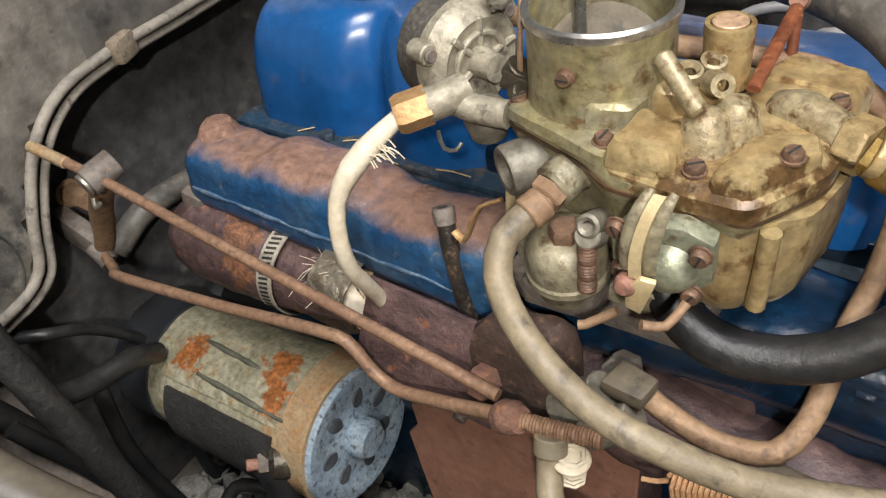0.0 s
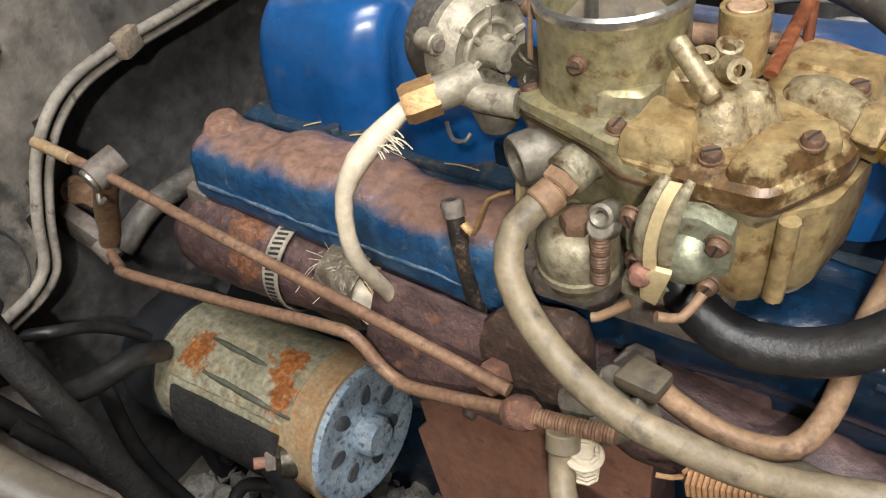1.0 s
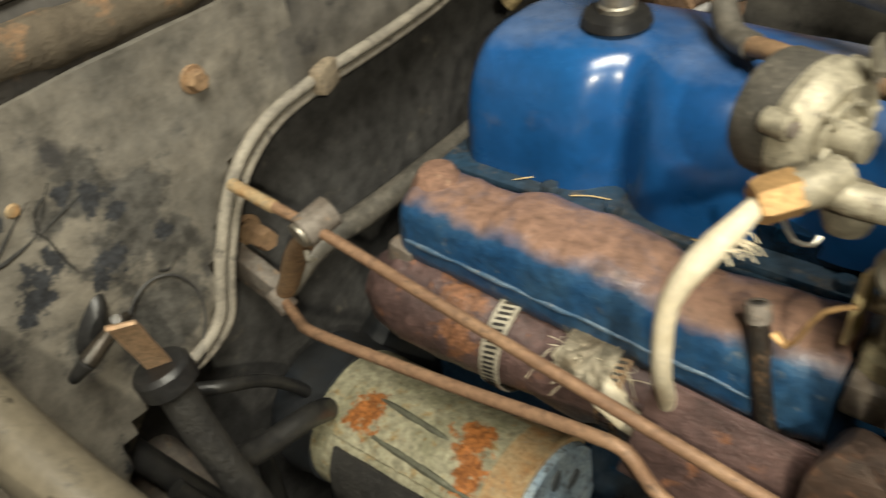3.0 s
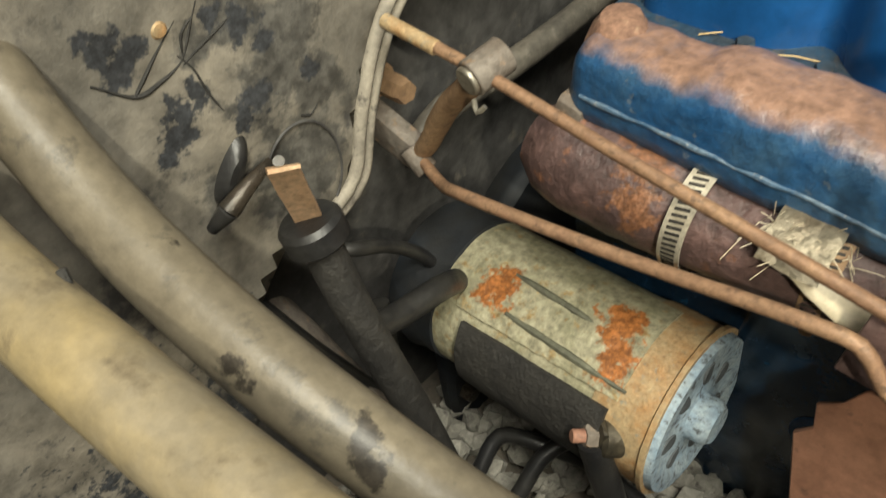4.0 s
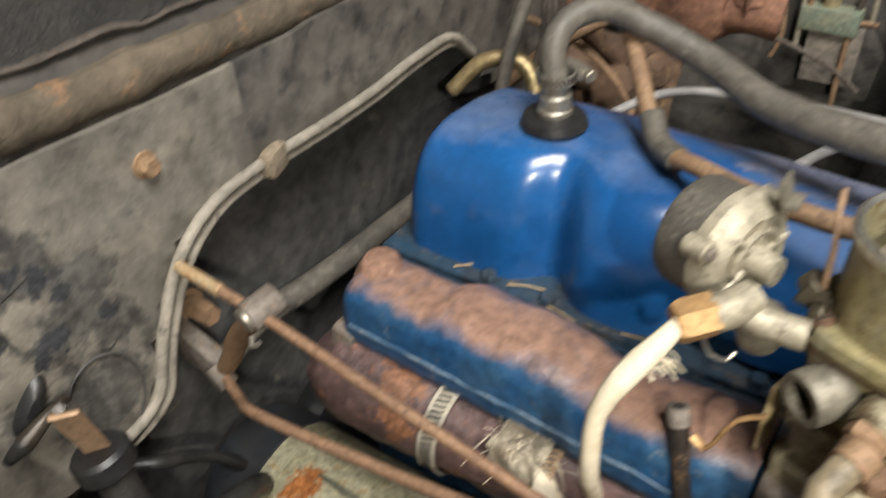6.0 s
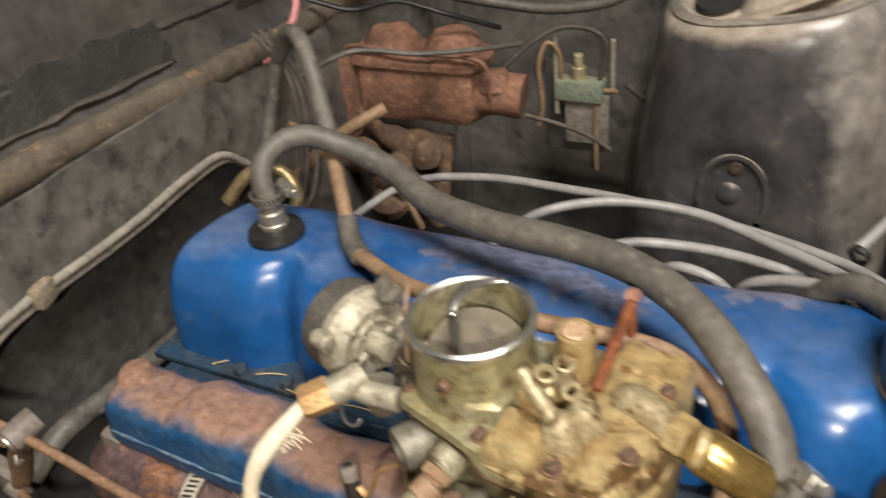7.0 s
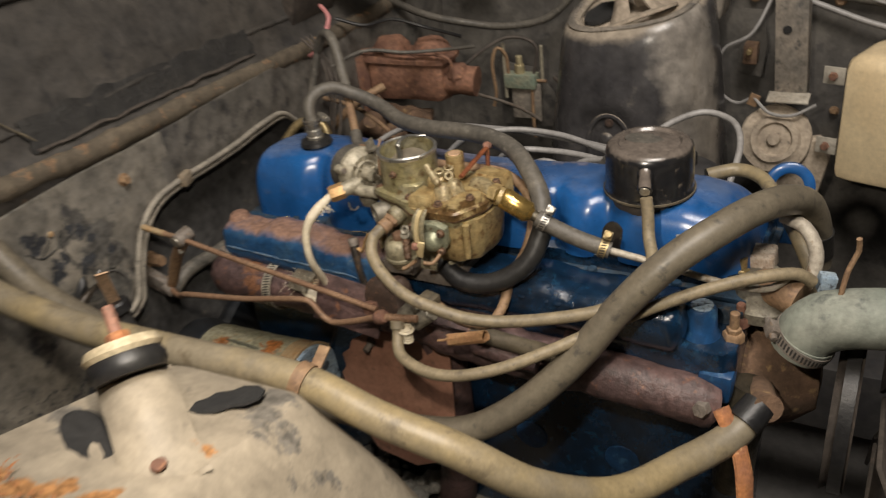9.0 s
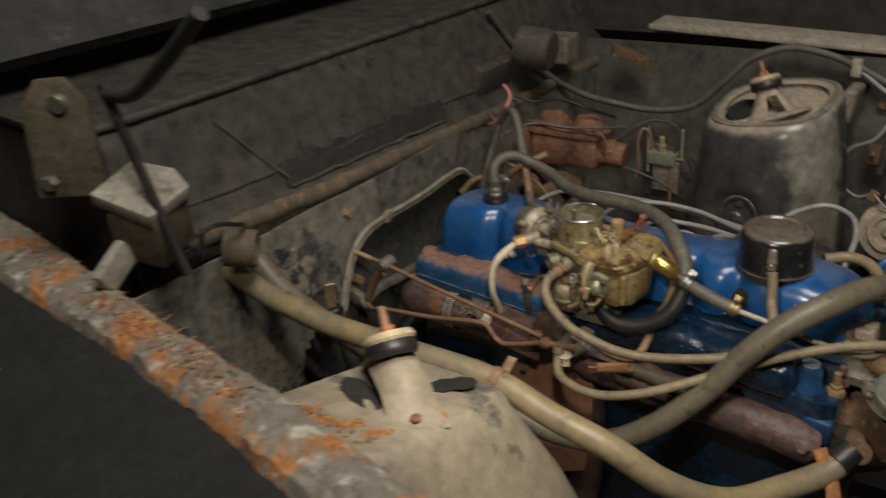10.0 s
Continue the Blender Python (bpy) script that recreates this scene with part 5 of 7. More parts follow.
def stack(outline, levels, m=Matrix(), amount=0.0):
    """An outline stepped in and up: levels of (inset, height)."""
    dense = []
    for a, b in zip(outline, outline[1:] + outline[:1]):
        for k in range(6):
            dense.append((a[0] + (b[0] - a[0]) * k / 6, a[1] + (b[1] - a[1]) * k / 6))
    for _ in range(1):
        dense = [((p[0] + 2 * q[0] + r[0]) / 4, (p[1] + 2 * q[1] + r[1]) / 4) for p, q, r in zip(dense[-1:] + dense[:-1], dense, dense[1:] + dense[:1])]
    bm = loft([[(x, y, z) for x, y in inset(dense, d)] for d, z in levels])
    if amount:
        crumple(bm, amount, 90)
    bm.transform(m)
    return bm


# throttle body and main body below the joint
part("throttle_body", stack([(-0.030, -0.022), (0.012, -0.030), (0.052, -0.028), (0.056, 0.03), (-0.03, 0.03)], [(0.0, 0.842), (0.0, 0.850), (0.004, 0.853), (0.004, 0.868), (0.001, 0.871), (0.001, 0.876)], amount=0.0008), ALLOY, carb)
BODY = [(-0.032, -0.016), (0.008, -0.031), (0.022, -0.0405), (0.046, -0.0425), (0.0705, -0.0430), (0.0865, -0.0150), (0.088, 0.012), (0.081, 0.036), (0.04, 0.045), (-0.01, 0.036), (-0.032, 0.02)]
part("main_body", stack(BODY, [(0.014, 0.866), (0.007, 0.872), (0.005, 0.884), (0.004, 0.898), (0.0015, 0.903), (0.0015, 0.9065)], amount=0.0008), ZINC, carb)
bowl = part("float_bowl", stack([(0.026, -0.036), (0.064, -0.042), (0.086, -0.026), (0.092, 0.008), (0.082, 0.032), (0.03, 0.03)], [(0.016, 0.858), (0.008, 0.860), (0.003, 0.868), (0.001, 0.885), (0.0, 0.904)], amount=0.0006), BOWL, carb, "amber-stained float bowl")
part("rib", tube([(0.0745, -0.0350, 0.868), (0.0755, -0.0358, 0.885), (0.076, -0.036, 0.902)], 0.0035, 10), BOWL, bowl)
part("gasket", stack(BODY, [(-0.0008, 0.9063), (-0.0008, 0.9078)]), GASKET, carb, "fuel-soaked dark gasket")
horn = part("air_horn", stack(BODY, [(0.0, 0.9078), (0.0, 0.9115), (0.0015, 0.9135), (0.006, 0.914)], amount=0.0004), ZINC, carb)
lid = part("bowl_cover", stack([(0.020, -0.038), (0.046, -0.0415), (0.0695, -0.0418), (0.0852, -0.0148), (0.086, 0.012), (0.078, 0.034), (0.045, 0.036), (0.024, 0.01)],
                               [(-0.0022, 0.9080), (-0.0018, 0.9135), (0.0008, 0.9158), (0.003, 0.9170), (0.009, 0.9180), (0.018, 0.9188), (0.026, 0.9190)], amount=0.0007), BOWL, carb, "stained bowl cover with amber drips")
part("raised_pad", stack([(0.0195, -0.0385), (0.0445, -0.0405), (0.0430, -0.018), (0.0225, -0.012)], [(-0.0006, 0.914), (0.0006, 0.9215), (0.0025, 0.9242), (0.007, 0.9250)], amount=0.0004), BOWL, lid)
part("pad", stack([(0.0555, -0.0412), (0.0695, -0.0412), (0.0842, -0.0155), (0.080, -0.0050), (0.0600, -0.0130)], [(-0.0003, 0.913), (0.0006, 0.9195), (0.0018, 0.9215), (0.006, 0.9222)], amount=0.0003), BOWL, lid)
part("dome", crumple(lathe([(0, 0.0110), (0.004, 0.0102), (0.0072, 0.007), (0.0086, 0.002), (0.0110, -0.003)], pose(0.0475, -0.0195, 0.9205), 26), 0.0004, 110), MERCURY, lid)
part("dome", crumple(lathe([(0, 0.0105), (0.004, 0.0098), (0.0070, 0.006), (0.0080, 0.001), (0.010, -0.004)], pose(0.0545, -0.0105, 0.9215), 24), 0.0004, 110), MERCURY, lid)
part("vent_tube", rod((0.0290, -0.0130, 0.9440), (0.0465, -0.0230, 0.9310), 0.0035, 18, 0.0010), MERCURY, horn)
# throat
throat = part("throat", lathe([(0.0285, 0.912), (0.0272, 0.920), (0.0268, 0.944), (0.0280, 0.9485), (0.0280, 0.9512), (0.0268, 0.9522), (0.0252, 0.9512), (0.0246, 0.945), (0.0240, 0.905)], pose(0.0005, 0.003, 0), 56), ZINC, carb)
part("rim", lathe([(0.0279, 0.9486), (0.0283, 0.9495), (0.0283, 0.9518), (0.0270, 0.9528), (0.0253, 0.9518), (0.0250, 0.948)], pose(0.0005, 0.003, 0), 56), STEEL, throat, "bright worn machined rim")
part("floor", rod((0.0005, 0.003, 0.900), (0.0005, 0.003, 0.9045), 0.0255, 30), DARK_METAL, throat)
part("choke_plate", lathe([(0, 0.0005), (0.0232, 0.0005), (0.0232, -0.0005), (0, -0.0005)], pose(0.002, 0.003, 0.927, 52, 0, 28), 36), HINGE, carb, "dull grey choke plate")
part("choke_shaft", rod((-0.026, 0.004, 0.9280), (0.027, 0.002, 0.928), 0.0022, 12), STEEL_DULL, carb)
part("air_horn_stud", rod((-0.0045, -0.003, 0.918), (-0.0045, -0.003, 0.9575), 0.0024, 14), STEEL, carb, "bright steel stud standing in the throat")
part("air_horn_bracket", tube([(-0.0045, -0.003, 0.9570), (-0.0050, 0.003, 0.9590), (-0.0040, 0.014, 0.9580), (0.0, 0.0235, 0.9545), (0.006, 0.0285, 0.9535)], 0.0021, 10, squash=0.7), STEEL, carb, "bright bent bracket across the throat")
part("web", stack([(-0.030, -0.020), (0.006, -0.033), (0.020, -0.038), (0.024, -0.020), (-0.02, 0.0)], [(0.0, 0.912), (0.0012, 0.9160), (0.006, 0.917)], amount=0.0003), ZINC, horn)
part("throat_step", stack([(0.006, -0.025), (0.022, -0.021), (0.0245, -0.008), (0.01, -0.012)], [(0.0, 0.913), (0.0, 0.9255), (0.002, 0.927)], amount=0.0003), ZINC, horn)
part("buttress", stack([(0.020, -0.010), (0.040, -0.006), (0.046, 0.006), (0.022, 0.012)], [(0.0, 0.914), (0.001, 0.926), (0.004, 0.9285)], amount=0.0005), BOWL, horn)
slotted("screw", (0.001, -0.0262, 0.9375), (0, -1, 0.1), 0.0028, RUST_SCREW, carb)
for (x, y, z), t in (((-0.026, -0.013, 0.9150), 0.3), ((0.016, -0.0290, 0.9170), 0.9), ((0.0500, -0.0350, 0.9180), 0.1), ((0.076, -0.0225, 0.9218), 0.6), ((0.080, 0.022, 0.9160), 0.2), ((0.004, 0.034, 0.9150), 0.7)):
    slotted("screw", (x, y, z), (0.05, -0.08, 1), 0.0033, RUST_SCREW, carb, t)
for x, y, z in ((0.0345, -0.0005, 0.9305), (0.040, 0.0075, 0.931)):
    part("plug", lathe([(0.0022, 0.002), (0.0035, 0.004), (0.0046, 0.0035), (0.0048, -0.006)], pose(x, y, z, 14, 10, 0), 16), MERCURY, carb)
part("accelerator_jet", lathe([(0.002, 0.006), (0.0042, 0.006), (0.0046, 0.002), (0.0046, -0.004)], along((0.045, -0.003, 0.931), (0.052, -0.012, 0.936)), 16), MERCURY, carb)
vent = part("vent_cap", lathe([(0, 0.943), (0.0062, 0.943), (0.0066, 0.9415), (0.0068, 0.9430), (0.0086, 0.9430), (0.0088, 0.9415), (0.0082, 0.924), (0.009, 0.920)], pose(0.0416, 0.0180, 0), 28), BOWL, carb)
part("brass_top", rod((0.0416, 0.0180, 0.9425), (0.0416, 0.0180, 0.9438), 0.0062, 24), COPPER, vent, "pinkish brass plug")
# inlet elbow, nut
inlet = part("fuel_inlet", crumple(tube([(0.0650, 0.0112, 0.9105), (0.0665, 0.0104, 0.9165), (0.0735, 0.0078, 0.9180), (0.0815, 0.0043, 0.9165), (0.0895, 0.0008, 0.9160)], lambda u: 0.0088 - 0.001 * u, 24), 0.0003, 120), MERCURY, carb)
part("inlet_nut", hexagon((0.0875, 0.0012, 0.9165), (0.0955, -0.0022, 0.9165), 0.0098), BOWL, inlet)
part("stained_shoulder", crumple(rod((0.0955, -0.0045, 0.918), (0.100, -0.004, 0.9165), 0.0088, 20), 0.0006, 120), BOWL, inlet)
# accelerator pump on the near face
pump = part("pump_cover", crumple(prism([(-0.0175, -0.006), (-0.012, -0.014), (0.010, -0.016), (0.0165, -0.008), (0.0165, 0.010), (0.006, 0.015), (-0.012, 0.013), (-0.0175, 0.006)], 0.008, pose(0.046, -0.043, 0.8935, 97, 0, 6), 0.002), 0.0005, 110), ZINC_GREEN, carb, "green-grey accelerator pump cover")
part("diaphragm_dome", lathe([(0, 0.0065), (0.006, 0.0055), (0.0095, 0.002), (0.0105, -0.001)], pose(0.049, -0.0515, 0.889, 97, 0, 6), 24), ZINC_GREEN, pump)
for dx, dz in ((-0.014, 0.010), (0.014, 0.007), (0.0115, -0.0125), (-0.013, -0.010)):
    slotted("screw", (0.046 + dx, -0.0525 - 0.12 * dz, 0.8935 + dz), (0, -1, -0.12), 0.0032, RUST_SCREW, carb, dx * 90)
LEVER = [(0.0436, -0.0655, 0.8960), (0.0436, -0.0660, 0.9030), (0.0447, -0.0655, 0.9120), (0.0467, -0.0635, 0.9205), (0.0486, -0.0600, 0.9255)]
lever = part("pump_lever", sheet(lambda u, v: spline(LEVER, 0.0005)[min(int(u * 70), len(spline(LEVER, 0.0005)) - 1)] + Vector((-0.0019 + 0.0038 * v, 0, 0)), 14, 2, 0.0016), CADMIUM, carb, "pale cadmium-plated curved pump lever")
for side in (-1, 1):
    part("lever_web", tube([Vector(q) + Vector((0.0036 * side, 0.0015, 0.0005)) for q in LEVER], lambda u: 0.0011 + 0.0018 * math.sin(math.pi * min(1, 0.25 + 0.7 * u)), 10, squash=0.5), ALLOY, lever)
part("link_plate", crumple(prism([(-0.004, -0.006), (0.001, -0.009), (0.004, 0.002), (0.006, 0.009), (0.001, 0.010), (-0.004, 0.004)], 0.0022, pose(0.0445, -0.0650, 0.8880, 100, 0, 10), 0.0006), 0.0003, 90), CADMIUM, lever)
part("ball", lathe([(0, 0.006), (0.003, 0.0055), (0.0048, 0.003), (0.0052, 0), (0.0045, -0.003), (0.003, -0.0045), (0, -0.005)], along((0.0408, -0.0655, 0.8915), (0.0403, -0.0735, 0.8930)) @ Matrix.Diagonal((0.8, 0.8, 0.8, 1)), 18), RUST_PINK, lever, "rusty red pivot head")
part("link_rod", tube([(0.0465, -0.067, 0.876), (0.0530, -0.062, 0.8735), (0.0570, -0.054, 0.8790)], 0.0018, 10), RUST_TAN, carb)
part("link_rod", tube([(0.036, -0.062, 0.8735), (0.026, -0.066, 0.8660), (0.0235, -0.067, 0.8655)], 0.0018, 10), RUST_TAN, carb)
# power valve pot and the ports on the near-left face
pot = part("valve_pot", crumple(lathe([(0, 0.0035), (0.0100, 0.0035), (0.0125, 0.0022), (0.0150, -0.001), (0.0158, -0.0050), (0.0158, -0.0130), (0.0166, -0.0140), (0.0166, -0.0170), (0.0150, -0.0185), (0.0130, -0.026)], pose(0.0040, -0.0375, 0.8755, 6, 0, 0), 32), 0.0003, 100), ALLOY, carb)
part("bolt", hexagon((0.0050, -0.0390, 0.8780), (0.0052, -0.0396, 0.8845), 0.0064), RUST_SCREW, pot)
part("foot", crumple(box((0.032, 0.022, 0.014), pose(0.003, -0.034, 0.848), 0.003), 0.001, 80), RUST_GREY, carb)
part("port", lathe([(0.0066, -0.012), (0.0070, 0.0), (0.0096, 0.0), (0.0104, -0.0015), (0.0104, -0.020)], along((-0.0125, -0.0150, 0.8955), (-0.0255, -0.0330, 0.8945)) @ pose(0, 0, 0.020), 24), ALLOY_DULL, carb, "threaded steel vacuum port")
part("port_floor", rod((-0.0185, -0.0235, 0.895), (-0.019, -0.0245, 0.895), 0.0075, 16), DARK_METAL, carb)
part("barb_boss", rod((0.004, -0.020, 0.901), (-0.0015, -0.0360, 0.8965), 0.0086, 22, 0.0015), ALLOY, carb)
part("barb_boss", rod((0.012, -0.018, 0.9000), (0.000, -0.024, 0.899), 0.0095, 20, 0.0015), ALLOY, carb)
part("hose_barb", join(hexagon((-0.001, -0.0355, 0.8967), (-0.0025, -0.0400, 0.8945), 0.0074), rod((-0.0025, -0.0395, 0.8947), (-0.0055, -0.0490, 0.8900), 0.0056, 18)), RUST_TAN, carb, "tan tarnished hose fitting")
part("passage", lathe([(0.0020, 0.003), (0.0034, 0.004), (0.0046, 0.003), (0.0048, -0.010)], along((0.0180, -0.0440, 0.8920), (0.0180, -0.0600, 0.9000)), 18), ALLOY_DULL, carb)
idle = part("idle_screw", tube([(0.0185, -0.0480, 0.8860), (0.0187, -0.0490, 0.8760), (0.0190, -0.0500, 0.8660)], lambda u: 0.0034 + 0.0004 * math.sin(u * 110), 14, step=0.0006), RUST_SCREW, carb, "rusty threaded idle screw")
part("boss", rod((0.0180, -0.0400, 0.8840), (0.0182, -0.0480, 0.8900), 0.0050, 16), ALLOY_DULL, carb)
part("throttle_shaft", rod((-0.036, -0.002, 0.858), (0.064, 0.000, 0.858), 0.0035, 12), STEEL_DULL, carb)
part("throttle_arm", crumple(prism([(-0.006, -0.004), (0.006, -0.004), (0.008, 0.026), (-0.002, 0.028)], 0.0025, pose(-0.036, -0.010, 0.850, 90, 0, 78), 0.0008), 0.0003, 80), CADMIUM, carb)

# automatic choke on its own housing
ch_a, ch_b = Vector((-0.087, 0.021, 0.914)), Vector((-0.030, 0.001, 0.915))
choke = thing("automatic_choke", (-0.068, 0.01, 0.89), "grey alloy automatic choke with a dusty black cap", "choke")
mc_ = along(ch_a, ch_b)
part("cap", crumple(lathe([(0, 0.0), (0.017, 0.0), (0.0225, 0.002), (0.0240, 0.005), (0.0240, 0.019), (0.0215, 0.020)], mc_, 44), 0.0003, 120), CAP_DUST, choke, "dust-caked black thermostat cap")
housing = part("housing", crumple(lathe([(0.0225, 0.0185), (0.0250, 0.0195), (0.0250, 0.0240), (0.0232, 0.0262), (0.0215, 0.0300), (0.0185, 0.0322), (0.0165, 0.0312), (0.0075, 0.0312), (0.0062, 0.0360), (0.0058, 0.0420), (0, 0.0425)], mc_, 44), 0.0005, 100), ALLOY_PALE, choke)
for a in (0.2, 1.5, 2.3, 3.6, 5.0):
    p = mc_ @ Matrix.Rotation(a, 4, "Z")
    part("rib", rod(p @ Vector((0.006, 0, 0.0315)), p @ Vector((0.0195, 0, 0.0315)), 0.0017, 8), ALLOY_PALE, housing)
part("rib", tube([mc_ @ Vector((0.0125 * math.cos(a), 0.0125 * math.sin(a), 0.0318)) for a in [0.3 * k for k in range(12)]], 0.0015, 8), ALLOY_PALE, housing)
for a in (0.6, 2.7, 4.8):
    p = mc_ @ Matrix.Rotation(a, 4, "Z")
    ear = part("ear", rod(p @ Vector((0.0245, 0, 0.017)), p @ Vector((0.0245, 0, 0.0275)), 0.0048, 16), ALLOY_PALE, housing)
    part("screw", rod(p @ Vector((0.0245, 0, 0.0270)), p @ Vector((0.0245, 0, 0.0292)), 0.0030, 12), RUST_GREY, ear)
part("heat_boss", tube([(-0.050, -0.014, 0.916), (-0.054, -0.0215, 0.9155), (-0.0595, -0.0275, 0.9145)], 0.0072, 16), ALLOY_PALE, housing)
part("suction_arm", tube([(-0.054, -0.019, 0.914), (-0.044, -0.018, 0.911), (-0.029, -0.0165, 0.9105)], 0.0058, 16), ALLOY_PALE, housing)
part("lower_lobe", crumple(lathe([(0, 0.010), (0.010, 0.008), (0.0135, 0.0), (0.010, -0.009), (0, -0.011)], pose(-0.046, -0.006, 0.899) @ Matrix.Diagonal((0.75, 0.75, 0.9, 1)), 22), 0.0002, 90), ALLOY_DULL, housing)
part("clip", tube([(-0.064, -0.017, 0.8950), (-0.058, -0.0225, 0.8915), (-0.052, -0.0225, 0.8920), (-0.0505, -0.020, 0.8945)], 0.0009, 8), STEEL, choke)
part("heat_nut", hexagon((-0.0590, -0.0265, 0.9145), (-0.0690, -0.0365, 0.9125), 0.0082), BRASS_TAN, choke, "orange-tan brass tube nut")
lev = part("choke_lever", join(rod((-0.0345, -0.002, 0.918), (-0.0305, -0.0015, 0.9235), 0.0058, 18), box((0.012, 0.003, 0.008), pose(-0.031, -0.006, 0.918, 0, 24, 10), 0.001), rod((-0.030, -0.010, 0.916), (-0.0260, -0.0110, 0.9185), 0.0035, 12)), DARK_METAL, choke, "oily black choke lever")
part("wire_link", tube([(-0.030, -0.004, 0.922), (-0.0305, -0.001, 0.938), (-0.033, 0.006, 0.948), (-0.034, 0.012, 0.953)], 0.0012, 8), RUST_TAN, choke)
part("top_bracket", join(box((0.006, 0.012, 0.002), pose(-0.050, 0.020, 0.938), 0.0005), box((0.002, 0.012, 0.012), pose(-0.053, 0.020, 0.941, 0, -15, 0), 0.0005)), ALLOY_DULL, choke)
red_link = thing("vacuum_link", (0.055, 0.03, 0.93), "orange-rusted flat link standing over the bowl", "link")
part("link", crumple(tube([(0.0540, 0.0600, 0.9320), (0.0548, 0.040, 0.9315), (0.0555, 0.020, 0.9305), (0.0559, 0.001, 0.9290)], 0.0026, 10, squash=0.6), 0.0002, 200), RUST_DEEP, red_link)
part("link", tube([(0.0540, 0.0600, 0.9315), (0.0548, 0.0575, 0.920), (0.0553, 0.0550, 0.9090)], 0.0022, 10), RUST_DEEP, red_link)
part("eye", lathe([(0, 0.003), (0.0034, 0.003), (0.0040, 0.0), (0.0034, -0.003), (0, -0.003)], pose(0.0540, 0.0615, 0.9330, 60, 0, 0), 14), RUST_PINK, red_link)
part("pad", box((0.012, 0.008, 0.006), pose(0.0553, 0.0540, 0.9075), 0.0015), ALLOY, red_link)
part("fuel_bowl_back", stack([(0.05, 0.028), (0.085, 0.024), (0.088, 0.045), (0.055, 0.050)], [(0.0, 0.885), (0.0, 0.914), (0.003, 0.919)], amount=0.0008), BOWL, carb)

# white braided heat sleeve with a frayed top
sleeve = thing("heat_sleeve", (-0.085, -0.06, 0.85), "white braided glass-fibre sleeve frayed at its top", "sleeve")
part("braid", crumple(tube([(-0.0670, -0.0345, 0.9125), (-0.0705, -0.0455, 0.9090), (-0.0770, -0.0585, 0.9000), (-0.0820, -0.0660, 0.8870), (-0.0815, -0.0705, 0.8700), (-0.0815, -0.0690, 0.8540), (-0.0830, -0.0610, 0.8370), (-0.0850, -0.0530, 0.8210), (-0.0855, -0.0480, 0.8060), (-0.0840, -0.0470, 0.7940), (-0.0815, -0.0475, 0.7850)],
                           lambda u: 0.0035 + 0.0013 * math.exp(-((u - 0.16) / 0.08) ** 2) - 0.0008 * max(0, u - 0.6), 40, ribs=0.04), 0.0002, 300), BRAID, sleeve)
hair = []
for i in range(20):
    p = Vector((-0.0690, -0.0500, 0.9055))
    d = Vector((rng.uniform(0.5, 1.0), rng.uniform(-0.2, 0.25), rng.uniform(-0.5, -0.1))).normalized() * rng.uniform(0.003, 0.0075)
    s = p + Vector((rng.uniform(-0.004, 0.003), rng.uniform(-0.005, 0.004), rng.uniform(-0.004, 0.004)))
    hair.append(tube([s, s + d * 0.5 + Vector((0, 0, 0.0015)), s + d], 0.0003, 4, step=0.01))
part("frayed_ends", join(*hair), SLEEVE, sleeve, "frayed white strands")

# ==== THROTTLE LINKAGE ====
rods = thing("throttle_rod", (-0.17, -0.07, 0.83), "long thin rust-brown throttle rod", "rod", "throttle rods")
part("rod", tube([(-0.322, -0.0640, 0.8525), (-0.265, -0.0640, 0.8465), (-0.19, -0.0670, 0.8370), (-0.10, -0.072, 0.8285), (-0.008, -0.0770, 0.8195)], 0.0029, 14), ROD, rods)
part("tip", rod((-0.322, -0.0640, 0.8525), (-0.290, -0.0640, 0.8490), 0.0036, 14), RUST_SAND, rods, "bright tan rod end")
rods2 = thing("throttle_rod", (-0.2, -0.07, 0.78), "cranked rust-brown lower throttle rod", "rod", "throttle rods")
part("rod", tube([(-0.322, -0.0560, 0.7640), (-0.300, -0.064, 0.7640), (-0.277, -0.0745, 0.7780), (-0.184, -0.0735, 0.7915), (-0.106, -0.0745, 0.8085), (-0.092, -0.0740, 0.8085), (-0.079, -0.0745, 0.7940), (-0.068, -0.0755, 0.7900), (-0.04, -0.078, 0.7990), (-0.005, -0.082, 0.8150)], 0.0032, 14), ROD, rods2)
crank = thing("bell_crank", (-0.29, -0.06, 0.80), "rusty tan bell crank lever on the firewall", "lever")
part("lever", crumple(tube([(-0.262, -0.060, 0.849), (-0.275, -0.058, 0.835), (-0.300, -0.054, 0.805), (-0.318, -0.052, 0.775), (-0.326, -0.052, 0.764)], lambda u: 0.0085 - 0.0015 * u, 16, squash=0.75), 0.0006, 90), RUST_TAN, crank)
part("pivot", rod((-0.266, -0.070, 0.846), (-0.262, -0.052, 0.850), 0.0085, 18), RUST_GREY, crank)
part("washer", rod((-0.2665, -0.0725, 0.8455), (-0.266, -0.0700, 0.846), 0.0068, 18), STEEL_DULL, crank)
part("cotter", tube([(-0.263, -0.072, 0.838), (-0.259, -0.075, 0.835), (-0.256, -0.073, 0.838)], 0.0012, 8), STEEL_DULL, crank)
part("bracket", crumple(box((0.045, 0.012, 0.020), pose(-0.350, -0.050, 0.766, 0, 20, 0), 0.003), 0.001, 70), RUST_GREY, crank)
part("socket", rod((-0.330, -0.056, 0.768), (-0.318, -0.056, 0.758), 0.0065, 16), RUST_GREY, crank)
joint = thing("throttle_joint", (0.004, -0.083, 0.80), "rusty ball joint with a threaded rod and white spring clip", "joint")
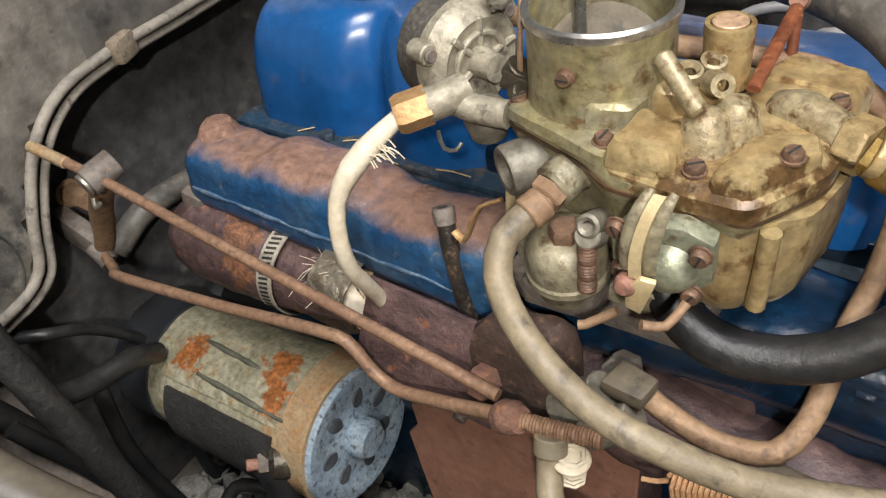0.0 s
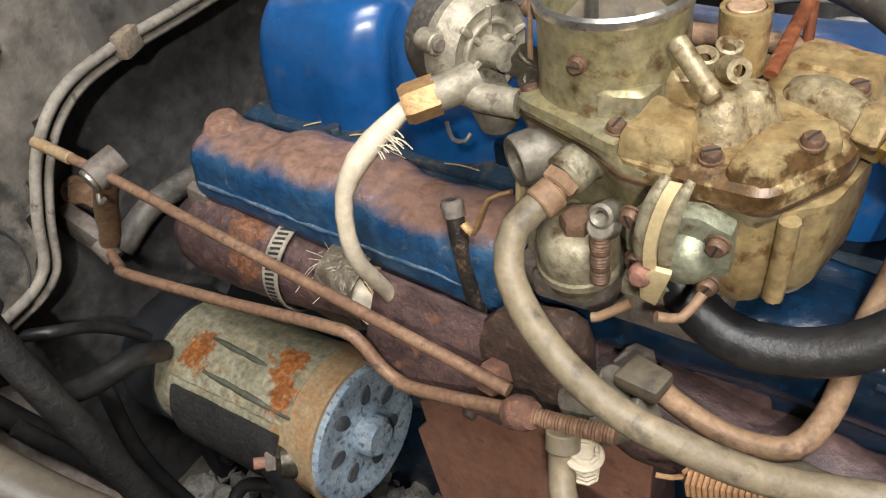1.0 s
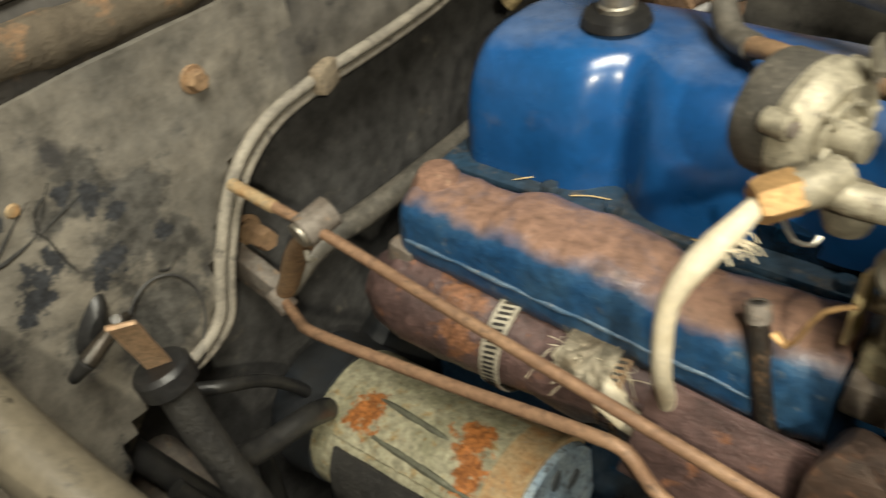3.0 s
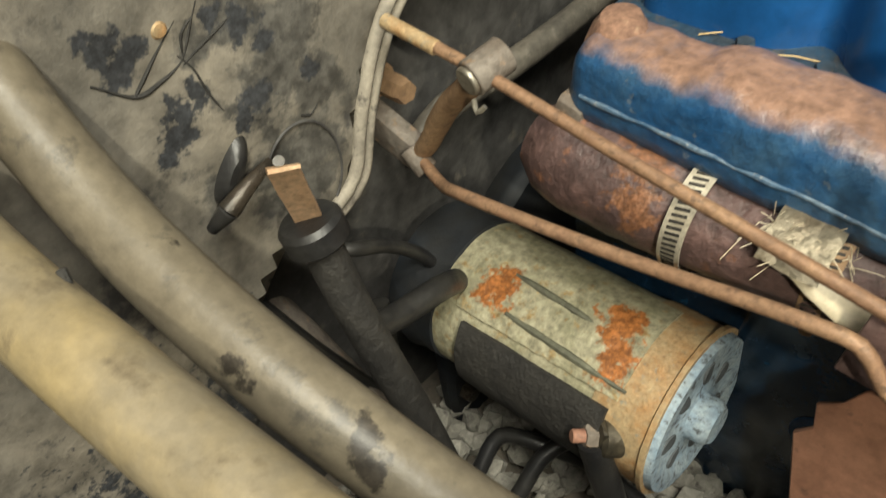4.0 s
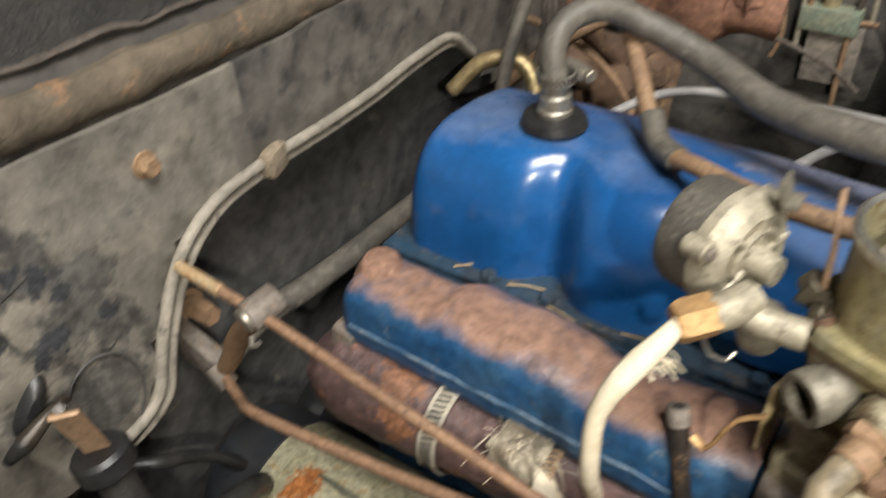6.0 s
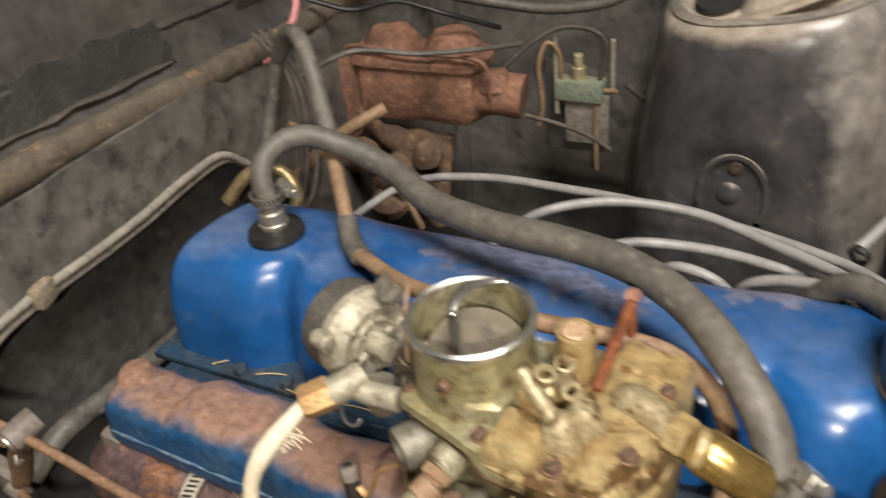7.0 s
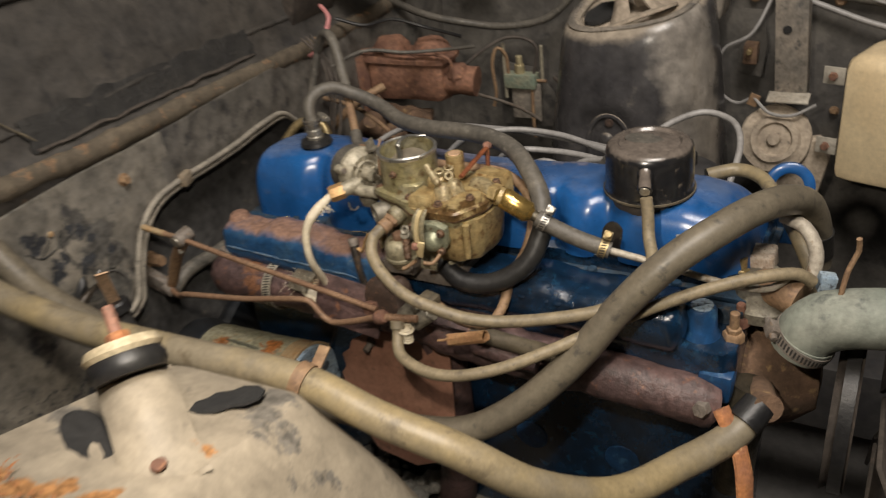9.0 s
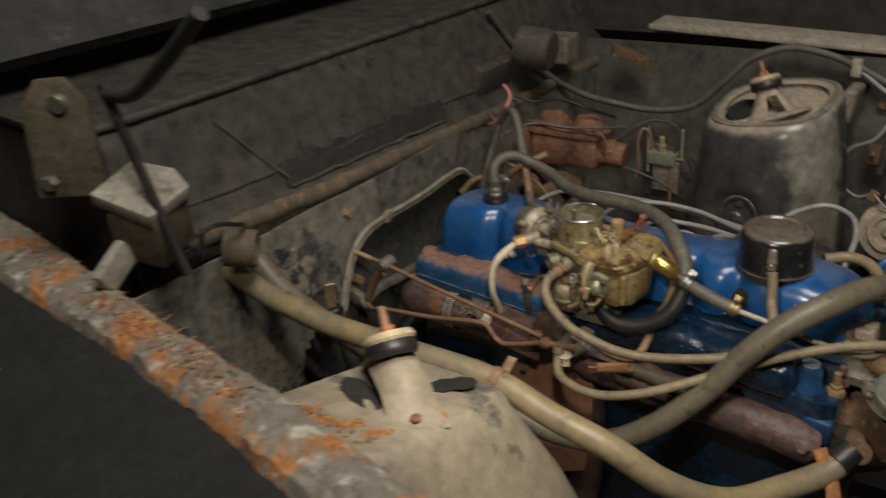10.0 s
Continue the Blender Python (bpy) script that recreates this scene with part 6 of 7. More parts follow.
part("socket", crumple(lathe([(0, 0.007), (0.0055, 0.0065), (0.0072, 0.003), (0.0074, -0.003), (0.0055, -0.0065), (0, -0.007)], along((0.000, -0.0825, 0.8165), (0.006, -0.0835, 0.8195)), 22), 0.0006, 110), RUST, joint)
part("threaded_rod", crumple(tube([(0.004, -0.0825, 0.8175), (0.020, -0.0805, 0.8185), (0.0375, -0.0780, 0.8200)], lambda u: 0.0036 + 0.0003 * math.sin(u * 150), 14, step=0.0006), 0.0001, 90), ROD, joint)
part("spring", tube([(0.0275 + 0.0046 * math.cos(i * 0.8) * (1 if i > 10 else 1.1), -0.0840 + 0.0046 * math.sin(i * 0.8), 0.8130 - 0.00034 * i) for i in range(52)], 0.0011, 6, smooth=False), SLEEVE, joint, "chalky white coil spring")
part("clip_washer", rod((0.0275, -0.084, 0.8080), (0.0275, -0.084, 0.8100), 0.0076, 20), SLEEVE, joint)
stay = thing("linkage_block", (-0.01, -0.05, 0.80), "oily rust-brown bracket block below the carburettor", "bracket")
part("block", crumple(stack([(-0.032, -0.064), (0.008, -0.064), (0.014, -0.040), (-0.026, -0.036)], [(0.0, 0.792), (0.0, 0.822), (0.003, 0.834), (0.008, 0.839)]), 0.0009, 70), RUST_OIL, stay)
part("tube_stub", rod((0.012, -0.062, 0.806), (0.030, -0.060, 0.8250), 0.0085, 18), ALLOY_DULL, stay)
part("tube_stub", rod((0.026, -0.066, 0.804), (0.044, -0.062, 0.818), 0.0080, 18), ALLOY_DULL, stay)
part("block_top", crumple(prism([(0, 0), (0.018, 0.001), (0.019, 0.013), (0.003, 0.014)], 0.009, pose(0.028, -0.061, 0.8235, 6, 4, -6), 0.002), 0.0006, 80), HINGE, stay, "grimy tan clamp block")
part("bolt", hexagon((-0.020, -0.066, 0.812), (-0.021, -0.074, 0.815), 0.0075), RUST, stay)
part("bolt", hexagon((0.027, -0.030, 0.806), (0.026, -0.040, 0.812), 0.0080), RUST_GREY, stay)
part("rust_flange", crumple(box((0.075, 0.003, 0.05), pose(-0.058, -0.056, 0.800, -20, 10, 4), 0.001), 0.002, 60), RUST_PURPLE, stay)
studl = thing("stay_rod", (-0.055, -0.025, 0.80), "oily brown hollow stay rod against the intake", "rod")
part("rod", crumple(tube([(-0.066, -0.020, 0.8520), (-0.060, -0.026, 0.832), (-0.053, -0.031, 0.808), (-0.047, -0.034, 0.793)], lambda u: 0.0044 - 0.0006 * u, 14), 0.0004, 140), POST_BROWN, studl)
part("collar", crumple(lathe([(0.0026, 0.0046), (0.0046, 0.0046), (0.0052, 0.003), (0.0050, -0.003), (0.0040, -0.004)], along((-0.0657, -0.0203, 0.8510), (-0.0680, -0.0180, 0.8590)), 18), 0.0003, 160), RUST_GREY, studl, "worn grey open end")
part("bore", rod((-0.0660, -0.0200, 0.8520), (-0.0668, -0.0192, 0.8548), 0.0030, 14), SLOT_DARK, studl, "dark hollow end")
part("nut", hexagon((-0.049, -0.034, 0.797), (-0.046, -0.0355, 0.788), 0.009), OILY, studl)
part("hook", tube([(-0.058, -0.024, 0.848), (-0.052, -0.026, 0.846), (-0.048, -0.0255, 0.855), (-0.043, -0.0235, 0.866), (-0.034, -0.020, 0.870)], 0.0022, 10, squash=0.5), BRASS_TAN, studl, "bent brassy strip")

coil = thing("throttle_spring", (0.08, -0.068, 0.80), "tan rusted coil return spring under the hose", "spring")
part("coil", tube([Vector((0.062, -0.068, 0.795)) + Vector((0.93, 0.0, 0.33)) * (0.00033 * i) + Vector((-0.0052 * 0.33 * math.cos(i * 0.9), 0.0052 * math.sin(i * 0.9), 0.0052 * 0.93 * math.cos(i * 0.9))) for i in range(130)], 0.0010, 6, smooth=False), RUST_TIP, coil)
part("hook", tube([(0.050, -0.069, 0.792), (0.056, -0.068, 0.793), (0.063, -0.066, 0.797)], 0.0011, 6), RUST_TIP, coil)

# ==== HOSES AND PIPES OVER THE ENGINE ====
h = thing("vacuum_hose", (0.1, -0.06, 0.82), "dusty tan rubber hose looping from carburettor to oil cap", "hose", "thin rubber hoses")
part("hose", tube([(-0.001, -0.045, 0.896), (-0.008, -0.060, 0.890), (-0.006, -0.070, 0.880), (0.006, -0.080, 0.871), (0.026, -0.088, 0.860), (0.046, -0.091, 0.852), (0.064, -0.090, 0.847), (0.088, -0.084, 0.838), (0.115, -0.073, 0.8320), (0.1660, -0.0560, 0.8360), (0.2050, -0.0400, 0.8440), (0.2270, -0.0180, 0.8540), (0.2300, 0.0060, 0.8640), (0.2200, 0.0300, 0.8760), (0.2165, 0.0385, 0.8940), (0.2140, 0.0420, 0.9080)], 0.0055, 18), HOSE_TAN, h)
h2 = thing("vacuum_hose", (0.15, -0.07, 0.80), "dusty tan rubber hose tied to another and running forward", "hose", "thin rubber hoses")
part("hose", tube([(0.0185, -0.0830, 0.8160), (0.0205, -0.0890, 0.8040), (0.0280, -0.1010, 0.7950), (0.0600, -0.1120, 0.7915), (0.0880, -0.1100, 0.7925), (0.1250, -0.0970, 0.8000), (0.1650, -0.0730, 0.8130), (0.2050, -0.0420, 0.8270), (0.2460, -0.0160, 0.8420), (0.2820, 0.0050, 0.8520), (0.3140, 0.0250, 0.8560), (0.3420, 0.0450, 0.8520), (0.3520, 0.0520, 0.8420)], 0.0054, 16), HOSE_TAN, h2)
for host, a, b in ((h, (-0.0006, -0.0438, 0.8966), (-0.0040, -0.0510, 0.8940)), (h2, (0.0183, -0.0825, 0.8170), (0.0195, -0.0860, 0.8100))):
    part("end_collar", rod(a, b, 0.0067, 20), RUBBER_TAN if host == h2 else RUST_TAN, host, "tan hose end collar")
tie = solo("cable_tie", band(along((0.2040, -0.0425, 0.8350), (0.222, -0.032, 0.841)) @ Matrix.Diagonal((1.6, 1.0, 1, 1)), 0.0085, 0.003, 0.001, 26), STRAW, "straw-coloured tie binding two hoses", "tie")

big = thing("heater_hose", (0.2, 0.0, 0.80), "thick dusty brown heater hose arching over the engine", "hose", "heater hoses")
part("hose", tube([(-0.362, -0.2170, 0.9330), (-0.330, -0.2190, 0.9040), (-0.295, -0.2200, 0.8780), (-0.262, -0.2200, 0.8630), (-0.200, -0.2150, 0.8390), (-0.120, -0.1940, 0.7940), (-0.030, -0.1450, 0.7500), (0.040, -0.1180, 0.7220), (0.090, -0.105, 0.7250), (0.133, -0.090, 0.7500), (0.179, -0.065, 0.7950), (0.215, -0.040, 0.8450), (0.250, -0.018, 0.8840), (0.280, 0.014, 0.9010), (0.304, 0.056, 0.9030), (0.322, 0.092, 0.8950), (0.336, 0.1250, 0.8750), (0.345, 0.1450, 0.8350), (0.347, 0.1500, 0.8000)], 0.0134, 24), RUBBER, big)
part("end_cuff", tube([(0.3445, 0.144, 0.838), (0.3465, 0.149, 0.812)], 0.0146, 24), RUBBER_BLACK, big, "black rubber end cuff")
big2 = thing("heater_hose", (0.1, -0.22, 0.82), "thick dusty tan heater hose passing the shock tower", "hose", "heater hoses")
part("hose", tube([(-0.342, -0.2620, 0.9150), (-0.320, -0.2610, 0.9100), (-0.262, -0.2590, 0.8930), (-0.220, -0.2560, 0.8860), (-0.183, -0.2530, 0.8800), (-0.080, -0.2440, 0.8750), (0.030, -0.2260, 0.8620), (0.090, -0.2230, 0.8430), (0.150, -0.2150, 0.8240), (0.200, -0.1930, 0.7850), (0.245, -0.1430, 0.7450), (0.280, -0.0850, 0.7330), (0.312, -0.0380, 0.7350), (0.328, -0.0120, 0.7520)], 0.0134, 24), RUBBER_TAN, big2)
part("split", crumple(tube([(-0.249, -0.2465, 0.8985), (-0.2455, -0.2475, 0.8965), (-0.243, -0.250, 0.8945)], 0.0016, 8), 0.0004, 200), TAR, big2, "dark crack in the rubber")
part("end_cuff", tube([(0.318, -0.029, 0.742), (0.328, -0.012, 0.752)], 0.0146, 24), RUBBER_BLACK, big2, "black rubber end cuff")
clip = thing("hose_clip", (0.03, -0.21, 0.86), "bent rusty clip holding the hose to the tower", "clip")
part("clip", band(along((0.029, -0.2265, 0.8622), (0.075, -0.224, 0.849)), 0.0140, 0.010, 0.0014, 28), RUST_TAN, clip)
part("tab", box((0.010, 0.018, 0.002), pose(0.033, -0.206, 0.872, 30, 0, 0), 0.0006), RUST_TAN, clip)

pcv = thing("breather_valve", (-0.196, 0.108, 0.894), "steel breather valve in a black grommet on the rocker cover", "valve")
part("grommet", lathe([(0, 0.003), (0.012, 0.0035), (0.0175, 0.0015), (0.0190, -0.003)], pose(-0.194, 0.106, 0.8955), 28), RUBBER_BLACK, pcv)
part("body", lathe([(0.0095, 0.0), (0.0100, 0.004), (0.0088, 0.005), (0.0088, 0.012), (0.0075, 0.013), (0.0075, 0.024)], pose(-0.194, 0.106, 0.8975), 24), STEEL_DULL, pcv)
worm_clamp("hose_clamp", (-0.1945, 0.1065, 0.9200), (0, 0, 1), 0.0098, 0.006, "small steel clamp round the breather hose", "small hose clamps", 4.2, 24)
ph = thing("breather_hose", (0.0, 0.1, 0.93), "grey-dusted black breather hose curving over the rocker cover", "hose")
part("hose", tube([(-0.1945, 0.1065, 0.9150), (-0.1990, 0.1110, 0.9330), (-0.1975, 0.1220, 0.9440), (-0.1850, 0.1390, 0.9480), (-0.1650, 0.1520, 0.9380), (-0.1300, 0.1530, 0.9250), (-0.0900, 0.1330, 0.9180), (-0.0450, 0.1180, 0.9190), (0.0000, 0.1080, 0.9230), (0.0400, 0.0960, 0.9250), (0.0750, 0.0740, 0.9250), (0.1000, 0.0500, 0.9190), (0.1210, 0.0270, 0.9040), (0.1300, 0.0080, 0.8820)], lambda u: 0.0068 + 0.0022 * min(1, u * 2.2), 20), HOSE_GREY, ph)
part("hose_end", tube([(0.1300, 0.0080, 0.8820), (0.1230, -0.0070, 0.8590), (0.1060, -0.0180, 0.8430), (0.0850, -0.0250, 0.8350), (0.0620, -0.0280, 0.8350), (0.0450, -0.0240, 0.8420), (0.0330, -0.0160, 0.8530)], 0.0094, 20), RUBBER_BLACK, ph, "clean black lower length of the hose")

pipe = thing("fuel_pipe", (-0.1, 0.1, 0.92), "rust-brown steel pipe bending round the carburettor", "pipe")
part("pipe", tube([(-0.1860, 0.1700, 0.9380), (-0.1620, 0.1400, 0.9180), (-0.1400, 0.1130, 0.9000), (-0.1270, 0.0970, 0.8980), (-0.1080, 0.0840, 0.9030), (-0.0700, 0.0640, 0.9080), (-0.0200, 0.0560, 0.9100), (0.0400, 0.0560, 0.9100), (0.0720, 0.0560, 0.9080), (0.0960, 0.0500, 0.8950), (0.1060, 0.0380, 0.8700), (0.1060, 0.0200, 0.8500), (0.1020, -0.0060, 0.8350), (0.0990, -0.0300, 0.8110), (0.0920, -0.0420, 0.8030), (0.0740, -0.0470, 0.8020), (0.0550, -0.0480, 0.8080), (0.0420, -0.0480, 0.8160)], 0.0048, 16), RUST_TAN, pipe)
part("rubber_sleeve", tube([(-0.1430, 0.1165, 0.9050), (-0.1330, 0.1040, 0.8980), (-0.1170, 0.0900, 0.9000)], 0.0066, 16), HOSE_GREY, pipe)
part("upper_hose", tube([(-0.2620, 0.2250, 0.9620), (-0.2450, 0.2200, 0.9830), (-0.2250, 0.2080, 0.9860), (-0.2080, 0.1940, 0.9690), (-0.1950, 0.1800, 0.9480), (-0.1830, 0.1670, 0.9340)], 0.0062, 16), HOSE_GREY, pipe, "grey rubber hose over the pipe")
part("down_hose", tube([(-0.2620, 0.2250, 0.9620), (-0.2750, 0.2180, 0.9200), (-0.2850, 0.2050, 0.8700), (-0.2950, 0.2000, 0.8000)], 0.0050, 14), HOSE_GREY, pipe)

filt = thing("fuel_filter", (0.115, 0.0, 0.90), "gold passivated inline fuel filter", "filter")
part("body", lathe([(0.005, -0.002), (0.0085, 0.0), (0.0098, 0.002), (0.0098, 0.026), (0.0080, 0.0285), (0.005, 0.031)], along((0.0985, -0.0035, 0.9165), (0.1290, -0.001, 0.8985)), 30), GOLD, filt)
part("collar", hexagon((0.0945, -0.0022, 0.9172), (0.0995, -0.003, 0.9155), 0.0090), GOLD, filt)
part("spigot", rod((0.124, -0.0015, 0.9015), (0.138, 0.0005, 0.8945), 0.005, 16), DARK_METAL, filt)
fh = thing("fuel_hose", (0.16, 0.0, 0.87), "short black fuel hose between two clamps", "hose")
part("hose", tube([(0.1290, -0.0010, 0.8990), (0.1450, 0.0010, 0.8895), (0.1650, 0.0030, 0.8810), (0.1930, 0.0060, 0.8720)], 0.0074, 18), HOSE_GREY, fh)
worm_clamp("hose_clamp", (0.1350, 0.0000, 0.8950), (0.85, 0.1, -0.5), 0.0078, 0.007, "bright steel fuel hose clamp", "fuel hose clamps", 1.0, 22, STEEL)
worm_clamp("hose_clamp", (0.1870, 0.0055, 0.8735), (0.9, 0.1, -0.3), 0.0078, 0.007, "brassy fuel hose clamp", "fuel hose clamps", 1.0, 22, BRASS_DULL)
fl = thing("fuel_line", (0.25, 0.02, 0.85), "thin pale steel fuel line running forward", "pipe")
part("line", tube([(0.1900, 0.0060, 0.8720), (0.2200, 0.0120, 0.8640), (0.2490, 0.0180, 0.8550), (0.2800, 0.0240, 0.8460), (0.3050, 0.0300, 0.8400), (0.3230, 0.0380, 0.8390), (0.3330, 0.0480, 0.8440)], 0.0032, 12), PALE, fl)

cap = thing("oil_filler_cap", (0.200, 0.102, 0.875), "gloss black oil filler breather cap on the rocker cover", "cap")
part("can", lathe([(0.0340, 0.8880), (0.0408, 0.8885), (0.0416, 0.8905), (0.0408, 0.8920), (0.0402, 0.894), (0.0402, 0.926), (0.0385, 0.9320), (0.0345, 0.9350), (0.0290, 0.9358), (0.0270, 0.9338), (0.0245, 0.9343), (0.0200, 0.9358), (0, 0.9362)], pose(0.2, 0.1, 0.0), 64), GLOSS_BLACK, cap)
part("lip", lathe([(0.0400, 0.8880), (0.0424, 0.8882), (0.0424, 0.8902), (0.0404, 0.8908)], pose(0.2, 0.1, 0), 64, closed=True), HINGE, cap, "dusty tan lip of the cap")
part("seat", lathe([(0.0300, 0.866), (0.0350, 0.872), (0.0360, 0.8860), (0.0350, 0.8895)], pose(0.2, 0.1, 0), 48), DARK_BROWN, cap, "grimy seat ring")
part("dust", crumple(lathe([(0, 0.9366), (0.012, 0.9364), (0.0165, 0.9358)], pose(0.194, 0.103, 0) @ Matrix.Diagonal((1.1, 0.7, 1, 1)), 24), 0.0007, 160), CAP_DUST, cap, "patch of dust on the cap")
noz = part("nozzle", lathe([(0.0042, 0.022), (0.0062, 0.022), (0.0066, 0.020), (0.0066, 0.006), (0.0078, 0.002), (0.009, 0.0)], along((0.2070, 0.064, 0.9190), (0.2120, 0.0440, 0.9130)), 22), GLOSS_BLACK, cap)
part("bore", rod((0.2121, 0.0437, 0.9129), (0.2123, 0.0427, 0.9126), 0.0046, 16), STEEL_DULL, noz)
part("oil_patch", crumple(lathe([(0, 0.0012), (0.010, 0.001), (0.013, -0.0005)], along((0.178, 0.0585, 0.850), (0.178, 0.0, 0.852)) @ Matrix.Diagonal((0.9, 1.5, 1, 1)), 20), 0.0005, 120), OILY, cover, "dark oily smudge")


def lead(points, label, group="spark plug leads", r=0.0036):
    return solo("plug_lead", tube(points, r, 12), WIRE, label, "lead", group)


lead([(-0.255, 0.250, 0.800), (-0.200, 0.285, 0.832), (-0.142, 0.300, 0.838), (-0.052, 0.288, 0.846), (0.018, 0.275, 0.850), (0.090, 0.255, 0.852), (0.150, 0.215, 0.862), (0.178, 0.170, 0.872)], "long grey spark plug lead along the engine")
lead([(-0.100, 0.215, 0.825), (-0.060, 0.225, 0.860), (-0.015, 0.250, 0.864), (0.040, 0.262, 0.858), (0.100, 0.230, 0.862), (0.150, 0.180, 0.876), (0.170, 0.152, 0.880)], "grey spark plug lead crossing over another")
lead([(-0.030, 0.215, 0.820), (0.000, 0.215, 0.852), (0.050, 0.228, 0.852), (0.110, 0.218, 0.852), (0.160, 0.180, 0.858), (0.190, 0.165, 0.862)], "grey spark plug lead lying low")
lead([(0.075, 0.205, 0.820), (0.090, 0.198, 0.852), (0.120, 0.190, 0.866), (0.150, 0.180, 0.868), (0.180, 0.170, 0.860)], "short grey spark plug lead")
lead([(0.145, 0.245, 0.858), (0.172, 0.285, 0.874), (0.204, 0.310, 0.879), (0.236, 0.300, 0.874), (0.250, 0.270, 0.862), (0.250, 0.235, 0.842), (0.245, 0.210, 0.820)], "grey coil lead in a high loop")
lead([(0.02, 0.22, 0.815), (0.04, 0.212, 0.845), (0.07, 0.208, 0.842), (0.09, 0.208, 0.815)], "short grey lead bent behind the cover")
boot = solo("lead_tie", band(along((0.147, 0.240, 0.858), (0.16, 0.262, 0.866)), 0.0058, 0.004, 0.0012, 20), RUBBER_BLACK, "black tie round the leads", "tie")
dist = thing("distributor", (0.19, 0.235, 0.80), "dark distributor half hidden behind the cover", "distributor")
part("body", lathe([(0, 0.850), (0.02, 0.850), (0.032, 0.842), (0.035, 0.82), (0.035, 0.70), (0.02, 0.69)], pose(0.205, 0.236, 0.0), 32), BLACK, dist)
part("tower", rod((0.205, 0.236, 0.848), (0.205, 0.236, 0.862), 0.008, 16), RUBBER_BLACK, dist)
bp = thing("bypass_hose", (0.28, 0.19, 0.86), "dusty thin hose bending round the front of the cover", "hose")
part("hose", tube([(0.2350, 0.1800, 0.8660), (0.2620, 0.1950, 0.8680), (0.2850, 0.1850, 0.8680), (0.3050, 0.1560, 0.8620), (0.3280, 0.1250, 0.8450), (0.3480, 0.0980, 0.8220), (0.3600, 0.0800, 0.8000)], 0.0068, 16), RUBBER_TAN, bp)
ch2 = thing("cable_elbow", (0.15, 0.165, 0.875), "grey rubber elbow beside the filler cap", "elbow")
part("elbow", tube([(0.120, 0.185, 0.845), (0.135, 0.180, 0.872), (0.150, 0.168, 0.884), (0.166, 0.150, 0.884)], 0.0078, 16), HOSE_GREY, ch2)

# ==== FRONT OF THE ENGINE ====
eye = thing("lifting_eye", (0.312, 0.187, 0.83), "blue painted steel ring on the front of the engine", "ring")
part("ring", lathe([(0.0132, -0.004), (0.0132, 0.004), (0.0150, 0.0052), (0.0215, 0.0052), (0.0232, 0.004), (0.0232, -0.004), (0.0215, -0.0052), (0.0150, -0.0052)], look((0.312, 0.187, 0.860), (0.36, -0.1, 0.94)), 40, closed=True), BLUE, eye)
part("shank", box((0.022, 0.010, 0.045), pose(0.313, 0.187, 0.820), 0.002), BLUE_OLD, eye)
thermo = thing("thermostat_housing", (0.315, 0.06, 0.78), "corroded thermostat housing with rusty bolts", "housing")
part("housing", crumple(lathe([(0.030, 0.0), (0.030, 0.010), (0.024, 0.016), (0.020, 0.034), (0, 0.036)], pose(0.312, 0.066, 0.798), 32), 0.001, 80), ALLOY_DULL, thermo)
part("outlet", tube([(0.312, 0.066, 0.818), (0.325, 0.058, 0.826), (0.345, 0.050, 0.824)], 0.017, 20), RUST_TAN, thermo)
part("flange", crumple(prism([(-0.035, -0.018), (0.035, -0.018), (0.042, 0), (0.035, 0.018), (-0.035, 0.018), (-0.042, 0)], 0.008, pose(0.310, 0.064, 0.790), 0.002), 0.0006, 90), RUST_GREY, thermo)
for x, y in ((0.299, 0.040), (0.338, 0.085)):
    part("bolt", join(hexagon((x, y, 0.794), (x, y, 0.803), 0.009), rod((x, y, 0.802), (x, y, 0.816), 0.004, 12)), RUST_PINK, thermo, "rusty red bolt")
part("sender", join(hexagon((0.292, 0.070, 0.826), (0.292, 0.070, 0.834), 0.008), rod((0.292, 0.070, 0.833), (0.292, 0.070, 0.845), 0.005, 14)), BRASS_DULL, thermo)
part("crust", crumple(box((0.036, 0.026, 0.020), pose(0.300, 0.088, 0.835), 0.004, 3), 0.004, 80), CORRODED, thermo, "chalky corrosion")
rh = thing("radiator_hose", (0.42, 0.04, 0.82), "fat grey-green top radiator hose", "hose")
part("hose", crumple(tube([(0.348, 0.030, 0.790), (0.360, 0.030, 0.814), (0.386, 0.032, 0.826), (0.43, 0.040, 0.828), (0.50, 0.055, 0.828), (0.60, 0.07, 0.835)], 0.0250, 30), 0.0012, 40), HEATER, rh)
part("end_cuff", tube([(0.350, 0.030, 0.794), (0.3545, 0.030, 0.804)], 0.0262, 30), HEATER, rh)
worm_clamp("hose_clamp", (0.352, 0.0300, 0.7980), (0.5, 0, 0.9), 0.0258, 0.010, "corroded clamp on the radiator hose", "radiator hose clamps", 2.0, 50, RUST_GREY)
wp = thing("water_pump", (0.335, 0.07, 0.70), "rusty water pump and pulley at the engine front", "water pump")
part("body", crumple(lathe([(0, 0.05), (0.03, 0.05), (0.045, 0.03), (0.06, 0.0), (0.06, -0.02)], pose(0.318, 0.08, 0.72, 0, 90, 0), 32), 0.002, 60), RUST_BROWN, wp)
part("pulley", lathe([(0.02, 0.0), (0.075, 0.0), (0.085, -0.004), (0.075, 0.008), (0.085, 0.016), (0.075, 0.016), (0.02, 0.016)], pose(0.385, 0.08, 0.70, 0, 90, 0), 48), DARK_BROWN, wp)
part("belt", band(pose(0.393, 0.08, 0.70, 0, 90, 0), 0.079, 0.011, 0.007, 48), RUBBER_BLACK, wp)
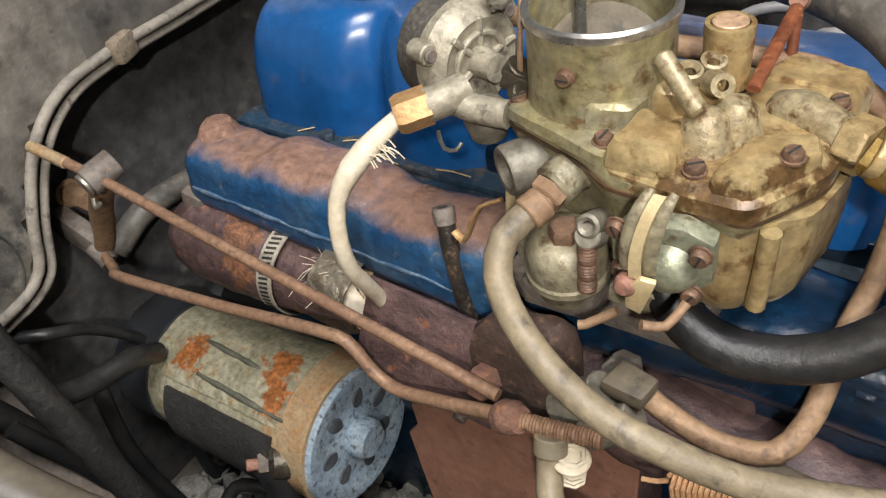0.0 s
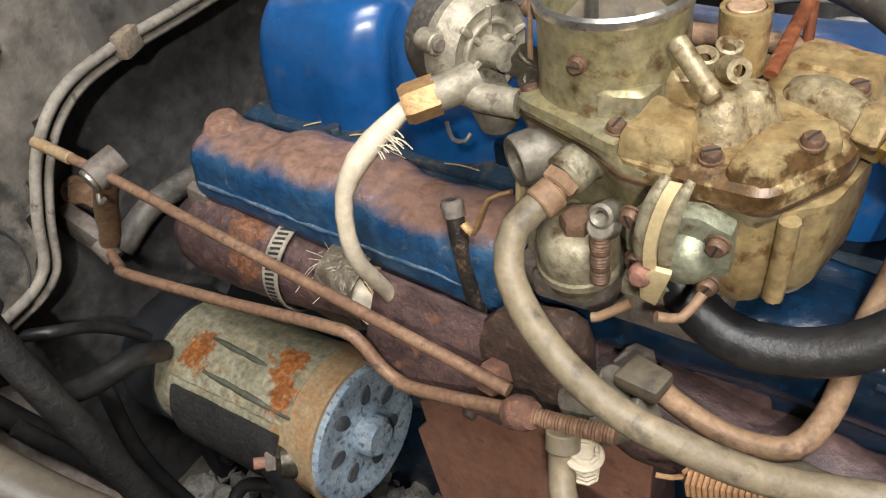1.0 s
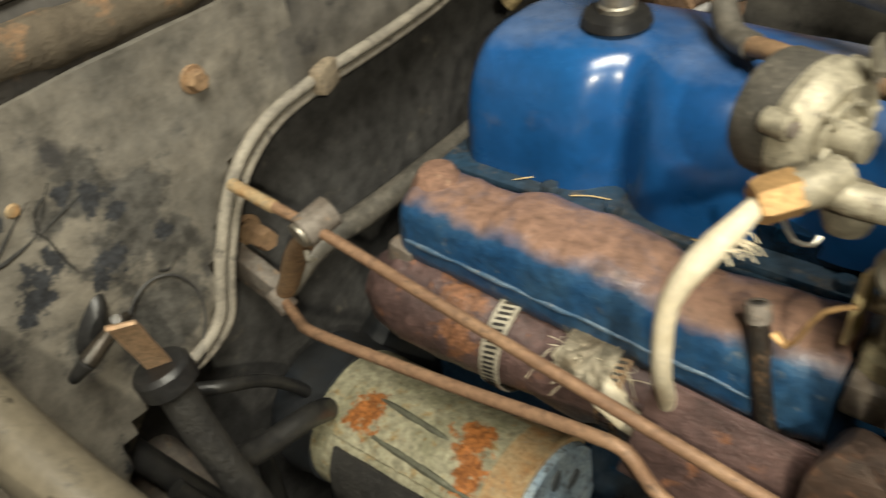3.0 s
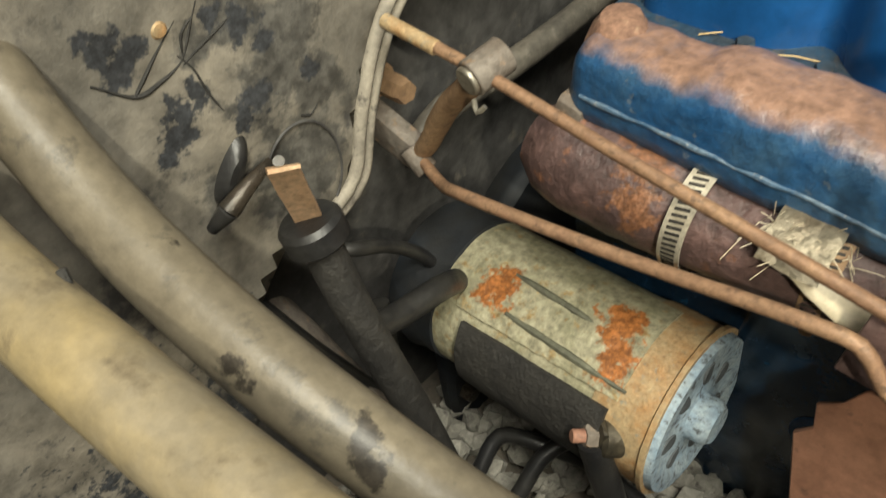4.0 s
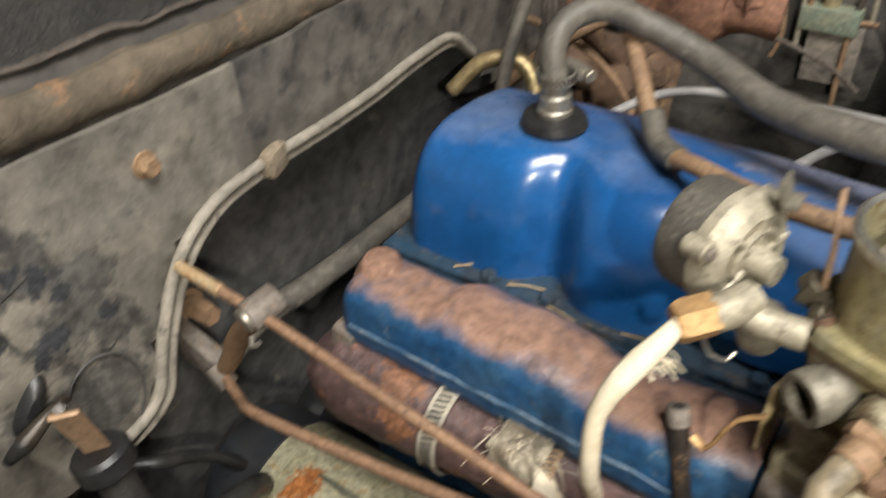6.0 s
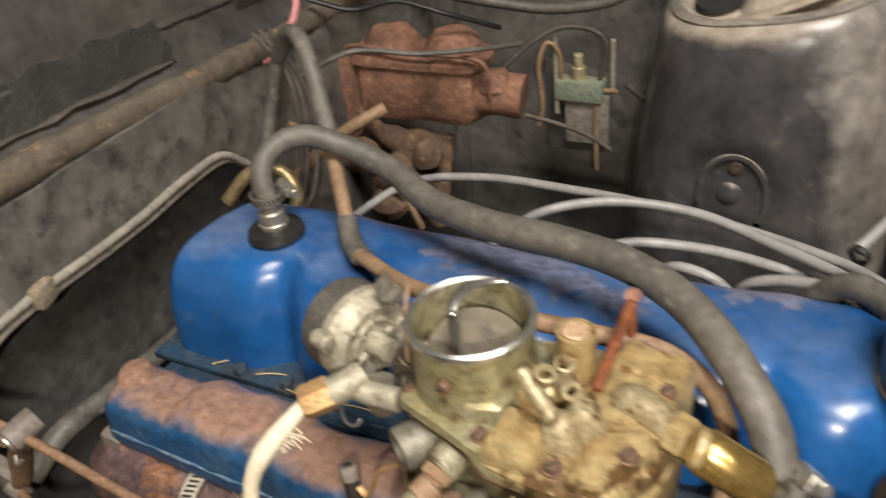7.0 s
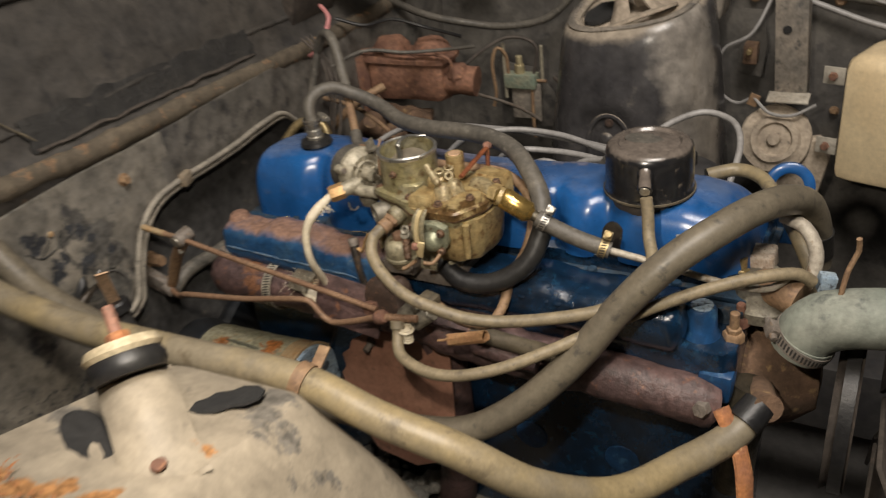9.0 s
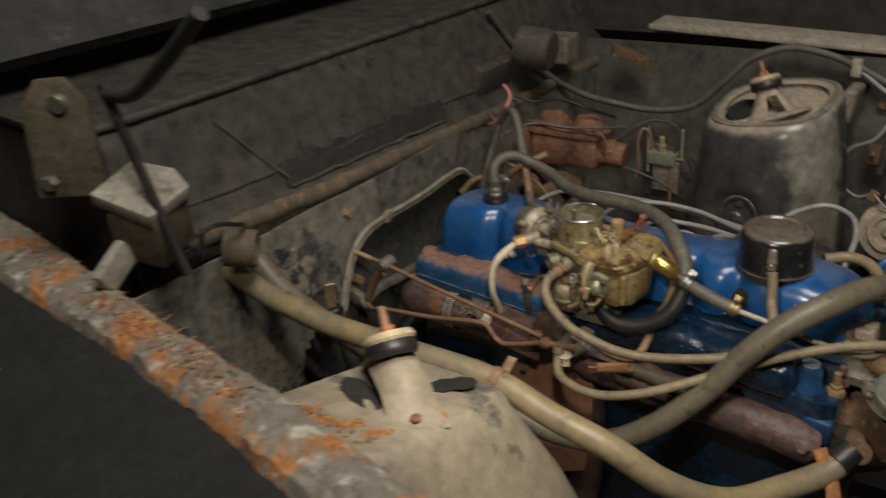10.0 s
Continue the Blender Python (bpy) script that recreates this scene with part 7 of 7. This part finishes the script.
part("spout", crumple(tube([(0.322, 0.02, 0.742), (0.330, -0.008, 0.752), (0.336, -0.02, 0.757)], 0.0125, 16), 0.001, 90), RUST_BROWN, wp)
for i in range(5):
    blade = part("fan_blade", box((0.004, 0.05, 0.14), pose(0.43, 0.08, 0.70, 72 * i, 0, 0) @ pose(0, 0, 0.10, 0, 0, 24), 0.001), DARK_BROWN, wp)
alt = thing("alternator_bracket", (0.36, 0.0, 0.70), "rusty orange bracket at the front of the block", "bracket")
part("arm", crumple(tube([(0.300, -0.03, 0.755), (0.322, -0.05, 0.725), (0.330, -0.065, 0.690), (0.325, -0.07, 0.64)], 0.008, 12, squash=0.5), 0.001, 70), RUST_ORANGE, alt)
part("bolt", hexagon((0.286, -0.030, 0.752), (0.284, -0.040, 0.755), 0.0075), RUST_GREY, alt)
part("block", crumple(box((0.03, 0.03, 0.03), pose(0.290, 0.0, 0.760), 0.005), 0.003, 70), BLUE_OLD, alt)
part("water_boss", crumple(lathe([(0, 0.824), (0.011, 0.824), (0.013, 0.821), (0.0135, 0.800), (0.017, 0.795), (0.018, 0.76)], pose(0.271, 0.016, 0), 28), 0.0005, 80), BLUE_OLD, alt)
part("boss_top", rod((0.271, 0.016, 0.8225), (0.271, 0.016, 0.8255), 0.0098, 22), BLUE_GREY, alt, "pale worn boss face")
part("stud", join(hexagon((0.298, 0.018, 0.792), (0.298, 0.018, 0.801), 0.0095), hexagon((0.298, 0.018, 0.801), (0.298, 0.018, 0.806), 0.0065), rod((0.298, 0.018, 0.806), (0.298, 0.018, 0.821), 0.0042, 12)), RUST_TAN, alt, "rusty stacked nut and stud")
part("pump_neck", crumple(tube([(0.318, 0.010, 0.755), (0.316, 0.006, 0.735), (0.312, 0.002, 0.70), (0.308, 0.0, 0.64)], 0.018, 20), 0.0015, 60), DARK_METAL, alt, "oily dark pump neck")
part("connector", box((0.014, 0.012, 0.016), pose(0.362, 0.064, 0.836, 0, 10, 20), 0.002), BLUE_GREY, thermo, "pale blue connector")
rad = thing("radiator", (0.62, 0.1, 0.45), "dark dusty radiator across the front of the bay", "radiator")
part("core", box((0.05, 0.56, 0.42), pose(0.64, 0.12, 0.60), 0.004), DARK_BROWN, rad)
part("tank", box((0.07, 0.58, 0.06), pose(0.64, 0.12, 0.83), 0.015, 3), BLACK, rad)
hk = thing("heater_pipe", (0.335, 0.10, 0.83), "pale steel pipe hooked down behind the hose", "pipe")
part("pipe", tube([(0.318, 0.105, 0.872), (0.338, 0.096, 0.868), (0.350, 0.085, 0.852), (0.349, 0.075, 0.830), (0.338, 0.068, 0.815)], 0.0062, 14), PALE, hk)
rw = solo("dip_wire", tube([(0.375, 0.03, 0.845), (0.378, 0.035, 0.870), (0.383, 0.04, 0.885), (0.382, 0.038, 0.897)], 0.0022, 10), RUST_TAN, "bent thin wire standing by the radiator hose", "wire")

# ==== FAR SIDE ====
mc = thing("master_cylinder", (-0.26, 0.46, 0.82), "red-brown rusted brake master cylinder on the firewall", "master cylinder")
part("body", crumple(stack([(-0.070, -0.030), (0.060, -0.028), (0.070, 0.0), (0.060, 0.028), (-0.070, 0.030)], [(0.008, 0.815), (0.0, 0.825), (0.0, 0.868), (0.006, 0.874)], pose(-0.270, 0.455, 0)), 0.002, 60), RUST_CAST, mc)
part("lid", crumple(stack([(-0.074, -0.034), (0.066, -0.032), (0.074, 0.0), (0.066, 0.032), (-0.074, 0.034)], [(0.0, 0.874), (0.0, 0.880), (0.006, 0.884)], pose(-0.270, 0.455, 0)), 0.001, 60), RUST_CAST, mc)
for x in (-0.305, -0.235):
    part("lid_bulge", crumple(lathe([(0, 0.028), (0.018, 0.025), (0.028, 0.014), (0.031, 0.0)], pose(x, 0.455, 0.880), 28), 0.002, 60), RUST_CAST, mc)
part("bail", tube([(-0.350, 0.425, 0.850), (-0.345, 0.425, 0.890), (-0.27, 0.42, 0.892), (-0.19, 0.425, 0.885), (-0.188, 0.430, 0.850)], 0.0024, 8), RUST, mc)
part("nose", crumple(tube([(-0.21, 0.455, 0.840), (-0.185, 0.457, 0.842), (-0.165, 0.460, 0.840)], 0.022, 22), 0.002, 60), RUST_CAST, mc)
part("port", crumple(lathe([(0, 0.018), (0.012, 0.016), (0.017, 0.006), (0.018, 0)], pose(-0.190, 0.450, 0.852), 18), 0.0015, 70), RUST_CAST, mc)
part("mount", crumple(box((0.012, 0.09, 0.09), pose(-0.347, 0.455, 0.840), 0.003), 0.001, 60), RUST, mc)
pv = thing("brake_valve", (-0.14, 0.58, 0.74), "grey-green brake pressure valve on a bracket", "valve")
part("bracket", crumple(prism([(-0.05, 0.0), (0.045, 0.0), (0.05, 0.05), (0.02, 0.10), (-0.05, 0.11)], 0.004, pose(-0.145, 0.600, 0.715, 90, 0, 0), 0.001), 0.002, 50), WING, pv)
part("body", crumple(box((0.055, 0.022, 0.024), pose(-0.148, 0.580, 0.800), 0.003), 0.0006, 80), VERDIGRIS, pv)
part("nipple", join(rod((-0.150, 0.580, 0.810), (-0.150, 0.580, 0.826), 0.008, 16), rod((-0.150, 0.580, 0.825), (-0.150, 0.580, 0.840), 0.0055, 14)), BRASS_PALE, pv)
for k, pts in enumerate(([(-0.168, 0.575, 0.81), (-0.170, 0.572, 0.845), (-0.180, 0.565, 0.857), (-0.188, 0.560, 0.835), (-0.186, 0.560, 0.780), (-0.192, 0.56, 0.760)],
                         [(-0.126, 0.58, 0.81), (-0.120, 0.582, 0.855), (-0.135, 0.58, 0.868), (-0.165, 0.57, 0.872), (-0.190, 0.55, 0.862), (-0.205, 0.50, 0.850)],
                         [(-0.122, 0.58, 0.80), (-0.105, 0.58, 0.800)], [(-0.128, 0.575, 0.79), (-0.128, 0.572, 0.74), (-0.127, 0.572, 0.705)])):
    part("brake_pipe", tube(pts, 0.0028, 10), RUST_TAN if k != 1 else DARK_BROWN, pv)
for x, y, z0, z1 in ((-0.174, 0.574, 0.770, 0.862), (-0.112, 0.582, 0.800, 0.858)):
    part("post", rod((x, y, z0), (x, y, z1), 0.0028, 12), ALLOY_PALE, pv, "pale pipe standing beside the valve")
part("lower_plate", crumple(box((0.050, 0.004, 0.060), pose(-0.140, 0.578, 0.765), 0.001), 0.002, 60), RIM_DUST, pv, "dusty lower plate")
part("drain_pipe", tube([(-0.170, 0.470, 0.815), (-0.150, 0.50, 0.795), (-0.125, 0.53, 0.770), (-0.105, 0.55, 0.745)], 0.0026, 10), RUST_GREY, pv)
brown = thing("heater_box", (-0.30, 0.36, 0.80), "brown rusted heater pipe bracket under the cylinder", "bracket")
part("plate", crumple(sheet(lambda u, v: (-0.35 + 0.11 * u, 0.425 + 0.012 * math.sin(u * 5 + v * 3), 0.70 + 0.125 * v - 0.03 * u * v), 22, 22, 0.012), 0.007, 45), RUST_BROWN, brown)
for x, y, z, r in ((-0.325, 0.40, 0.78, 0.022), (-0.285, 0.405, 0.765, 0.026), (-0.255, 0.41, 0.79, 0.017), (-0.30, 0.395, 0.735, 0.02)):
    part("crust", crumple(lathe([(0, 0.9 * r), (0.5 * r, 0.8 * r), (0.85 * r, 0.45 * r), (r, 0), (0.8 * r, -0.6 * r), (0, -0.9 * r)], pose(x, y, z, 40, 20, 0), 22), 0.008, 50), RUST_BROWN, brown)
part("loop", tube([(-0.345, 0.30, 0.80), (-0.31, 0.31, 0.835), (-0.275, 0.32, 0.86), (-0.25, 0.34, 0.872)], 0.006, 12), RUST_TAN, brown)
part("loop", tube([(-0.33, 0.20, 0.84), (-0.31, 0.215, 0.862), (-0.285, 0.225, 0.862), (-0.27, 0.22, 0.845), (-0.275, 0.21, 0.82)], 0.006, 12), BRASS_DULL, brown)

jug = thing("washer_bottle", (0.39, 0.60, 0.68), "yellowed cream plastic washer bottle on the inner wing", "bottle")
body = stack([(-0.062, -0.045), (0.070, -0.050), (0.074, 0.03), (0.05, 0.050), (-0.055, 0.050)], [(0.010, 0.682), (0.003, 0.686), (0.0, 0.696), (0.0, 0.80), (0.0, 0.842), (0.004, 0.853), (0.014, 0.860), (0.03, 0.862)], pose(0.392, 0.600, 0, 0, 0, -14))
part("body", body, CREAM, jug)
for z in (0.830, 0.728):
    tab = part("tab", prism([(-0.014, -0.012), (0.014, -0.012), (0.014, 0.012), (-0.014, 0.012)], 0.003, pose(0.312, 0.585, z, 90, 0, -14), 0.001), PALE_BOX, jug)
    part("screw", hexagon((0.311, 0.583, z), (0.310, 0.576, z), 0.006), RUST, tab)
part("filler", lathe([(0.018, 0.0), (0.020, 0.01), (0.020, 0.018), (0.012, 0.022), (0, 0.022)], pose(0.435, 0.585, 0.860), 26), RUBBER_BLACK, jug)

horn_ = thing("horn", (0.245, 0.60, 0.68), "dust-coated disc horn on a bracket", "horn")
part("disc", crumple(lathe([(0, 0.016), (0.008, 0.016), (0.010, 0.010), (0.022, 0.008), (0.025, 0.013), (0.032, 0.012), (0.036, 0.006), (0.048, 0.004), (0.050, 0.0), (0.044, -0.02), (0, -0.03)], look((0.243, 0.595, 0.726), (0.250, 0.90, 0.62)), 44), 0.003, 45), DUSTY, horn_)
part("trumpet", crumple(prism([(-0.03, -0.05), (0.05, -0.055), (0.06, 0.0), (0.045, 0.03), (0.0, 0.02)], 0.025, pose(0.258, 0.620, 0.700, 90, 0, 0), 0.006), 0.001, 50), DUSTY, horn_)
part("bracket", box((0.016, 0.004, 0.06), pose(0.282, 0.550, 0.640), 0.001), RUST_TIP, horn_)
part("bracket", box((0.014, 0.004, 0.018), pose(0.208, 0.600, 0.782, 0, 20, 0), 0.001), RUST_TAN, horn_)
ch = thing("channel_bracket", (0.25, 0.58, 0.81), "grey pressed steel channel bracket on the wing", "bracket")
part("channel", join(box((0.040, 0.003, 0.140), pose(0.250, 0.620, 0.855, 0, -4, 0), 0.001), box((0.003, 0.03, 0.14), pose(0.230, 0.634, 0.855, 0, -4, 0), 0.001), box((0.003, 0.03, 0.14), pose(0.270, 0.634, 0.855, 0, -4, 0), 0.001)), RIM_DUST, ch)
part("foot", box((0.056, 0.030, 0.003), pose(0.254, 0.606, 0.786, 8, 0, 0), 0.001), PALE, ch)
part("hole", rod((0.243, 0.6180, 0.880), (0.243, 0.6170, 0.880), 0.006, 14), BLACK_FLAT, ch)
harness = thing("wiring_harness", (-0.1, 0.62, 0.87), "black taped wiring harness drooping along the wing", "wiring")
part("loom", tube([(-0.395, 0.40, 1.09), (-0.375, 0.47, 1.0), (-0.32, 0.57, 0.91), (-0.25, 0.62, 0.878), (-0.19, 0.63, 0.872), (-0.12, 0.64, 0.885), (-0.07, 0.65, 0.93), (-0.03, 0.66, 0.972), (0.03, 0.67, 0.995), (0.09, 0.67, 0.99), (0.14, 0.68, 0.97), (0.22, 0.69, 0.93), (0.35, 0.69, 0.90), (0.60, 0.69, 0.90)], 0.0062, 12), HOSE_GREY, harness)
part("loom", tube([(0.14, 0.68, 0.968), (0.20, 0.68, 0.925), (0.27, 0.68, 0.90), (0.36, 0.675, 0.87), (0.45, 0.67, 0.86)], 0.0042, 10), WIRE, harness)
part("clip", box((0.016, 0.014, 0.03), pose(0.140, 0.68, 0.968), 0.003), PALE, harness)
for k, pts in enumerate(([(0.22, 0.66, 0.93), (0.195, 0.62, 0.872), (0.160, 0.62, 0.850), (0.150, 0.62, 0.815), (0.156, 0.62, 0.785), (0.180, 0.62, 0.768), (0.209, 0.61, 0.784)], [(0.209, 0.60, 0.785), (0.232, 0.59, 0.768), (0.262, 0.59, 0.766), (0.292, 0.60, 0.780)], [(0.305, 0.69, 0.93), (0.34, 0.685, 0.905), (0.40, 0.68, 0.895), (0.47, 0.68, 0.90)])):
    solo("horn_wire", tube(pts, 0.0024, 8), WIRE, "thin grey wire curling by the horn", "wire", "horn wires")
blow = thing("wiper_motor", (-0.37, 0.36, 1.0), "dark wiper motor on the cowl corner", "motor")
part("can", crumple(lathe([(0, 0.06), (0.03, 0.058), (0.036, 0.05), (0.036, 0.0), (0, 0.0)], look((-0.345, 0.42, 1.03), (-0.50, 0.40, 1.05)), 30), 0.001, 60), DARK_BROWN, blow)
part("bracket", crumple(box((0.02, 0.10, 0.05), pose(-0.37, 0.36, 0.99, 0, 20, 0), 0.004), 0.003, 60), DARK_BROWN, blow)
rel = thing("relay", (-0.34, 0.52, 1.0), "dusty rusty relay and terminals on the cowl end", "relay")
part("case", crumple(box((0.05, 0.05, 0.05), pose(-0.335, 0.54, 1.00), 0.006, 3), 0.002, 60), RUST_GREY, rel)
part("plate", crumple(box((0.06, 0.03, 0.02), pose(-0.25, 0.64, 0.97, 0, 20, 30), 0.004), 0.003, 70), RUST_BROWN, rel)
part("terminal", hexagon((-0.22, 0.65, 0.94), (-0.215, 0.645, 0.965), 0.008), BRASS_DULL, rel)
pinkw = solo("pink_wire", tube([(-0.318, 0.275, 0.935), (-0.300, 0.268, 0.945), (-0.285, 0.272, 0.965), (-0.282, 0.285, 0.985), (-0.300, 0.295, 0.998)], 0.0030, 8), PINK, "faded pink wire tucked under the cowl lip", "wire")
for k in range(3):
    solo("cowl_wire", tube([(-0.335, 0.285 + 0.01 * k, 0.955), (-0.300, 0.275 + 0.012 * k, 0.93 - 0.02 * k), (-0.29, 0.265, 0.88 - 0.03 * k), (-0.30, 0.25, 0.80)], 0.0019, 8), DARK_BROWN, "thin grimy wire behind the engine", "wire", "wires behind the engine")

# ==== FIREWALL CORNER BY THE NEAR TOWER ====
dip = thing("gearbox_dipstick", (-0.285, -0.15, 0.75), "black dipstick tube with a capped top and copper loop handle", "dipstick")
part("tube", tube([(-0.2875, -0.1495, 0.806), (-0.282, -0.1495, 0.782), (-0.272, -0.148, 0.745), (-0.258, -0.145, 0.70), (-0.24, -0.14, 0.62)], 0.0092, 18), TAR, dip)
part("cap", lathe([(0, 0.0075), (0.0125, 0.0075), (0.0145, 0.005), (0.0145, -0.004), (0.0125, -0.006)], along((-0.288, -0.150, 0.808), (-0.296, -0.152, 0.840)), 28), RUBBER_BLACK, dip)
part("handle", crumple(sheet(lambda u, v: Vector((-0.2895, -0.1500, 0.813)).lerp(Vector((-0.2725, -0.1640, 0.866)), u) + Vector((-0.0038, -0.0046, 0.0)) * (2 * v - 1) + Vector((0.003, 0.0, -0.004)) * (max(0.0, u - 0.8) * 5) ** 2, 24, 6, 0.0016), 0.0005, 60), COPPER, dip, "worn copper-coloured strip handle")
part("return_rod", tube([(-0.2735, -0.1630, 0.8640), (-0.285, -0.1580, 0.8500), (-0.300, -0.1530, 0.8360)], 0.0022, 10), OILY, dip)
grom = thing("firewall_grommet", (-0.33, -0.16, 0.82), "black rubber boot where a cable enters the firewall", "grommet")
part("boot", crumple(lathe([(0, 0.008), (0.006, 0.0075), (0.010, 0.004), (0.0125, 0)], along((-0.3325, -0.155, 0.8235), (-0.30, -0.155, 0.8235)) @ Matrix.Rotation(-0.75, 4, "Z") @ Matrix.Diagonal((0.50, 1.30, 0.7, 1)), 26), 0.001, 70), RUBBER_BLACK, grom)
part("cable", tube([(-0.322, -0.141, 0.8235), (-0.319, -0.156, 0.8225), (-0.320, -0.168, 0.8165)], lambda u: 0.0024 + 0.0026 * u, 12), OILY, grom)
part("ferrule", rod((-0.320, -0.168, 0.8165), (-0.324, -0.1775, 0.8095), 0.0046, 14, r2=0.0026), RUBBER_BLACK, grom)
seam = solo("firewall_ring", tube([(-0.3325, -0.120 + 0.022 * math.cos(a), 0.794 + 0.030 * math.sin(a)) for a in [-0.9 + 0.22 * i for i in range(17)]], 0.0007, 8), PITTED_BLACK, "raised ring pressed round a firewall opening", "pressing")
CRACKS = ([(-0.192, 0.889), (-0.178, 0.876), (-0.168, 0.876), (-0.156, 0.879), (-0.147, 0.891), (-0.142, 0.898)], [(-0.178, 0.877), (-0.166, 0.886), (-0.153, 0.895)],
          [(-0.157, 0.882), (-0.153, 0.874), (-0.151, 0.861), (-0.148, 0.851)], [(-0.156, 0.877), (-0.145, 0.881), (-0.130, 0.885)], [(-0.155, 0.879), (-0.152, 0.889), (-0.146, 0.893)], [(-0.113, 0.826), (-0.108, 0.823), (-0.103, 0.826)])
for pts in CRACKS:
    line_ = spline([(0.0, y, z) for y, z in pts], 0.002)
    solo("tar_crack", tube([(firewall_x(p.y, p.z) - 0.0001, p.y, p.z) for p in line_], lambda u: 0.0008 * (0.35 + math.sin(math.pi * min(1.0, u + 0.1)) ** 0.5 * 0.65), 6, wobble=0.8), TAR, "cracked black sealant line on the firewall", "sealant", "sealant cracks")
hg = thing("bonnet_hinge", (-0.40, -0.36, 0.98), "grimy bonnet hinge with a long strut", "hinge")
part("plate", crumple(prism([(-0.040, -0.062), (0.036, -0.066), (0.034, 0.036), (0.016, 0.062), (-0.014, 0.062), (-0.034, 0.036)], 0.010, pose(-0.400, -0.378, 1.112, 84, 0, 40), 0.004), 0.002, 40), HINGE, hg)
part("pivot", rod((-0.396, -0.368, 1.150), (-0.388, -0.384, 1.149), 0.010, 18), STEEL_DULL, hg)
part("strut", tube([(-0.330, -0.360, 1.170), (-0.295, -0.361, 1.075), (-0.259, -0.362, 0.975)], 0.0075, 12, squash=0.6), BLACK, hg)
part("link", tube([(-0.152, -0.355, 1.246), (-0.21, -0.357, 1.205), (-0.28, -0.359, 1.165), (-0.326, -0.36, 1.160)], 0.0075, 10), BLACK, hg)
part("bolt", hexagon((-0.412, -0.395, 1.068), (-0.404, -0.410, 1.067), 0.009), STEEL_DULL, hg)
rb = thing("fuse_box", (-0.33, -0.35, 1.02), "pale grey dusty box fixed beside the hinge", "box")
part("lid", crumple(prism([(-0.040, -0.036), (0.034, -0.040), (0.042, 0.020), (0.012, 0.038), (-0.036, 0.030)], 0.016, pose(-0.325, -0.348, 1.046, 14, 16, 20), 0.003), 0.001, 60), PALE_BOX, rb)
part("base", crumple(box((0.062, 0.062, 0.06), pose(-0.325, -0.350, 1.012, 10, 10, 20), 0.006), 0.001, 60), HINGE, rb)
duct = thing("air_duct", (-0.30, -0.30, 0.97), "dusty tan air duct stub on the cowl", "duct")
part("stub", crumple(lathe([(0.019, 0.0), (0.023, 0.0), (0.022, 0.035), (0.018, 0.035)], look((-0.295, -0.285, 0.965), (-0.40, -0.37, 0.99)) , 28, closed=True), 0.0012, 60), LIP_PAINT, duct)
part("inside", rod((-0.315, -0.302, 0.970), (-0.317, -0.304, 0.9705), 0.019, 22), BLACK_FLAT, duct)
wire_b = solo("hinge_wire", tube([(-0.27, -0.345, 1.005), (-0.26, -0.315, 1.012), (-0.262, -0.285, 1.000), (-0.285, -0.262, 0.985)], 0.0026, 8), RUBBER_BLACK, "black wire looping from the box", "wire")
lug = solo("pale_lug", crumple(box((0.014, 0.05, 0.03), pose(-0.330, -0.400, 0.985, 30, 0, 10), 0.004), 0.001, 60), PALE_BOX, "pale metal lug beside the rail", "lug")

# small clutter along the far wing and behind the engine
def wing_bolt(x, z, r, mat_, label):
    return hex_bolt("wing_bolt", (x, 0.700 - 0.05 * (0.98 - z) / 0.73, z), (0, -1, 0), r, r * 0.8, mat_, label, True, "bolts in the far wing")


for x, z, r in ((0.185, 0.905, 0.006), (0.300, 0.900, 0.006), (0.215, 0.70, 0.007), (-0.05, 0.86, 0.006), (0.31, 0.74, 0.005), (-0.22, 0.76, 0.007)):
    wing_bolt(x, z, r, RUST_TAN, "rusty bolt head in the dusty inner wing")
rb2 = thing("relay_bracket", (0.185, 0.66, 0.83), "rust-spotted steel bracket with a small block on the wing", "bracket")
part("plate", crumple(prism([(-0.018, -0.045), (0.016, -0.050), (0.022, 0.0), (0.014, 0.05), (-0.014, 0.052)], 0.004, pose(0.190, 0.665, 0.845, 90, 0, 0), 0.001), 0.002, 60), WING, rb2)
part("block", crumple(box((0.020, 0.022, 0.030), pose(0.192, 0.650, 0.835), 0.003), 0.001, 80), RUST_BROWN, rb2)
part("terminal", rod((0.192, 0.640, 0.842), (0.192, 0.628, 0.842), 0.004, 12), BRASS_DULL, rb2)
for k, pts in enumerate(([(-0.33, 0.33, 0.90), (-0.29, 0.36, 0.915), (-0.24, 0.39, 0.905), (-0.20, 0.42, 0.90), (-0.17, 0.47, 0.89)],
                         [(-0.34, 0.31, 0.86), (-0.30, 0.33, 0.84), (-0.26, 0.345, 0.80), (-0.235, 0.35, 0.74)],
                         [(-0.345, 0.38, 0.955), (-0.31, 0.40, 0.94), (-0.27, 0.415, 0.945), (-0.225, 0.43, 0.93), (-0.19, 0.47, 0.905)],
                         [(-0.10, 0.60, 0.80), (-0.07, 0.59, 0.78), (-0.05, 0.585, 0.72), (-0.045, 0.59, 0.64)])):
    solo("wing_wire", tube(pts, 0.0026 + 0.0008 * (k % 2), 8), (HOSE_GREY, RUST_TAN, RUBBER_BLACK, DARK_BROWN)[k], ("grimy grey wire sagging past the cylinder", "tan rusted pipe dropping behind the engine", "black wire under the cowl corner", "dark brake pipe running down the wing")[k], "wire")
